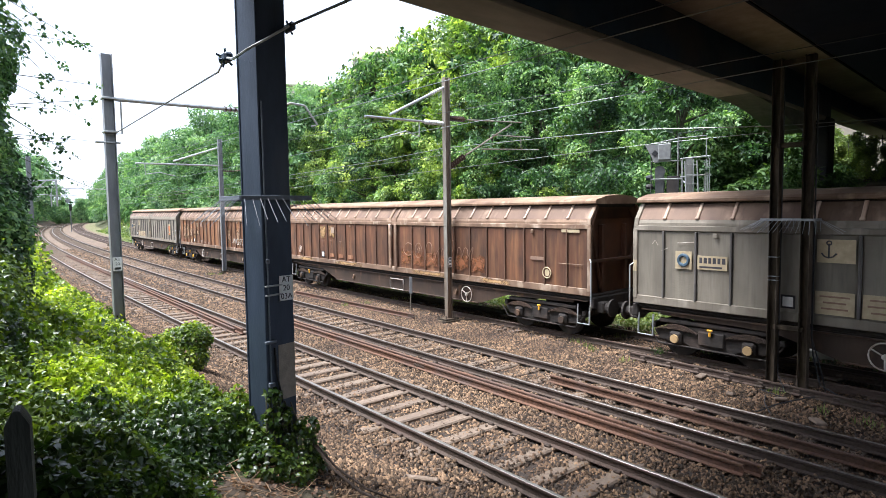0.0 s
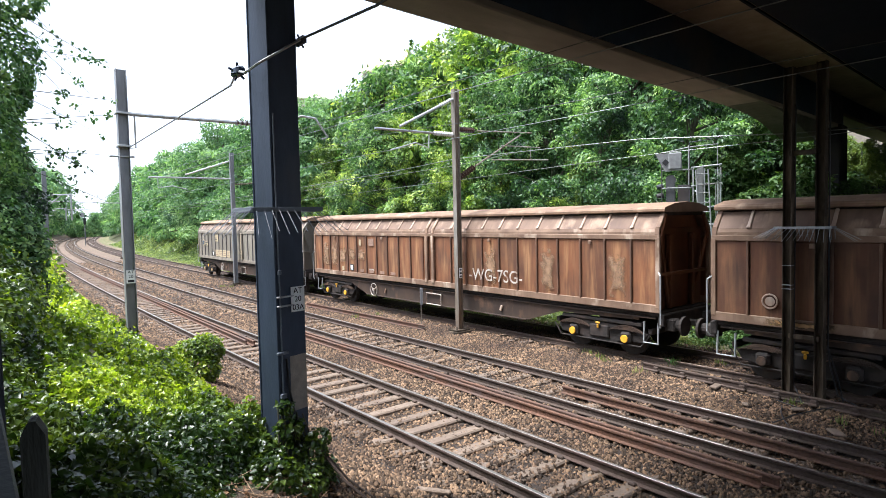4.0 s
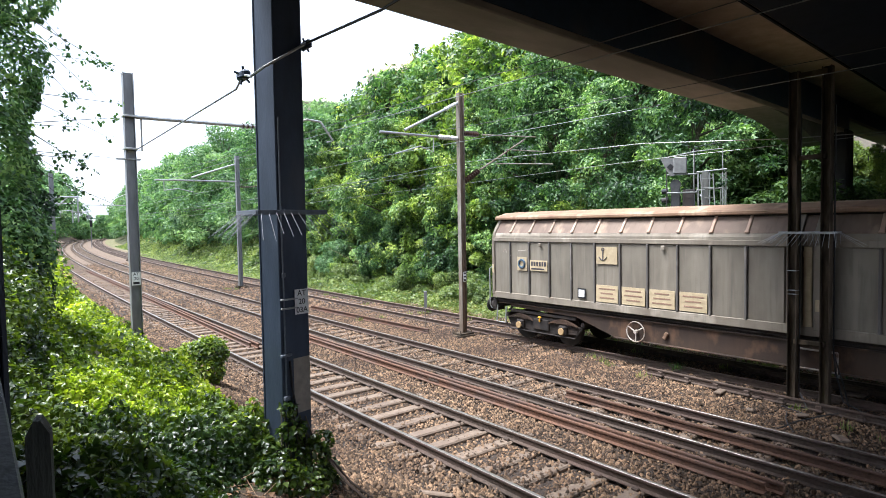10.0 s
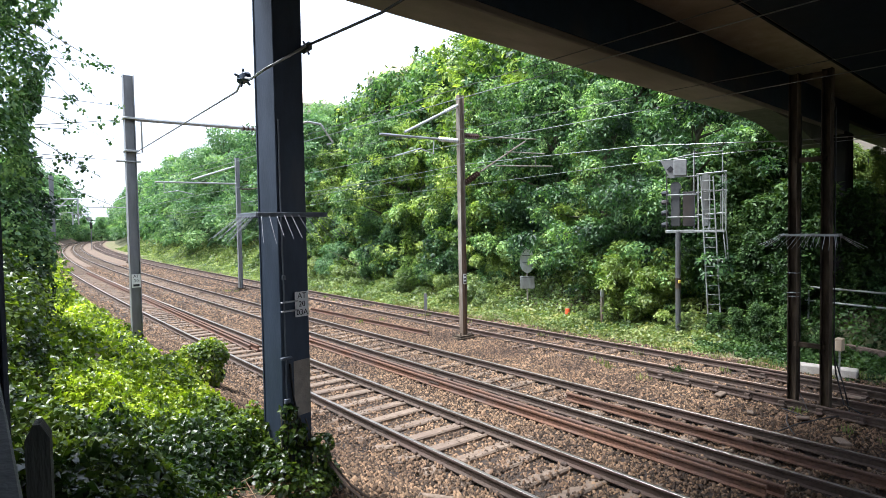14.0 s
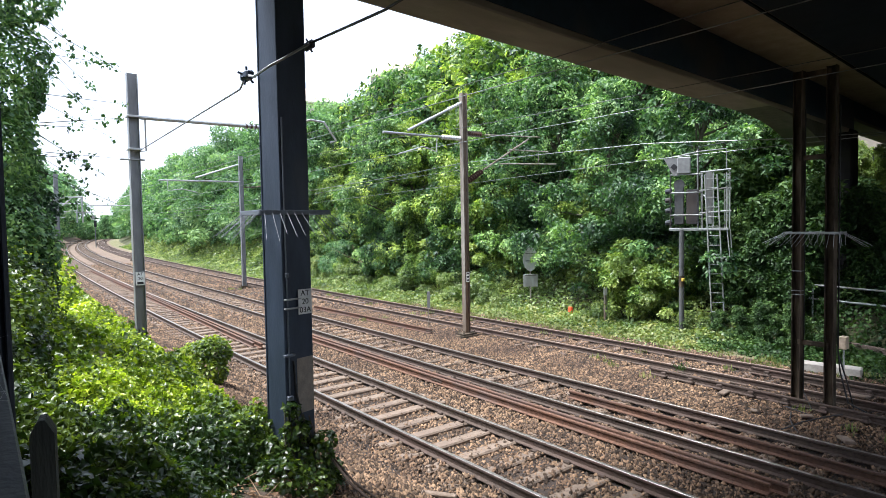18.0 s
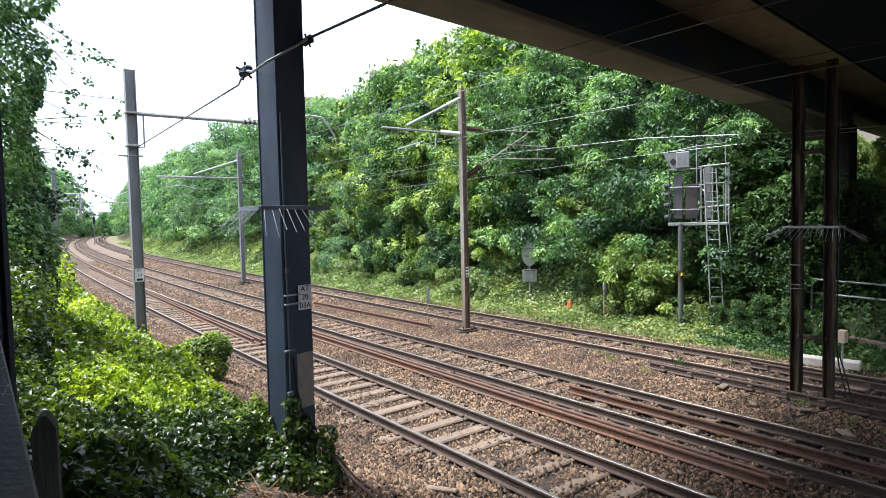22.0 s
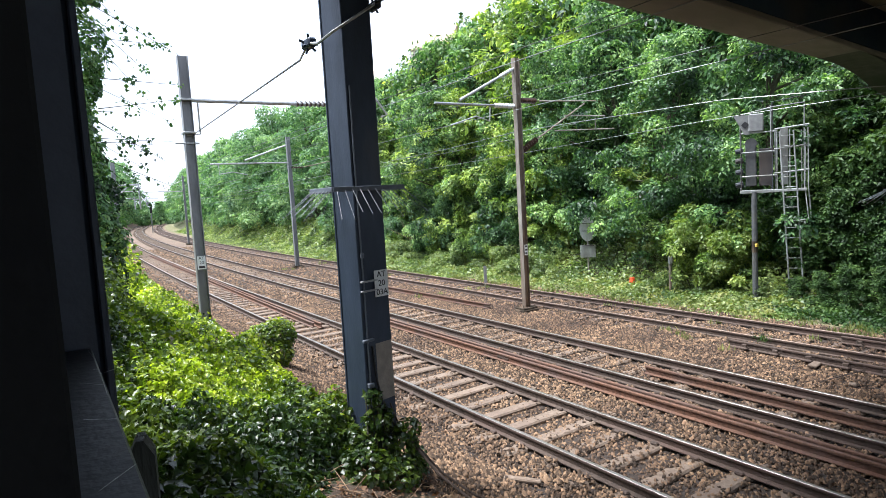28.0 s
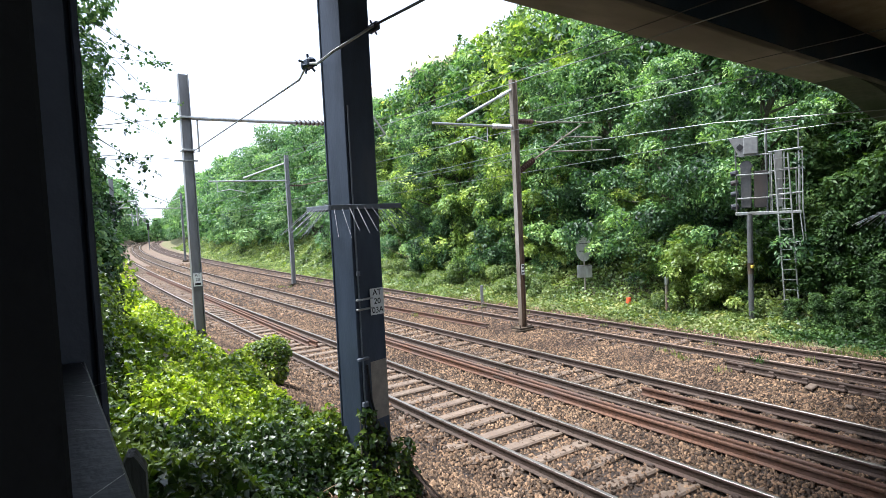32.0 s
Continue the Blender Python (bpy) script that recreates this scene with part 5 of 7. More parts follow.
def lumps(x, y):
    return 0.5 + 0.5 * np.sin(x * 2.1 + 1.3 * np.sin(y * 0.9)) * np.sin(y * 1.7 + 0.8 * np.sin(x * 1.3))


def ivy_edge(y):
    hi = np.interp(y, [3.6, 4.6, 5.2, 5.7, 6.3, 8.2, 13, 19, 30, 45], [1.35, 1.45, 1.75, 2.2, 3.1, 3.2, 3.7, 3.7, 4.0, 4.2])
    return -4.0 + 0 * y, hi + 0.12 * np.sin(y * 3.1)


def ivy_thick(x, y):
    lo, hi = ivy_edge(y)
    rim = np.clip((hi - x) / 0.7, 0, 1)
    return rim * (0.16 + 0.34 * lumps(x, y) + 0.22 * lumps(2.3 * x, 2.1 * y) * lumps(3.7 * x + 1, 3.3 * y) + 0.16 * lumps(4.3 * x + 2, 4.7 * y) ** 2) + np.clip((1.2 - x) / 2.5, 0, 1) * np.clip((y - 6) / 6, 0, 1) * 1.3


# Dark copy of the ivy leaf: shade on the near bank is in its colour.
SHADE_IVY = leafy("shaded_ivy_leaf", (0.008, 0.020, 0.006), (0.027, 0.053, 0.010), (0.125, 0.18, 0.027), (1.7, 1.7, 0.4), 0.35, 0.30, 0.9, 0.4)


def in_ivy_shade(x, y):
    """Where the ivy is coloured for shade; beyond it takes the sunlit yellow-green."""
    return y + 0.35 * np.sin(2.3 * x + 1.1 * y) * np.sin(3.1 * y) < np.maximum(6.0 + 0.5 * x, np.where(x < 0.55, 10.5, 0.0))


carpet("ivy_bank", "glossy ivy leaves coloured dark for the shaded near bank", 96000, ivy_edge, 3.4, 9.6, 1.2, 0.056, SHADE_IVY, ivy_thick, 0.7, None, where=in_ivy_shade)
carpet("ivy_bank", "ivy coloured yellow-green for the sunlit near slope", 96000, ivy_edge, 5.6, 9.8, 1.0, 0.050, IVY_LEAF, ivy_thick, 0.7, None, where=lambda x, y: ~in_ivy_shade(x, y) | (rng.uniform(0, 1, len(x)) < 0.05))
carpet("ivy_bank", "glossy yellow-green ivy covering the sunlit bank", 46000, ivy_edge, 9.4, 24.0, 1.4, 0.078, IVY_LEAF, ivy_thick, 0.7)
carpet("ivy_bank", "brambles and ivy on the bank beside the curve", 40000, ivy_edge, 24.0, 75.0, 1.3, 0.14, LOW_LEAF, ivy_thick, 0.3, False)


def heap(name, label, blobs, n, size, material, fine=True, cat="shrub", inner=0.2):
    p, nn = on_blobs(n, blobs, inner)
    return tagged(new(name, leaf_mesh(name, p, nn, size * rng.uniform(0.65, 1.3, len(p)), material, 0.5, 1.0, fine)), label, cat)


heap("ivy_clump", "rounded clump of dark ivy over a stump", [(3.72, 13.3, 0.95, 0.52), (3.95, 13.2, 1.12, 0.42), (3.45, 13.4, 0.9, 0.40), (3.75, 13.1, 0.75, 0.5)], 8000, 0.07, IVY_LEAF)
sk = thing("ivy_skirt", "dark ivy climbing round the column foot", "ivy")
p_, n_ = on_blobs(9000, [(2.58, 6.0, 1.30, 0.26), (2.85, 6.0, 1.22, 0.27), (3.0, 6.1, 0.98, 0.26), (2.4, 6.15, 1.3, 0.32), (2.75, 5.85, 1.05, 0.28), (2.66, 6.0, 1.60, 0.16), (2.35, 5.75, 1.22, 0.3), (2.95, 5.9, 1.45, 0.14), (3.12, 6.2, 0.8, 0.2), (2.55, 5.7, 1.05, 0.25), (2.62, 6.0, 1.85, 0.09)], 0.4)
part("foliage", leaf_mesh("foliage", p_, n_, 0.058 * rng.uniform(0.65, 1.3, len(p_)), SHADE_IVY), None, sk)
for k in range(9):
    part("stem", G().pipe([(2.45 + 0.07 * k, 5.75 + rng.normal(0, 0.05), 0.85), (2.5 + 0.055 * k, 5.93, 1.25), (2.55 + 0.035 * k, 6.03, 1.6 + rng.uniform(0, 0.35))], 0.009, 5), BARK, sk, "woody ivy stem")
heap("ivy_mound", "tall dark mound of ivy against the bank top", [(-0.25, 6.9, 2.7, 0.6), (-0.05, 7.7, 2.85, 0.62), (0.05, 8.6, 2.9, 0.66), (0.15, 9.6, 2.95, 0.7), (0.25, 10.8, 2.9, 0.75), (-0.3, 8.2, 3.2, 0.6), (-0.1, 9.9, 3.3, 0.65)], 16000, 0.06, SHADE_IVY, None, "ivy", 0.3)
hb = []
for y_, x_, z_, r_ in ((9.5, -1.2, 3.0, 1.1), (12.0, -0.4, 3.2, 1.3), (14.5, 0.2, 2.9, 1.3), (17.5, 0.9, 2.6, 1.2), (21, 1.3, 2.4, 1.2), (25, 1.6, 2.2, 1.3), (30, 1.8, 2.2, 1.4), (36, 2.0, 2.2, 1.6), (43, 2.4, 2.3, 1.7)):
    for k in range(4):
        hb.append((x_ - k * 0.7 + rng.normal(0, 0.3), y_ + rng.normal(0, 0.8), z_ - 0.5 + k * 0.55 + rng.normal(0, 0.2), r_ * rng.uniform(0.7, 1.0)))
heap("hedge", "overgrown hedge of ivy and bramble along the bank top", hb, 42000, 0.10, IVY_LEAF)

lt = thing("tree", "ivy-clad tree with hanging sprays of leaves over the bank", "tree")
g_ = G()
g_.rod((-0.6, 12.2, 1.5), (-0.4, 12.0, 9.0), 0.22, 8, 0.12)
for k in range(9):
    g_.rod((-0.45, 12.0, 4 + k * 0.5), (0.15 + rng.normal(0, 0.2), 11.8 + rng.normal(0, 0.8), 4.6 + k * 0.5), 0.05, 5, 0.015)
part("trunk", g_, BARK, lt, "grey-brown bark trunk with spreading limbs")
tb = []
for k in range(26):
    z_ = 2.8 + k * 0.24
    tb.append((0.18 + rng.normal(0, 0.22), 12 + rng.normal(0, 0.7), z_, rng.uniform(0.5, 0.95)))
p_, n_ = on_blobs(80000, tb, 0.25)
part("crown", leaf_mesh("crown", p_, n_, 0.060 * rng.uniform(0.6, 1.4, len(p_)), TREE_LEAF, long=1.3), None, lt, "dark glossy ivy foliage")
sp, sn = [], []
for k in range(17):
    a = Vector((0.85, 12 + rng.normal(0, 0.5), rng.uniform(4.6, 7.4)))
    b = a + Vector((rng.uniform(0.5, 1.4), rng.normal(0, 0.4), rng.uniform(-1.0, 0.2)))
    part("twig", G().rod(a, b, 0.008, 4, 0.003), BARK, lt)
    for j in range(20):
        if j % 5 == 0:
            c = a.lerp(b, rng.uniform(0.3, 1.0))
        sp.append((c.x + rng.normal(0, 0.045), c.y + rng.normal(0, 0.045), c.z + rng.normal(0, 0.04)))
        sn.append((rng.normal(0, 1), rng.normal(0, 1), 0.6))
tagged(part("spray", leaf_mesh("spray", np.array(sp), np.array(sn), 0.065 * rng.uniform(0.6, 1.3, len(sp)), TREE_LEAF), None, lt, "loose hanging sprays of leaves"), kind="stuff")


def bank_edge(y):
    return 17.4 + 0.35 * np.sin(y * 0.8), 23.0 + 0 * y


def bank_thick(x, y):
    r = np.clip((x - 17.6) / 3.5, 0, 1)
    return 0.08 + r * (0.15 + 0.7 * lumps(0.8 * x, 0.7 * y) ** 1.6 + 0.45 * lumps(2.3 * x, 2.1 * y) * lumps(4.1 * x, 3.7 * y))


carpet("undergrowth", "ivy and bushes coloured dark for the shade under the bridge edge", 26000, bank_edge, -5.0, 8.6, 1.0, 0.105, DARK_LEAF, bank_thick, 0.4, True, "undergrowth")
carpet("undergrowth", "tangled brambles and saplings on the far bank", 60000, bank_edge, 8.4, 44.0, 1.0, 0.115, LOW_LEAF, bank_thick, 0.4, True, "undergrowth")
carpet("undergrowth", "tangled brambles on the far bank by the curve", 52000, bank_edge, 44.0, 150.0, 1.5, 0.22, LOW_LEAF, bank_thick, 0.4, False, "undergrowth")
carpet("weeds", "pale grassy weeds beside the siding", 16000, lambda y: (16.0 + 0.4 * np.sin(1.3 * y), 19.2 + 0 * y), 8.8, 50.0, 1.2, 0.095, GRASS_LEAF, lambda x, y: 0.04 + 0.30 * np.clip((x - 16.0) / 2.0, 0, 1) * lumps(1.7 * x + 1, 1.9 * y), 0.0, True, "weeds")
carpet("weeds", "low weeds and grass beside the siding", 20000, lambda y: (15.9 + 0.4 * np.sin(y), 18.6 + 0 * y), 8.4, 50.0, 1.2, 0.075, LOW_LEAF, lambda x, y: 0.03 + 0.16 * np.clip((x - 15.9) / 1.5, 0, 1) * lumps(1.5 * x, 1.4 * y), 0.0, True, "weeds")
carpet("ivy", "low ivy over the ground, coloured dark for the bridge's shade", 9000, lambda y: (16.3 + 0.4 * np.sin(y), 18.8 + 0 * y), -3.0, 9.2, 0.8, 0.085, DARK_LEAF, lambda x, y: 0.05 + 0.35 * np.clip((x - 16.2) / 1.8, 0, 1) * lumps(1.5 * x, 1.4 * y), 0.2, True)
carpet("weeds", "weeds spreading to the siding rail on the curve", 16000, lambda y: (15.5 + 0.3 * np.sin(0.7 * y), 18.0 + 0 * y), 24.0, 95.0, 1.3, 0.13, LOW_LEAF, lambda x, y: 0.05 + 0.4 * np.clip((x - 15.6) / 1.8, 0, 1) * lumps(1.1 * x, 0.9 * y), 0.1, False, "weeds")


def bush(label, blobs, n, size, material, flowers=0, dead=0):
    """A shrub at the origin: thin stems from the ground and a loose heap of leaves."""
    t = thing("bush", label, "bush", "bushes on the far bank")
    for k in range(6):
        x, y, z, r = blobs[k % len(blobs)]
        part("stem", G().pipe([(x * 0.2, y * 0.2, -0.3), (x * 0.6, y * 0.6, z * 0.5), (x, y, z + 0.4 * r)], 0.018, 5), BARK, t)
    p, nn = sprays(*on_blobs(n // 3, blobs, 0.30), 6, size * 2.0)
    part("foliage", leaf_mesh("foliage", p, nn, 0.82 * size * rng.uniform(0.6, 1.35, len(p)), material, fine=False, loose=0.3, long=1.5), None, t)
    if flowers:
        c, cn = on_blobs(flowers, blobs, 0.03)
        q = np.repeat(c, 14, 0) + rng.normal(0, 0.07, (14 * len(c), 3))
        part("blossom", leaf_mesh("blossom", q, np.repeat(cn, 14, 0), np.full(len(q), 0.045), BLOSSOM, 0.2, 0.9, False), None, t, "cream blossom heads")
    if dead:
        c, cn = on_blobs(dead, blobs[:2], 0.1)
        part("dead_foliage", leaf_mesh("dead_foliage", c, cn, np.full(len(c), size), DEAD_LEAF, 1.0), None, t, "withered brown leaves")
    return t


def mound(w, h, n, seed):
    r = np.random.default_rng(seed)
    return [(r.normal(0, 0.45) * w, r.normal(0, 0.45) * w, h * (0.15 + 0.75 * (k + 0.5) / n) + r.normal(0, 0.1), r.uniform(0.22, 0.42) * min(w, h)) for k in range(n)]


BRIGHT_LEAF = leafy("bright_young_leaf", (0.07, 0.12, 0.025), (0.18, 0.265, 0.06), (0.39, 0.46, 0.13), (1.4, 1.4, 0.5), 0.4, 0.4, 0.6, 0.5)
shrubs = [bush("dark green bramble bush on the far bank", mound(1.3, 2.2, 14, 1), 7000, 0.10, TREE_LEAF),
          bush("pale yellow-green leafy bush on the far bank", mound(1.2, 2.4, 14, 2), 7000, 0.105, TREE_LEAF_B),
          bush("tall leafy sapling hung with climbers on the far bank", mound(1.2, 4.2, 22, 3), 8000, 0.13, TREE_LEAF_B),
          bush("tall dark leafy bush hung with climbers on the far bank", mound(1.3, 4.6, 24, 4), 8500, 0.13, TREE_LEAF),
          bush("bright yellow-green leafy bush by the signal", [(x * 1.25, y * 1.25, z * 1.12, r * 0.62) for x, y, z, r in mound(1.25, 2.6, 32, 12)], 10000, 0.10, BRIGHT_LEAF),
          bush("low spreading bush on the far bank", mound(1.7, 1.2, 14, 5), 6000, 0.09, LOW_LEAF)]
shrubs.append(shrubs.pop(4))
shrubs.append(bush("bush with leaves darkened for the bridge's shade", mound(1.3, 4.2, 22, 21), 8500, 0.135, DARK_LEAF))
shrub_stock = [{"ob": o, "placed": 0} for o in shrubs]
# From y 6.5 to 10.8 the shade-darkened bush, number 6, is planted.
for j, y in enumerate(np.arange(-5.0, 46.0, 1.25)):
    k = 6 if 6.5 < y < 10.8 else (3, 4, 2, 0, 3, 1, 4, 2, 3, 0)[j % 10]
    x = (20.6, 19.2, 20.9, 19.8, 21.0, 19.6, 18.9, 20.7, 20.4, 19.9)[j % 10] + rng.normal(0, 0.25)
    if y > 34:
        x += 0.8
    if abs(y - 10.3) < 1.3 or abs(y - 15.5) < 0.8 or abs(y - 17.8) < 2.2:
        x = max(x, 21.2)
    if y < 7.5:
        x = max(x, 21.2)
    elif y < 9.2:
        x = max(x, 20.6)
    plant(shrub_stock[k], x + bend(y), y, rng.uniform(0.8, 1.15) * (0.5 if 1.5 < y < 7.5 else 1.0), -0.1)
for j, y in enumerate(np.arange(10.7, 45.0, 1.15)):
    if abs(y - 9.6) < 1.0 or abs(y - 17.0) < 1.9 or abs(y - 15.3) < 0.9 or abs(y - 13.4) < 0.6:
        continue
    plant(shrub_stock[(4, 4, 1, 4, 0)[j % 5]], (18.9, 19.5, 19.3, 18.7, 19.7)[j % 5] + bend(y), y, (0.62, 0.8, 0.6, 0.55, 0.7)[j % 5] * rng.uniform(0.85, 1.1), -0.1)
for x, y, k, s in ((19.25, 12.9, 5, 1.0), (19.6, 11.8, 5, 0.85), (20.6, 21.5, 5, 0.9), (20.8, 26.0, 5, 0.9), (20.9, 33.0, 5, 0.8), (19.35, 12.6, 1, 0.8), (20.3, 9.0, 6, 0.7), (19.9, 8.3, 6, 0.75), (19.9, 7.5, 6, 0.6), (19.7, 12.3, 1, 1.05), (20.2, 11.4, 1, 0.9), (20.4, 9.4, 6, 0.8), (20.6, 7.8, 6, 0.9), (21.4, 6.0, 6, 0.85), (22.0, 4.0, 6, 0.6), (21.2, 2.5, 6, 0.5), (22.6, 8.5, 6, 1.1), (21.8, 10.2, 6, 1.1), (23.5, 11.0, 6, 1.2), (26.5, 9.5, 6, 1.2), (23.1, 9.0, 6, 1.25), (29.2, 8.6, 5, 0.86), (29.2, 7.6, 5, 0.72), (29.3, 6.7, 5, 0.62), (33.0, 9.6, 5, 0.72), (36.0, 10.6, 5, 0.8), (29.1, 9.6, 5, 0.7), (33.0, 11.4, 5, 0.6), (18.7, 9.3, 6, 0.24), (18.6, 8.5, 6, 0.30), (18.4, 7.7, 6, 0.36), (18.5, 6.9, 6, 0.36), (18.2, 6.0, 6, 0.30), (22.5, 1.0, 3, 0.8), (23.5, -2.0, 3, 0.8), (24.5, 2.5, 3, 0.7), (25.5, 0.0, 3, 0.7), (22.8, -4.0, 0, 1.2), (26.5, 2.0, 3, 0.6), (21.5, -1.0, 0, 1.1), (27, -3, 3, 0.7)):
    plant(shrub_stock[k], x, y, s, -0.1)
for label, x, y, h, m_ in (("ivy-clad trunk like a bright green pillar on the far bank", 21.00, 21.15, 5.6, TREE_LEAF_B), ("tall pillar of climbers over a tree trunk on the far bank", 21.00, 16.56, 6.4, BRIGHT_LEAF), ("tall dark ivy-clad trunk on the far bank", 21.00, 27.13, 7.0, TREE_LEAF)):
    t_ = thing("climber_pillar", label, "climbers")
    z0 = ground_z(x, y)
    part("trunk", G().rod((x, y, z0 - 0.3), (x + 0.2, y + 0.1, z0 + h), 0.16, 8, 0.08), BARK, t_)
    bl = [(x + 0.15 * math.sin(k * 1.7) + 0.2 * k / 16, y + 0.18 * math.cos(k * 2.1), z0 + 0.3 + h * k / 16, 0.62 - 0.018 * k + 0.12 * math.sin(k * 2.7)) for k in range(17)]
    p_, n_ = on_blobs(11000, bl, 0.25, 0.7)
    part("foliage", leaf_mesh("foliage", p_, n_, 0.11 * rng.uniform(0.6, 1.3, len(p_)), m_), None, t_)
plant({"ob": bush("elder bush with flat cream blossom heads on the far bank", mound(1.3, 3.0, 18, 6), 8000, 0.12, FAR_LEAF, 26), "placed": 0}, 20.6, 30.6, 1.1, 0.2)
plant({"ob": bush("low elder bush dotted with cream blossom heads", mound(1.6, 1.9, 16, 7), 8000, 0.11, FAR_LEAF, 16), "placed": 0}, 20.4, 37.0, 1.1)
plant({"ob": bush("bush with a patch of withered brown leaves by the signal", mound(1.0, 2.4, 14, 8), 6000, 0.11, TREE_LEAF, 0, 500), "placed": 0}, 20.6, 14.9, 1.0, 1.0)
snag = thing("dead_branch", "bare grey-brown fallen branch on the far bank", "branch")
for k in range(9):
    part("twig", G().rod((20.2 + bend(34.5), 34.6, 1.2), (20.0 + bend(34.5) + rng.normal(0, 0.5), 34.6 + rng.normal(0.3, 0.7), 1.9 + rng.uniform(0, 0.7)), 0.02, 5, 0.006), DRY_STEM, snag)


gy_ = rng.uniform(-2, 42, 260)
gx_ = 16.1 + rng.normal(0, 0.5, 260)
gx_[:30] = rng.uniform(11.8, 15.6, 30)
gx_ += bends(gy_)
tufts("grass_tufts", "pale green grass tufts along the siding", np.stack([gx_, gy_, np.maximum(height(gx_, gy_), 0.0)], 1), 22, 0.032, GRASS_LEAF, "grass")
n_ = 900
dx_, dy_ = rng.uniform(1.2, 3.3, n_), rng.uniform(3.9, 6.0, n_)
dz_ = height(dx_, dy_)
dst = G()
for k in range(130):
    a = rng.uniform(0, 6.28)
    o = Vector((dx_[k], dy_[k], dz_[k] + 0.03))
    d = Vector((math.cos(a), math.sin(a), rng.normal(0.1, 0.2))) * rng.uniform(0.06, 0.28)
    dst.rod(o - d, o + d, 0.005, 4, 0.003)
tagged(new("dead_stems", dst.mesh("dead_stems", DRY_STEM)), "dry brown stems lying on bare soil", "dead stems", kind="stuff")
lit_ = np.stack([dx_, dy_, dz_ + 0.03], 1)
tagged(new("leaf_litter", leaf_mesh("leaf_litter", lit_, np.tile([0, 0, 1.0], (n_, 1)), rng.uniform(0.03, 0.06, n_), DEAD_LEAF)), "dry brown leaf litter on the bare soil", "leaf litter", kind="stuff")

# ---- houses behind the trees ----
for label, x, y, zr, w, rz in (("stock brick house wall beyond the railings", 62.0, 17.0, 13.5, 9.0, 80), ("pale gable end of a house above the trees", 59.1, 86.6, 32.9, 4.6, 25), ("pale rendered house roof above the trees", 47.5, 95.0, 27.6, 9.0, 70)):
    hs = thing("house", label, "house", at=pose(x, y, 0, 0, 0, rz))
    part("wall", G().prism([(-w / 2, 0), (w / 2, 0), (w / 2, zr - 3), (0, zr), (-w / 2, zr - 3)], 1, -4, 4), STOCK_BRICK if rz == 80 else RENDER, hs)
    for e in (-1, 1):
        part("roof", G().prism([(e * (w / 2 + 0.4), zr - 3.3), (0, zr), (0, zr + 0.25), (e * (w / 2 + 0.4), zr - 3.0)], 1, -4.3, 4.3), SLATE if rz == 25 else RENDER, hs)


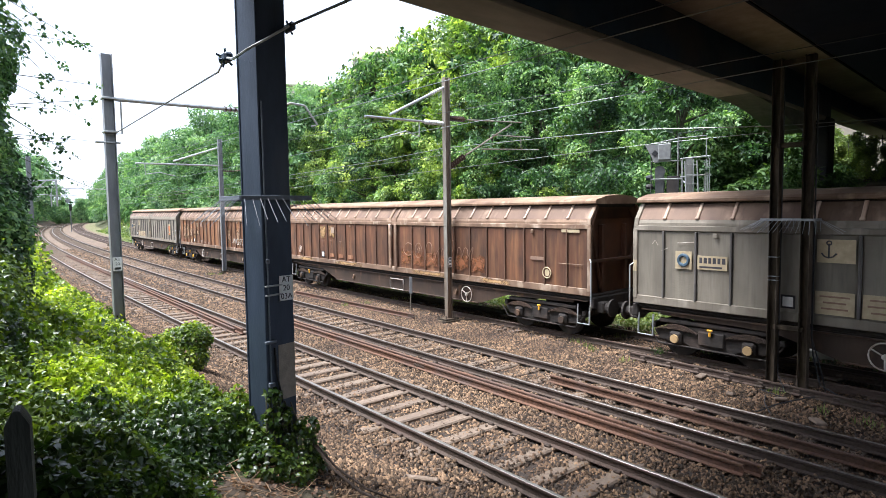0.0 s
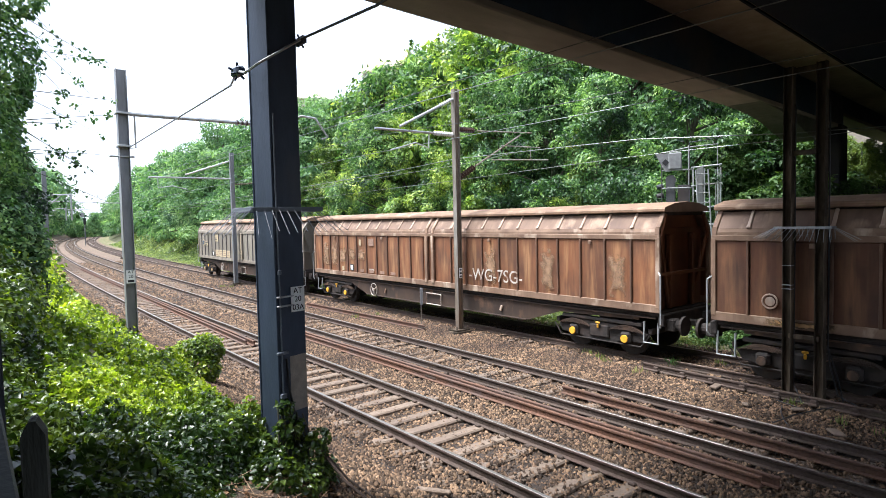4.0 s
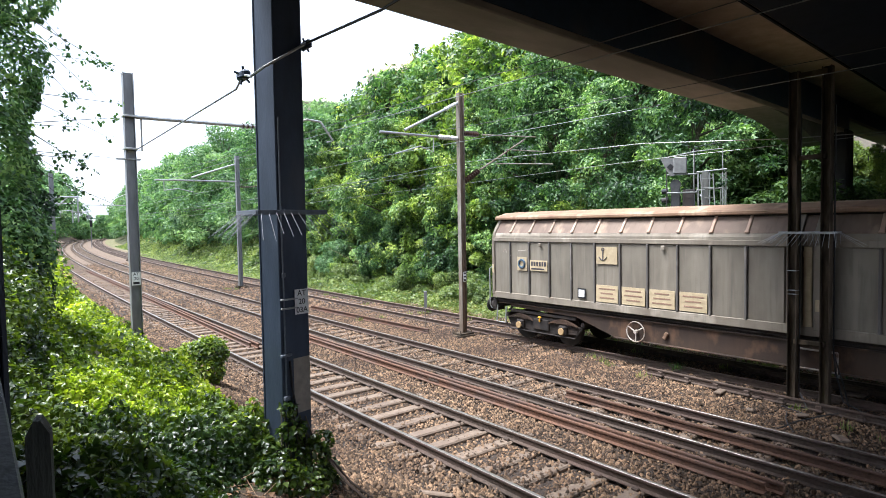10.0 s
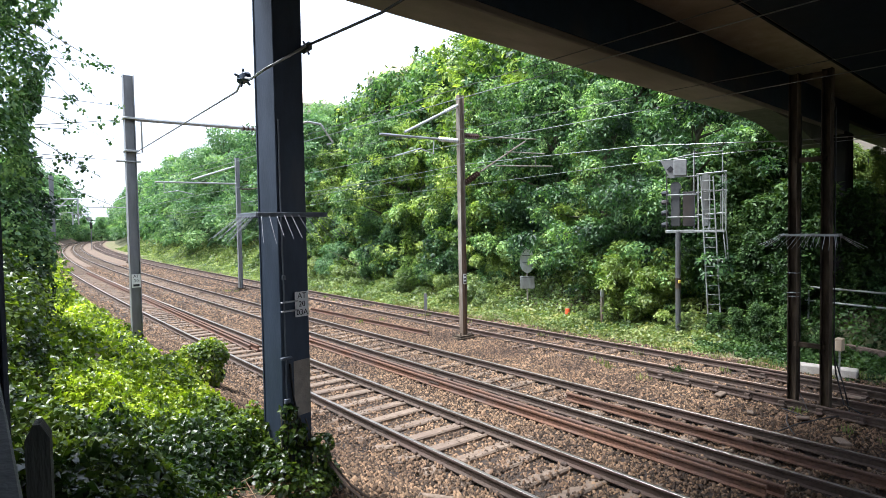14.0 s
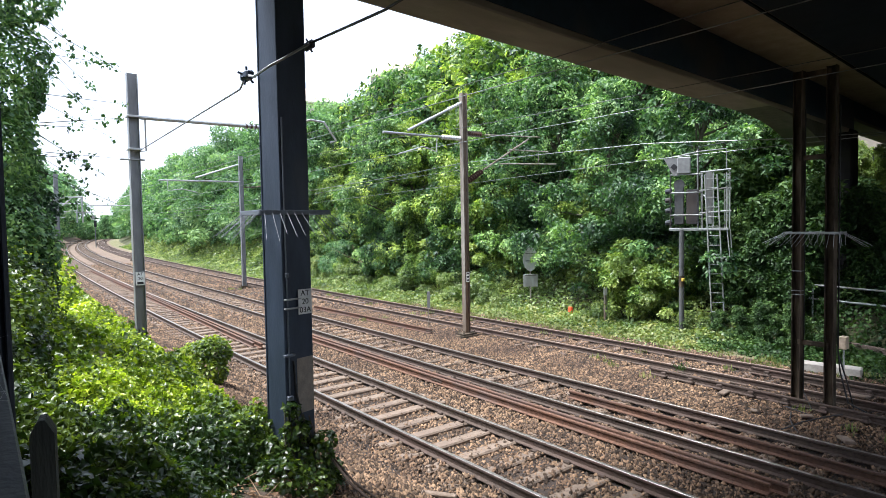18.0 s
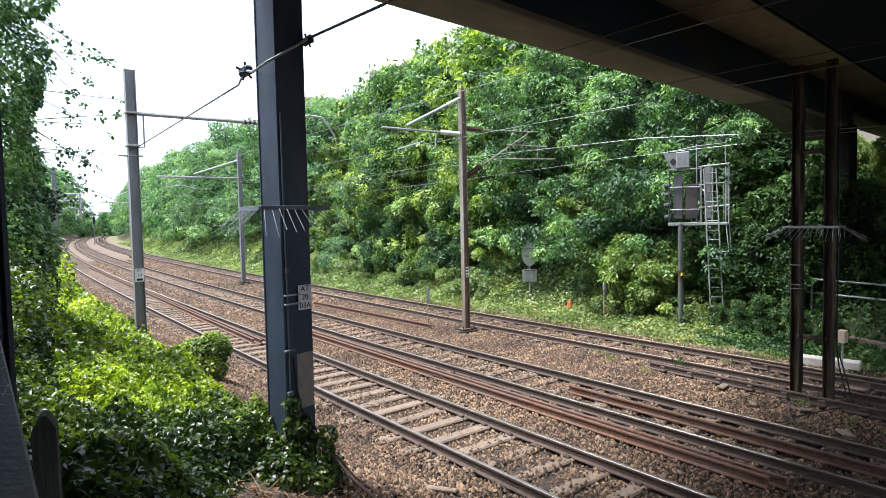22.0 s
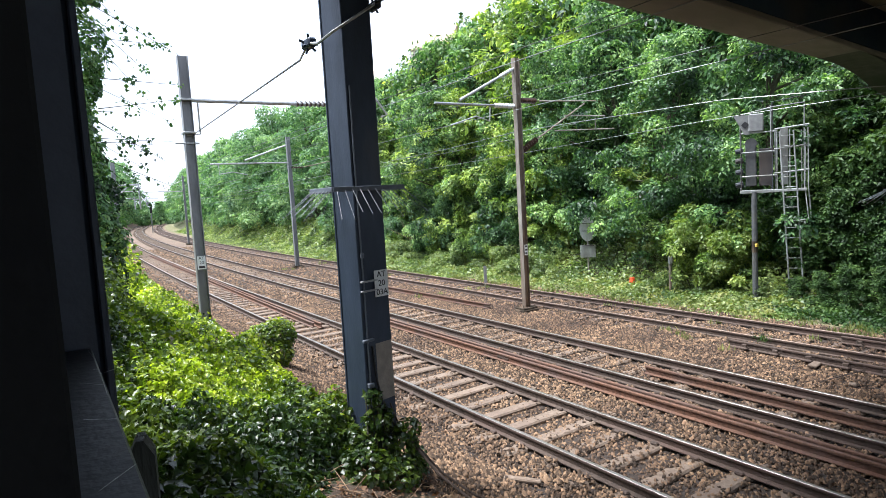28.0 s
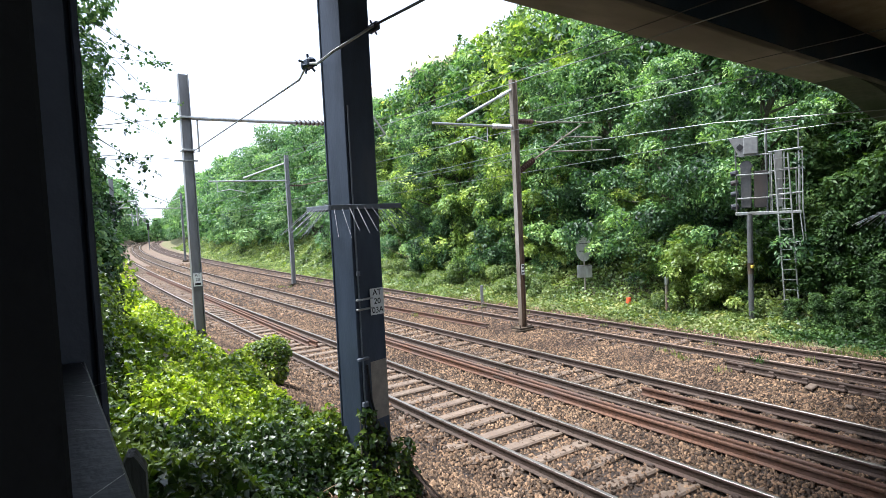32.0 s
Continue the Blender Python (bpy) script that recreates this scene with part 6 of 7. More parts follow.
# ---- goods wagons ----
def streaked(name, base, dark, rub, cut=0.56, rough=0.75, panel=0.0):
    """Weathered paint with rust runs down the sheet and rubbed patches."""
    m, n, l, b = nodes_of(name)
    tc = n.new("ShaderNodeTexCoord")
    info = n.new("ShaderNodeObjectInfo")
    off = n.new("ShaderNodeVectorMath")
    off.operation = "MULTIPLY_ADD"
    off.inputs[1].default_value = (13.0, 29.0, 7.0)
    l.new(info.outputs["Random"], off.inputs[0])
    l.new(tc.outputs["Object"], off.inputs[2])

    def noise_of(scale, stretch, detail):
        mp = n.new("ShaderNodeMapping")
        mp.inputs["Scale"].default_value = stretch
        l.new(off.outputs[0], mp.inputs[0])
        k = n.new("ShaderNodeTexNoise")
        k.inputs["Scale"].default_value, k.inputs["Detail"].default_value = scale, detail
        l.new(mp.outputs[0], k.inputs["Vector"])
        return k.outputs["Fac"]

    def ramp(src, a, c):
        r = n.new("ShaderNodeMapRange")
        r.inputs["From Min"].default_value, r.inputs["From Max"].default_value = a, c
        l.new(src, r.inputs[0])
        return r.outputs[0]

    def blend(f, a, c):
        k = n.new("ShaderNodeMix")
        k.data_type = "RGBA"
        l.new(f, k.inputs[0])
        for i, v in ((6, a), (7, c)):
            if isinstance(v, tuple):
                k.inputs[i].default_value = rgb(v)
            else:
                l.new(v, k.inputs[i])
        return k.outputs[2]
    c = blend(ramp(noise_of(1.3, (1, 1.2, 0.8), 6), 0.34, 0.68), base, dark)
    if panel:
        # the middle of each sheet is rubbed pale, its edges stay dark
        sx = n.new("ShaderNodeSeparateXYZ")
        l.new(tc.outputs["Object"], sx.inputs[0])
        ab = n.new("ShaderNodeMath")
        ab.operation = "ABSOLUTE"
        l.new(sx.outputs["Y"], ab.inputs[0])
        wob = n.new("ShaderNodeMath")
        wob.operation = "MULTIPLY_ADD"
        l.new(noise_of(4.5, (1, 1.6, 0.5), 6), wob.inputs[0])
        wob.inputs[1].default_value = 0.30
        l.new(ab.outputs[0], wob.inputs[2])
        mid = ramp(wob.outputs[0], 0.47, 0.20)
        low = ramp(sx.outputs["Z"], 0.95, 0.55)
        k1 = n.new("ShaderNodeMath")
        k1.operation = "MULTIPLY"
        l.new(mid, k1.inputs[0])
        l.new(ramp(noise_of(2.4, (1, 2.6, 0.30), 7), 0.40, 0.70), k1.inputs[1])
        k2 = n.new("ShaderNodeMath")
        k2.operation = "MULTIPLY"
        l.new(k1.outputs[0], k2.inputs[0])
        l.new(low, k2.inputs[1])
        k3 = n.new("ShaderNodeMath")
        k3.operation = "MULTIPLY"
        l.new(k2.outputs[0], k3.inputs[0])
        k3.inputs[1].default_value = panel
        c = blend(k3.outputs[0], c, rub)
    else:
        c = blend(ramp(noise_of(1.6, (1, 1.3, 0.9), 5), cut, cut + 0.14), c, rub)
    run = n.new("ShaderNodeMath")
    run.operation = "MULTIPLY"
    run.inputs[1].default_value = 0.45
    l.new(ramp(noise_of(5.0, (1, 2.5, 0.22), 5), 0.52, 0.74), run.inputs[0])
    c = blend(run.outputs[0], c, tuple(v * 0.5 for v in base))
    hs = n.new("ShaderNodeHueSaturation")
    mr = n.new("ShaderNodeMapRange")
    mr.inputs["To Min"].default_value, mr.inputs["To Max"].default_value = 0.82, 1.18
    l.new(info.outputs["Random"], mr.inputs[0])
    l.new(mr.outputs[0], hs.inputs["Value"])
    l.new(c, hs.inputs["Color"])
    l.new(hs.outputs[0], b.inputs["Base Color"])
    b.inputs["Roughness"].default_value = rough
    bp = n.new("ShaderNodeBump")
    bp.inputs["Strength"].default_value, bp.inputs["Distance"].default_value = 0.25, 0.01
    l.new(noise_of(25, (1, 1, 1), 4), bp.inputs["Height"])
    l.new(bp.outputs[0], b.inputs["Normal"])
    return m


GREY_PAINT = streaked("dirty_grey_paint", (0.193, 0.170, 0.133), (0.140, 0.120, 0.092), (0.250, 0.220, 0.172), panel=0.6)
GREY_TRIM = streaked("dirty_grey_trim", (0.212, 0.184, 0.143), (0.148, 0.122, 0.092), (0.285, 0.250, 0.200))
BROWN_PAINT = streaked("rust_brown_paint", (0.115, 0.043, 0.018), (0.052, 0.023, 0.012), (0.29, 0.14, 0.058), panel=0.55)
BROWN_LIGHT = streaked("rubbed_rust_brown_paint", (0.175, 0.064, 0.022), (0.085, 0.034, 0.016), (0.38, 0.20, 0.085), panel=0.75)
BROWN_TRIM = streaked("rust_brown_trim", (0.245, 0.155, 0.098), (0.125, 0.072, 0.044), (0.42, 0.32, 0.235))
ROOF_RUST = streaked("rusted_roof", (0.170, 0.105, 0.068), (0.100, 0.060, 0.041), (0.27, 0.18, 0.122))
ROOF_GREY = streaked("dull_grey_roof", (0.15, 0.108, 0.080), (0.095, 0.062, 0.045), (0.23, 0.165, 0.115))
CAP_RUST = streaked("rusty_roof_cap", (0.24, 0.150, 0.090), (0.14, 0.080, 0.048), (0.36, 0.25, 0.165))
RIB_TAN = streaked("pale_roof_rib", (0.42, 0.31, 0.23), (0.34, 0.22, 0.16), (0.55, 0.44, 0.35))
SOLE = streaked("grimy_underframe", (0.058, 0.033, 0.020), (0.030, 0.019, 0.013), (0.125, 0.068, 0.038))
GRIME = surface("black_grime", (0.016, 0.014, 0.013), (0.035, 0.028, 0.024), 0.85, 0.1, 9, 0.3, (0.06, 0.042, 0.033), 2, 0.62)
CREAM = surface("dirty_cream_plate", (0.36, 0.285, 0.175), (0.48, 0.39, 0.25), 0.6, 0, 9, 0.1, (0.38, 0.30, 0.19), 3, 0.6)
YELLOW = surface("yellow_paint", (0.60, 0.30, 0.02), (0.75, 0.40, 0.03), 0.55, 0, 9, 0.1)
LOGO_BLUE = plain("logo_blue", (0.05, 0.085, 0.12), 0.6)
LOGO_ORANGE = plain("logo_orange", (0.46, 0.14, 0.045), 0.6)
DARK_INK = plain("dark_ink", (0.05, 0.045, 0.05), 0.6)
CHALK = surface("chalky_white_paint", (0.38, 0.34, 0.29), (0.56, 0.51, 0.45), 0.8, 0, 12, 0.1, (0.22, 0.14, 0.10), 5, 0.56)
SCRAWL = surface("faded_orange_scrawl", (0.19, 0.115, 0.08), (0.27, 0.175, 0.125), 0.8, 0, 12, 0.1)

HALF, NPAN = 9.27, 11
PITCH = (HALF - 0.42) / NPAN
PANEL_ME, RIB_ME, ROOFRIB_ME = {}, {}, {}


def shared(store, key, make):
    if key not in store:
        store[key] = make()
    return store[key]


def axle(bogie, y):
    """One wheelset on its bogie."""
    g = G()
    for s in (-1, 1):
        g.rod((s * 0.68, 0, 0), (s * 0.82, 0, 0), 0.46, 26)
        g.rod((s * 0.80, 0, 0), (s * 0.86, 0, 0), 0.32, 20, 0.26)
        for k in range(6):
            a = k * math.pi / 3
            g.rod((s * 0.84, 0.22 * math.cos(a), 0.22 * math.sin(a)), (s * 0.875, 0.22 * math.cos(a), 0.22 * math.sin(a)), 0.03, 6)
    g.rod((-0.82, 0, 0), (0.82, 0, 0), 0.085, 12)
    return part("wheelset", g, GRIME, bogie, "dark steel wheels on an axle", at=pose(0, y, 0.46))


def bogie_at(wagon, y, boss, hook):
    """A two-axle bogie: side frames, springs, axle boxes and wheels."""
    g = G()
    for s in (-1, 1):
        x = s * 1.02
        g.prism([(-1.45, 0.62), (-1.3, 0.40), (-0.62, 0.36), (-0.45, 0.28), (0.45, 0.28), (0.62, 0.36), (1.3, 0.40), (1.45, 0.62), (0.55, 0.78), (-0.55, 0.78)], 0, x - 0.03, x + 0.03)
        g.box((x, 0, 0.55), (0.20, 0.62, 0.34), 0.03)
        g.box((x, 0, 0.86), (0.14, 2.6, 0.10), 0.02)
    g.box((0, 0, 0.70), (2.0, 0.45, 0.22), 0.03)
    for e in (-1.5, 1.5):
        g.box((0, e, 0.70), (2.05, 0.12, 0.14), 0.02)
    b = part("bogie", g, GRIME, wagon, "grimy four-wheel bogie frame", at=pose(0, y, 0.16))
    wheels = [axle(b, -0.85), axle(b, 0.85)]
    for s in (-1, 1):
        for e in (-0.85, 0.85):
            part("axle_box", G().box((s * 1.06, e, 0.48), (0.22, 0.30, 0.30), 0.05), GRIME, b)
            part("axle_cap", G().rod((s * 1.10, e, 0.46), (s * 1.21, e, 0.46), 0.115, 14, 0.10), boss, b, "round axle end cover")
            sp_ = G()
            for i in range(4):
                w = 0.52 - i * 0.10
                q = [(s * 1.08, e + w * k / 4, 0.78 - i * 0.032 - 0.16 * (abs(k) / 4 * w / 0.52) ** 2) for k in range(-4, 5)]
                sp_.sweep([(-0.05, 0), (0.05, 0), (0.05, 0.022), (-0.05, 0.022)], [(p, (1, 0, 0), (0, 0, 1)) for p in q])
            part("leaf_spring", sp_, SOLE, b, "curved leaf spring")
    part("spring_hook", G().box((-1.16, 0, 0.78), (0.06, 0.13, 0.05), 0.015).box((-1.16, 0, 0.69), (0.05, 0.06, 0.12), 0.02), hook, b, "painted lifting hook")
    part("brake_hanger", G().pipe([(-1.1, -1.55, 0.62), (-1.12, -1.3, 0.30), (-1.12, 1.3, 0.30), (-1.1, 1.55, 0.62)], 0.02), GRIME, b)
    return wheels


def decal(wagon, name, y, z, w, h, material, label, x=-1.268, t=0.004):
    return part(name, G().box((x, y, z), (t, w, h), 0.001), material, wagon, label)


def wagon(label, panel_m, trim_m, roof_m, post_m, boss, hook, tint, wheel_y=4.02):
    w = thing("goods_wagon", label, "goods wagon", "wagons of the train")
    part("body", G().prism([(-1.20, 1.42), (1.20, 1.42), (1.20, 3.34), (1.15, 3.47), (0.90, 3.82), (-0.90, 3.82), (-1.15, 3.47), (-1.20, 3.34)], 1, -HALF + 0.28, HALF - 0.28), panel_m, w, "closed van body")
    part("floor_frame", G().box((0, 0, 1.36), (2.3, 2 * HALF - 0.1, 0.14), 0.02), GRIME, w)
    for s in (-1, 1):
        x = s * 1.235
        part("sill", G().box((x, 0, 1.51), (0.07, 2 * HALF, 0.20), 0.012), trim_m, w, "scuffed lower rail")
        part("eave_rail", G().box((x, 0, 3.29), (0.075, 2 * HALF, 0.13), 0.015), trim_m, w, "upper rail")
        part("sole_bar", G().prism([(-8.6, 1.24), (-8.6, 1.16), (-6.0, 1.10), (-4.7, 0.70), (4.7, 0.70), (6.0, 1.10), (8.6, 1.16), (8.6, 1.24)], 0, s * 1.10 - 0.02, s * 1.10 + 0.02), SOLE, w, "deep fish-belly sole bar")
        part("sole_flange", G().box((s * 1.12, 0, 0.71), (0.12, 9.4, 0.03), 0.005).box((s * 1.13, 0, 1.25), (0.10, 18.2, 0.03), 0.005), SOLE, w)
        # Black band paints the shade below the sill; the rod is the brake pipe.
        part("side_channel", G().box((s * 1.10, 0, 1.335), (0.06, 18.2, 0.14), 0.01).rod((s * 1.16, -8.9, 1.33), (s * 1.16, 8.9, 1.33), 0.02, 6), GRIME, w, "black band for the recess shade, with the brake pipe")
        me = shared(PANEL_ME, (panel_m.name, "p"), lambda: G().box((0, 0, 0), (0.03, PITCH - 0.05, 1.62), 0.012).mesh("side_panel", panel_m))
        rm = shared(RIB_ME, (trim_m.name, panel_m.name), lambda: G().box((0, 0, 0), (0.065, 0.055, 1.62), 0.012).mesh("rib", streaked("rib_" + panel_m.name, tuple(0.6 * a for a in tint), tuple(0.4 * a for a in tint), tint)))
        rr = shared(ROOFRIB_ME, trim_m.name, lambda: G().box((0, 0, 0), (0.035, 0.075, 0.47), 0.012).box((0.004, 0, -0.20), (0.055, 0.095, 0.07), 0.015).mesh("roof_rib", RIB_TAN))
        part("roof_shoulder", G().prism([(s * 1.22, 3.35), (s * 1.25, 3.36), (s * 1.248, 3.42), (s * 1.217, 3.497), (s * 1.187, 3.478), (s * 1.215, 3.41)], 1, -HALF + 0.02, HALF - 0.02), trim_m, w, "rounded shoulder of the roof")
        part("roof_side", G().prism([(s * 1.215, 3.50), (s * 0.95, 3.87), (s * 0.92, 3.85), (s * 1.185, 3.48)], 1, -HALF + 0.02, HALF - 0.02), roof_m, w, "sloping roof side")
        for half in (-1, 1):
            for i in range(NPAN):
                y = half * (0.42 + (i + 0.5) * PITCH)
                part("side_panel", me, None, w, at=pose(x * 0.988, y, 2.41))
                if i < NPAN - 1:
                    part("rib", rm, None, w, at=pose(s * 1.252, y + half * PITCH / 2, 2.41))
                if i < NPAN - 1:
                    part("roof_rib", rr, None, w, at=pose(s * 1.095, y + half * PITCH / 2, 3.695, 0, -35.5, 0 if s > 0 else 180))
            part("corner_post", G().box((x, half * (HALF - 0.05), 2.40), (0.09, 0.12, 1.76), 0.015).box((s * 1.235, half * (HALF - 0.07), 3.43), (0.05, 0.12, 0.18), 0.012, Matrix.Rotation(radians(-s * 10), 3, "Y")).box((s * 1.085, half * (HALF - 0.07), 3.70), (0.05, 0.12, 0.46), 0.012, Matrix.Rotation(radians(-s * 35.5), 3, "Y")), trim_m, w)
            part("centre_post", G().box((s * 1.26, half * 0.19, 2.40), (0.09, 0.15, 1.72), 0.015).box((s * 1.235, half * 0.19, 3.43), (0.06, 0.15, 0.18), 0.012, Matrix.Rotation(radians(-s * 10), 3, "Y")).box((s * 1.085, half * 0.19, 3.70), (0.06, 0.15, 0.46), 0.012, Matrix.Rotation(radians(-s * 35.5), 3, "Y")), post_m, w, "centre door post")
    part("roof_cap", G().prism([(-1.05, 3.91), (-1.08, 3.93), (-1.08, 3.985), (-1.04, 4.03), (-0.6, 4.13), (0, 4.17), (0.6, 4.13), (1.04, 4.03), (1.08, 3.985), (1.08, 3.93), (1.05, 3.91)], 1, -HALF - 0.03, HALF + 0.03), CAP_RUST, w, "rusty overhanging roof cap")
    # A black strip paints the shadow line below the overhanging cap.
    part("roof_gutter", G().box((0, 0, 3.89), (1.86, 2 * HALF - 0.1, 0.14)), GRIME, w, "black strip for the shade under the roof cap")
    for e in (-1, 1):
        ye = e * (HALF - 0.26)
        part("end_wall", G().box((0, ye, 2.45), (2.36, 0.05, 2.1), 0.01), panel_m, w, "ribbed end wall")
        br = G()
        for s in (-1, 1):
            br.rod((s * 1.15, e * (HALF - 0.05), 3.32), (s * 0.55, e * (HALF - 0.18), 1.5), 0.05, 6)
            br.box((s * 0.55, e * (HALF - 0.16), 2.4), (0.12, 0.14, 1.9), 0.02)
            br.rod((s * 1.18, e * (HALF - 0.04), 3.32), (s * 0.92, e * (HALF - 0.04), 3.85), 0.05, 6)
        br.box((0, e * (HALF - 0.12), 2.35), (2.3, 0.12, 0.08), 0.01)
        part("end_brace", br, panel_m, w, "diagonal end braces")
        part("head_stock", G().box((0, e * (HALF - 0.02), 1.22), (2.4, 0.16, 0.30), 0.02), GRIME, w)
        for s in (-1, 1):
            bf = part("buffer", G().box((s * 0.87, e * (HALF + 0.12), 1.10), (0.34, 0.26, 0.30), 0.03).rod((s * 0.87, e * HALF, 1.10), (s * 0.87, e * (HALF + 0.40), 1.10), 0.13, 12), GRIME, w, "round sprung buffer")
            part("buffer_head", G().rod((s * 0.87, e * (HALF + 0.40), 1.10), (s * 0.87, e * (HALF + 0.46), 1.10), 0.24, 18), GRIME, bf)
            part("grab_rail", G().pipe([(s * 1.28, e * (HALF + 0.02), 1.05), (s * 1.33, e * (HALF + 0.06), 1.15), (s * 1.33, e * (HALF + 0.06), 2.35), (s * 1.27, e * (HALF - 0.02), 2.42)], 0.02), GALV, w, "pale grab rail")
            part("step_frame", G().pipe([(s * 1.15, e * (HALF - 0.5), 1.15), (s * 1.18, e * (HALF - 0.5), 0.62), (s * 1.18, e * (HALF - 0.1), 0.62), (s * 1.15, e * (HALF - 0.1), 1.15)], 0.025), GALV, w, "foot step")
        part("coupling", G().box((0, e * (HALF + 0.18), 1.06), (0.16, 0.40, 0.16), 0.03).pipe([(0, e * (HALF + 0.3), 1.0), (0, e * (HALF + 0.5), 0.8)], 0.04), GRIME, w, "screw coupling")
    hw = part("hand_wheel", G().ring((-1.20, wheel_y, 0.95), 0.26, 0.016).rod((-1.16, wheel_y, 0.95), (-1.24, wheel_y, 0.95), 0.05, 10), CHALK, w, "white brake hand wheel")
    for k in range(3):
        a = k * 2.094 + 0.5
        part("spoke", G().rod((-1.20, wheel_y, 0.95), (-1.20, wheel_y + 0.25 * math.cos(a), 0.95 + 0.25 * math.sin(a)), 0.016, 6), CHALK, hw)
    part("access_step", G().pipe([(-1.18, -0.52, 1.12), (-1.18, -0.52, 0.72), (-1.18, 0.36, 0.72), (-1.18, 0.36, 1.12), (-1.18, -0.52, 1.12)], 0.022), CHALK, w, "white framed access step")
    part("rope_hook", G().box((-1.16, 3.2, 0.95), (0.05, 0.10, 0.20), 0.02, Matrix.Rotation(radians(25), 3, "X")), BROWN_TRIM, w)
    part("rope_hook", G().box((-1.16, -3.6, 0.95), (0.05, 0.10, 0.20), 0.02, Matrix.Rotation(radians(25), 3, "X")), BROWN_TRIM, w)
    for s in (-1, 1):
        part("top_vent", G().box((-1.285, s * 3.2, 3.14), (0.04, 0.11, 0.11), 0.02), trim_m, w)
        part("top_vent", G().box((-1.285, s * 7.2, 3.14), (0.04, 0.11, 0.11), 0.02), trim_m, w)
    wheels = bogie_at(w, -7.35, boss, hook) + bogie_at(w, 7.35, boss, hook)
    return w, wheels


def py(i, half=1):
    """Centre of the i-th panel from the middle."""
    return half * (0.42 + (i + 0.5) * PITCH)


def framed_notice(w):
    decal(w, "notice_frame", 5.68, 1.82, 0.28, 0.28, BLACK, "dark notice frame", -1.268, 0.006)
    decal(w, "notice", 5.68, 1.82, 0.20, 0.20, WHITE, "small white notice", -1.274)


def quarry_marks(w, second):
    """Company plates in cream, blue and orange, drawn as plain shapes."""
    part("door_strip", G().box((-1.25, 0, 2.40), (0.03, 0.15, 1.70), 0.004).box((-1.262, 0, 1.66), (0.02, 0.17, 0.14), 0.01).box((-1.262, 0, 3.08), (0.02, 0.17, 0.14), 0.01), CREAM, w, "rust-streaked cream strip between the doors")
    decal(w, "emblem_plate", 7.95, 2.55, 0.40, 0.42, CREAM, "cream plate with a blue ring")
    part("emblem_ring", G().ring((-1.273, 7.95, 2.55), 0.12, 0.04), LOGO_BLUE, w, "blue ring emblem")
    decal(w, "name_plate", 7.27, 2.52, 0.68, 0.32, CREAM, "cream name plate")
    for k in range(6):
        decal(w, "name_bar", 7.53 - 0.104 * k, 2.57, 0.066 + 0.012 * (k % 2), 0.13, DARK_INK, "dark lettering block", -1.273)
    decal(w, "name_bar", 7.30, 2.42, 0.52, 0.04, DARK_INK, "small lettering bar", -1.273)
    decal(w, "cream_panel", py(5), 2.90, 0.66, 0.46, CREAM, "cream panel with an anchor mark")
    part("anchor_mark", G().pipe([(-1.273, py(5) + 0.12, 3.05), (-1.273, py(5) + 0.12, 2.78)], 0.015).ring((-1.273, py(5) + 0.12, 3.06), 0.04, 0.012).pipe([(-1.273, py(5) + 0.25, 2.86), (-1.273, py(5) + 0.19, 2.79), (-1.273, py(5) + 0.12, 2.77), (-1.273, py(5) + 0.05, 2.79), (-1.273, py(5) - 0.01, 2.86)], 0.015), DARK_INK, w, "dark anchor mark")
    for i in (5, 4, 3, 2):
        decal(w, "cream_panel", py(i), 1.87, 0.68, 0.46, CREAM, "dirty cream data panel")
        for k in range(3):
            decal(w, "data_bar", py(i), 2.00 - 0.12 * k, 0.40 + 0.06 * ((i + k) % 3), 0.035, SCRAWL, "stencilled lines", -1.273)
    framed_notice(w)
    decal(w, "end_label", 9.22, 2.35, 0.10, 0.28, CREAM, "small cream label", -1.285)
    decal(w, "end_label", 0.22, 2.05, 0.12, 0.24, CREAM, "small cream label", -1.31)
    decal(w, "end_label", -0.22, 2.05, 0.12, 0.24, CREAM, "small cream label", -1.31)
    if second:
        decal(w, "operator_plate", -7.10, 2.42, 0.66, 0.88, CREAM, "cream plate with an orange emblem")
        em = [(-7.10 + 0.26 * math.cos(a) * (1 + 0.15 * math.sin(2 * a)), 2.55 + 0.22 * math.sin(a)) for a in [2 * math.pi * i / 20 for i in range(20)]]
        part("operator_emblem", G().prism(em, 0, -1.276, -1.270).prism([(-7.24, 2.42), (-7.0, 2.40), (-7.05, 2.24), (-7.2, 2.24)], 0, -1.276, -1.270), LOGO_ORANGE, w, "orange rounded emblem")
        decal(w, "operator_bar", -7.10, 2.07, 0.52, 0.11, LOGO_ORANGE, "orange lettering bar", -1.273)
        decal(w, "white_strip", -4.7, 1.66, 0.60, 0.075, CREAM, "pale strip label")
        decal(w, "strip_centre", -4.7, 1.66, 0.54, 0.035, SCRAWL, "dull centre of the strip", -1.273)
        decal(w, "corner_notice", -9.05, 1.95, 0.16, 0.26, CREAM, "small cream warning plate", -1.31)
        part("chalk_line", G().pipe([(-1.272, -8.9, 2.28), (-1.272, -8.0, 2.30)], 0.012), CHALK, w, "chalk line")
    part("chalk_marks", G().pipe([(-1.272, 8.75, 2.9), (-1.272, 8.68, 3.0), (-1.272, 8.6, 2.88)], 0.006).pipe([(-1.272, 8.5, 2.75), (-1.272, 8.35, 2.82)], 0.006).pipe([(-1.272, 8.1, 2.95), (-1.272, 7.7, 2.98)], 0.006), CHALK, w, "chalk scribbles")


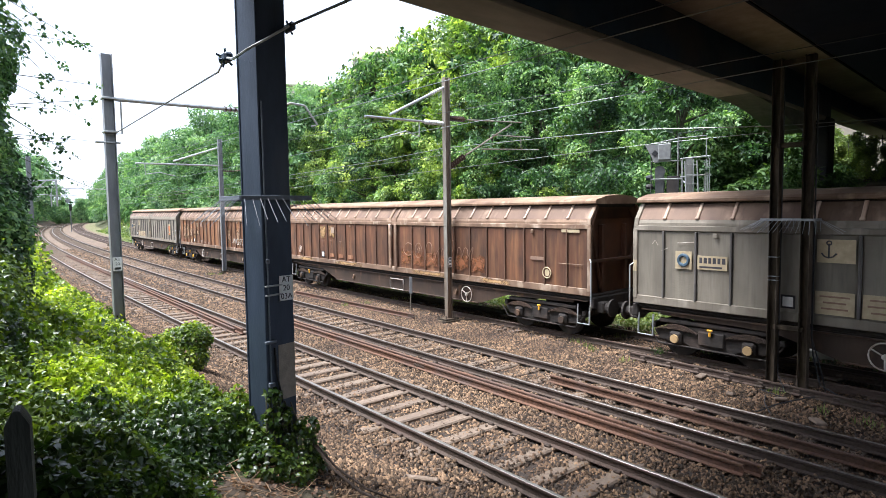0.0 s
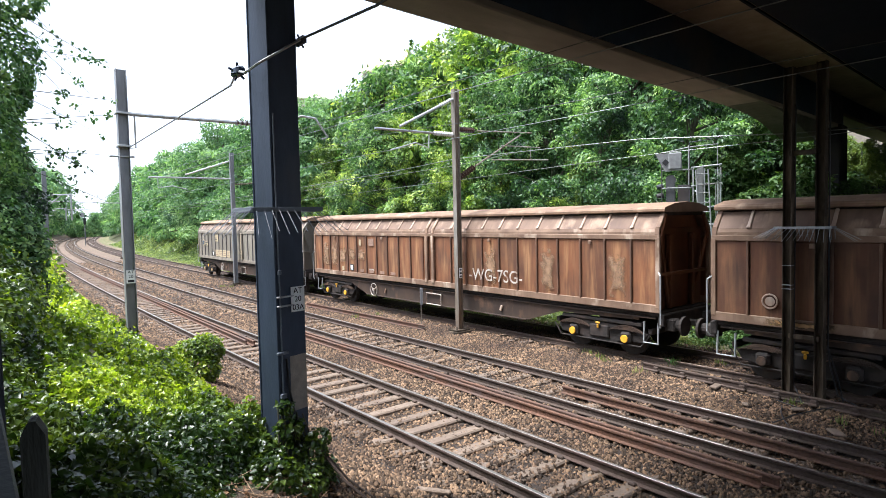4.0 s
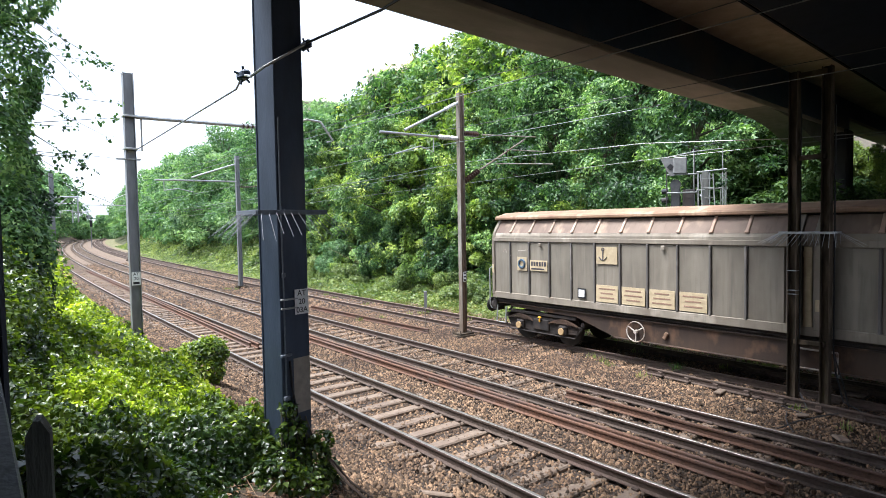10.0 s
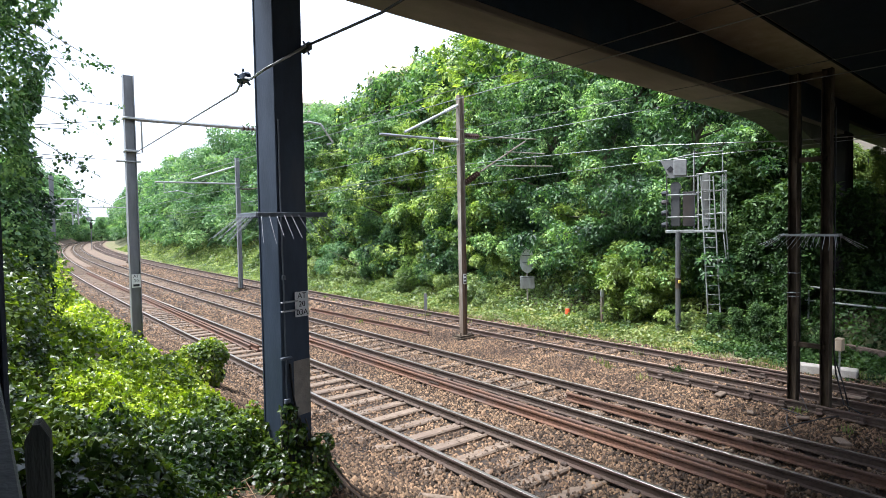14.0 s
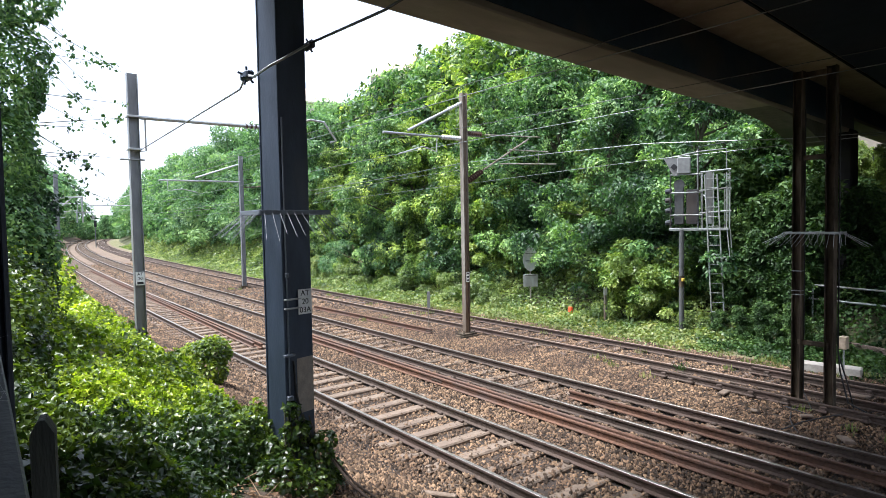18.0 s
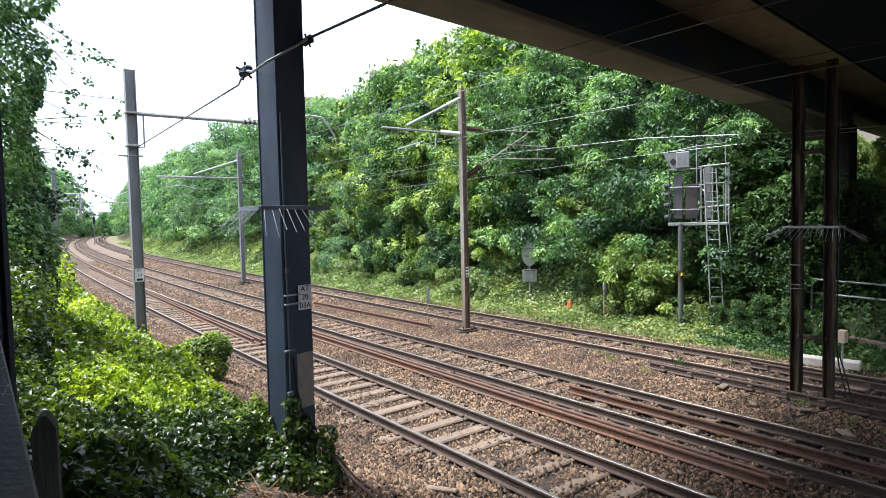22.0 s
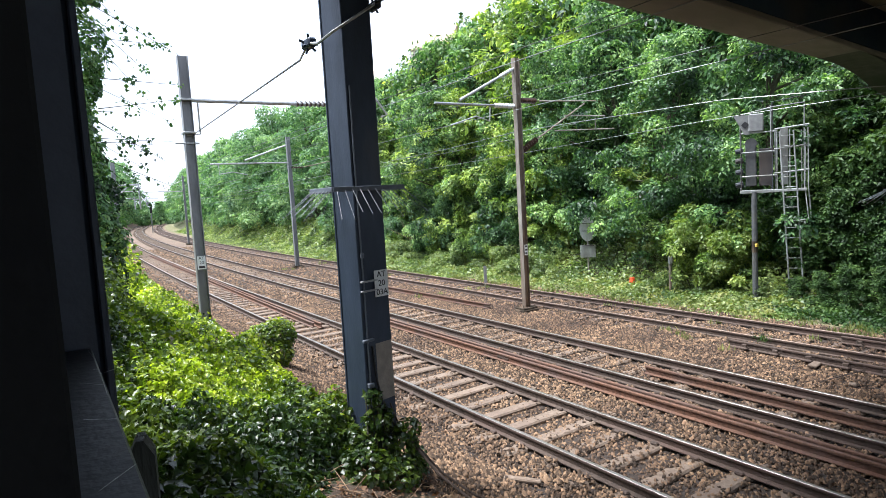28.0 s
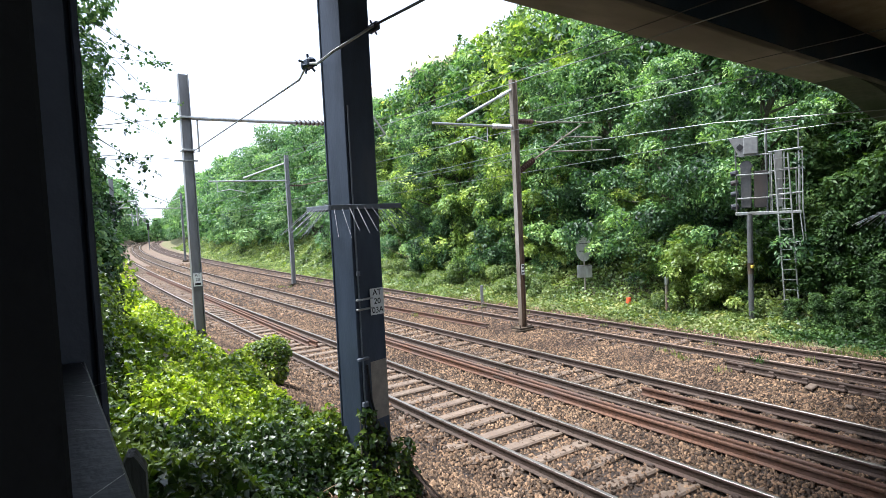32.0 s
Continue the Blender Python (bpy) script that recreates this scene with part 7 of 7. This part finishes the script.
def flowing(pts, n=5):
    """A smooth line through the points."""
    p = [Vector(q) for q in pts]
    p = [p[0] * 2 - p[1], *p, p[-1] * 2 - p[-2]]
    out = []
    for a, b, c, d in zip(p, p[1:], p[2:], p[3:]):
        for i in range(n):
            t = i / n
            out.append(tuple(0.5 * (2 * b + (c - a) * t + (2 * a - 5 * b + 4 * c - d) * t * t + (3 * b - a - 3 * c + d) * t ** 3)))
    return out + [tuple(p[-2])]


PALE_SCRAWL = surface("faded_pale_scrawl", (0.22, 0.135, 0.088), (0.32, 0.205, 0.14), 0.8, 0, 12, 0.1)


def scrawl(w, pts, r, material, label):
    part("graffiti", G().pipe([(-1.285, y, z) for y, z in pts], r, 5), material, w, label)


def feathered(name, c1, c2, thin=0.0):
    """Worn paint that thins out unevenly towards its edges."""
    m = surface(name, c1, c2, 0.8, 0, 7, 0.1)
    n, l = m.node_tree.nodes, m.node_tree.links
    tc = n.new("ShaderNodeTexCoord")
    sp = n.new("ShaderNodeSeparateXYZ")
    l.new(tc.outputs["Generated"], sp.inputs[0])
    ends = []
    for axis in ("Y", "Z"):
        a = n.new("ShaderNodeMath")
        a.operation = "MULTIPLY_ADD"
        a.inputs[1].default_value, a.inputs[2].default_value = 2.0, -1.0
        l.new(sp.outputs[axis], a.inputs[0])
        c = n.new("ShaderNodeMath")
        c.operation = "ABSOLUTE"
        l.new(a.outputs[0], c.inputs[0])
        ends.append(c.outputs[0])
    far = n.new("ShaderNodeMath")
    far.operation = "MAXIMUM"
    l.new(ends[0], far.inputs[0])
    l.new(ends[1], far.inputs[1])
    ns = n.new("ShaderNodeTexNoise")
    ns.inputs["Scale"].default_value, ns.inputs["Detail"].default_value = 5.0, 6.0
    info = n.new("ShaderNodeObjectInfo")
    sh = n.new("ShaderNodeVectorMath")
    sh.operation = "MULTIPLY_ADD"
    sh.inputs[1].default_value = (19.0, 37.0, 11.0)
    l.new(info.outputs["Random"], sh.inputs[0])
    l.new(tc.outputs["Object"], sh.inputs[2])
    l.new(sh.outputs[0], ns.inputs["Vector"])
    add = n.new("ShaderNodeMath")
    add.operation = "MULTIPLY_ADD"
    add.inputs[1].default_value = 1.5
    l.new(ns.outputs["Fac"], add.inputs[0])
    l.new(far.outputs[0], add.inputs[2])
    cut = n.new("ShaderNodeMapRange")
    cut.inputs["From Min"].default_value, cut.inputs["From Max"].default_value = 1.75 - thin, 1.05 - thin
    l.new(add.outputs[0], cut.inputs[0])
    clear = n.new("ShaderNodeBsdfTransparent")
    mx = n.new("ShaderNodeMixShader")
    l.new(cut.outputs[0], mx.inputs[0])
    l.new(clear.outputs[0], mx.inputs[1])
    l.new(n["Principled BSDF"].outputs[0], mx.inputs[2])
    l.new(mx.outputs[0], n["Material Output"].inputs["Surface"])
    return m


WORN_PALE = feathered("worn_pale_paint", (0.22, 0.125, 0.068), (0.33, 0.21, 0.125), 0.15)
WORN_ORANGE = feathered("worn_orange_paint", (0.18, 0.065, 0.026), (0.28, 0.11, 0.044), 0.1)
WORN_YELLOW = feathered("worn_yellow_paint", (0.30, 0.17, 0.070), (0.42, 0.27, 0.13), 0.1)


def worn(w, y, z, wd, h, material, label):
    """A worn patch on a side panel."""
    return part("worn_patch", G().box((0, 0, 0), (0.002, wd, h)), material, w, label, at=pose(-1.2665, y, z))


TAN = (0.20, 0.105, 0.06)
TAN_CAP = surface("tan_axle_cover", (0.27, 0.18, 0.085), (0.38, 0.26, 0.13), 0.6)
RUB_ORANGE = streaked("rubbed_orange_paint", (0.25, 0.11, 0.05), (0.16, 0.07, 0.035), (0.42, 0.24, 0.13))
wagons = []
w, k = wagon("grey goods wagon with cream company plates at the train tail", GREY_PAINT, GREY_TRIM, ROOF_GREY, GREY_TRIM, TAN_CAP, YELLOW, (0.20, 0.18, 0.165))
quarry_marks(w, True)
wagons.append((w, k))
w, k = wagon("rust-brown goods wagon with rubbed panels and yellow axle ends", BROWN_LIGHT, BROWN_TRIM, ROOF_RUST, BROWN_TRIM, YELLOW, YELLOW, TAN)
part("graffiti", text_mesh("-WG-7SG-", 0.56, CHALK), None, w, "white sprayed tag", at=pose(-1.292, -3.45, 1.98, 90, 0, -90))
framed_notice(w)
decal(w, "stencil", py(4), 2.95, 0.40, 0.30, SCRAWL, "faded stencil block")
for i in (5, 4, 3, 2):
    decal(w, "stencil", py(i), 1.72, 0.34, 0.12, SCRAWL, "faded stencilled lines")
for i, z, hh in ((9, 2.35, 1.25), (8, 2.35, 1.2), (7, 2.35, 0.75), (6, 2.42, 0.6), (5, 2.40, 0.55)):
    worn(w, py(i), z, 0.62, hh, WORN_PALE, "pale rubbed patch of paint")
decal(w, "stencil", py(7), 1.75, 0.18, 0.18, CREAM, "small cream label")
decal(w, "stencil", py(4), 1.80, 0.36, 0.07, CHALK, "small white stencil")
decal(w, "stencil", py(5) + 0.1, 2.93, 0.16, 0.26, CREAM, "small framed stencil")
for i in (1, 3, 6, 9):
    worn(w, py(i, -1), 2.3, 0.6, 1.3, WORN_PALE, "pale rubbed patch of paint")
wagons.append((w, k))
w, k = wagon("dark rust-brown goods wagon with a faded sprayed scrawl along its side", BROWN_PAINT, BROWN_TRIM, ROOF_RUST, BROWN_TRIM, SOLE, YELLOW, TAN, -4.185)
part("crest_disc", G().ring((-1.272, -7.75, 1.95), 0.15, 0.02).rod((-1.268, -7.75, 1.95), (-1.274, -7.75, 1.95), 0.10, 14), CREAM, w, "round cream crest")
for stroke in (((-1.25, 2.52), (-1.0, 2.58), (-0.76, 2.42), (-0.74, 2.25), (-0.95, 2.10), (-1.18, 2.14)),
               ((-1.45, 2.3), (-1.52, 2.52), (-1.70, 2.58), (-1.86, 2.38), (-1.80, 2.12), (-1.62, 2.05), (-1.48, 2.14), (-1.45, 2.3)),
               ((-1.60, 2.38), (-1.68, 2.44), (-1.74, 2.34), (-1.66, 2.24), (-1.60, 2.38)),
               ((-2.08, 2.0), (-2.12, 2.45), (-2.25, 2.64), (-2.42, 2.56), (-2.48, 2.30), (-2.44, 2.06), (-2.60, 2.02), (-2.72, 2.28), (-2.92, 2.48)),
               ((-2.98, 2.34), (-3.08, 2.44), (-3.12, 2.16), (-3.26, 2.12), (-3.40, 2.36), (-3.50, 2.70), (-3.66, 2.72), (-3.62, 2.44), (-3.50, 2.32)),
               ((-3.78, 2.06), (-3.88, 2.50), (-4.02, 2.44), (-4.04, 2.18), (-4.22, 2.52), (-4.36, 2.42), (-4.32, 2.16), (-4.62, 2.56), (-4.52, 2.10))):
    scrawl(w, flowing(stroke), 0.010, PALE_SCRAWL, "faded looping sprayed line")
decal(w, "stencil", -7.4, 2.35, 0.55, 0.10, SCRAWL, "faded stencilled lines")
decal(w, "data_bar", -8.6, 3.17, 0.62, 0.08, CREAM, "pale number strip", -1.276)
part("crest_disc", G().ring((-1.272, 8.0, 1.95), 0.15, 0.02).rod((-1.268, 8.0, 1.95), (-1.274, 8.0, 1.95), 0.10, 14), RIB_TAN, w, "round tan crest")
framed_notice(w)
for i in (6, 5, 4, 3):
    part("graffiti", G().pipe([(-1.274, py(i) + 0.12, 2.45), (-1.274, py(i) - 0.12, 2.45), (-1.274, py(i), 2.45), (-1.274, py(i) + 0.02, 2.15)], 0.008, 5), SCRAWL, w, "faint chalked stroke")
    decal(w, "stencil", py(i), 1.80, 0.36, 0.16, RUB_ORANGE, "rubbed orange label", -1.2665)
decal(w, "stencil", py(5) - 0.1, 2.93, 0.30, 0.26, RIB_TAN, "faded tan stencil block")
part("door_line", G().pipe([(-1.275, -8.2, 2.25), (-1.275, -9.0, 2.25)], 0.012), BROWN_TRIM, w)
for i in range(6):
    worn(w, py(i, -1), 2.03 - 0.02 * (i % 2), 0.78, 0.62, WORN_ORANGE, "orange sprayed band worn thin")
for i in (6, 5):
    worn(w, py(i), 2.85, 0.62, 0.6, WORN_YELLOW, "yellowed remains of a label")
for y_, l_ in ((-2.2, 2.2), (-5.6, 1.6), (3.4, 2.4), (7.4, 1.5)):
    part("worn_patch", G().box((0, 0, 0), (0.002, l_, 0.15)), WORN_YELLOW, w, "scuffed bare patch on the lower rail", at=pose(-1.272, y_, 1.51))
wagons.append((w, k))
w, k = wagon("grey goods wagon with cream company plates and rusty roof cap", GREY_PAINT, GREY_TRIM, ROOF_RUST, GREY_TRIM, TAN_CAP, YELLOW, (0.20, 0.18, 0.165))
quarry_marks(w, False)
wagons.append((w, k))


def motions():
    """The train rolls past towards the bridge at a steady pace; its wheels turn with it."""
    speed, lane = 5.37, 14.49
    for i, (w, wheels) in enumerate(wagons):
        rows = []
        for n in range(0, 65):
            t = n * 0.5
            y = 19.3 - speed * (t - 9.0) - HALF - 19.8 * i
            rows.append((t, pose(lane + bend(y), y, 0, 0, 0, -math.degrees(math.atan(0.0008 * max(0.0, y - 8.0))))))
        walk(w, rows)
        for o in wheels:
            m = o.matrix_basis.copy()
            walk(o, [(n * 0.1, m @ pose(0, 0, 0, math.degrees(speed * n * 0.1 / 0.46))) for n in range(0, 321)])


motions()
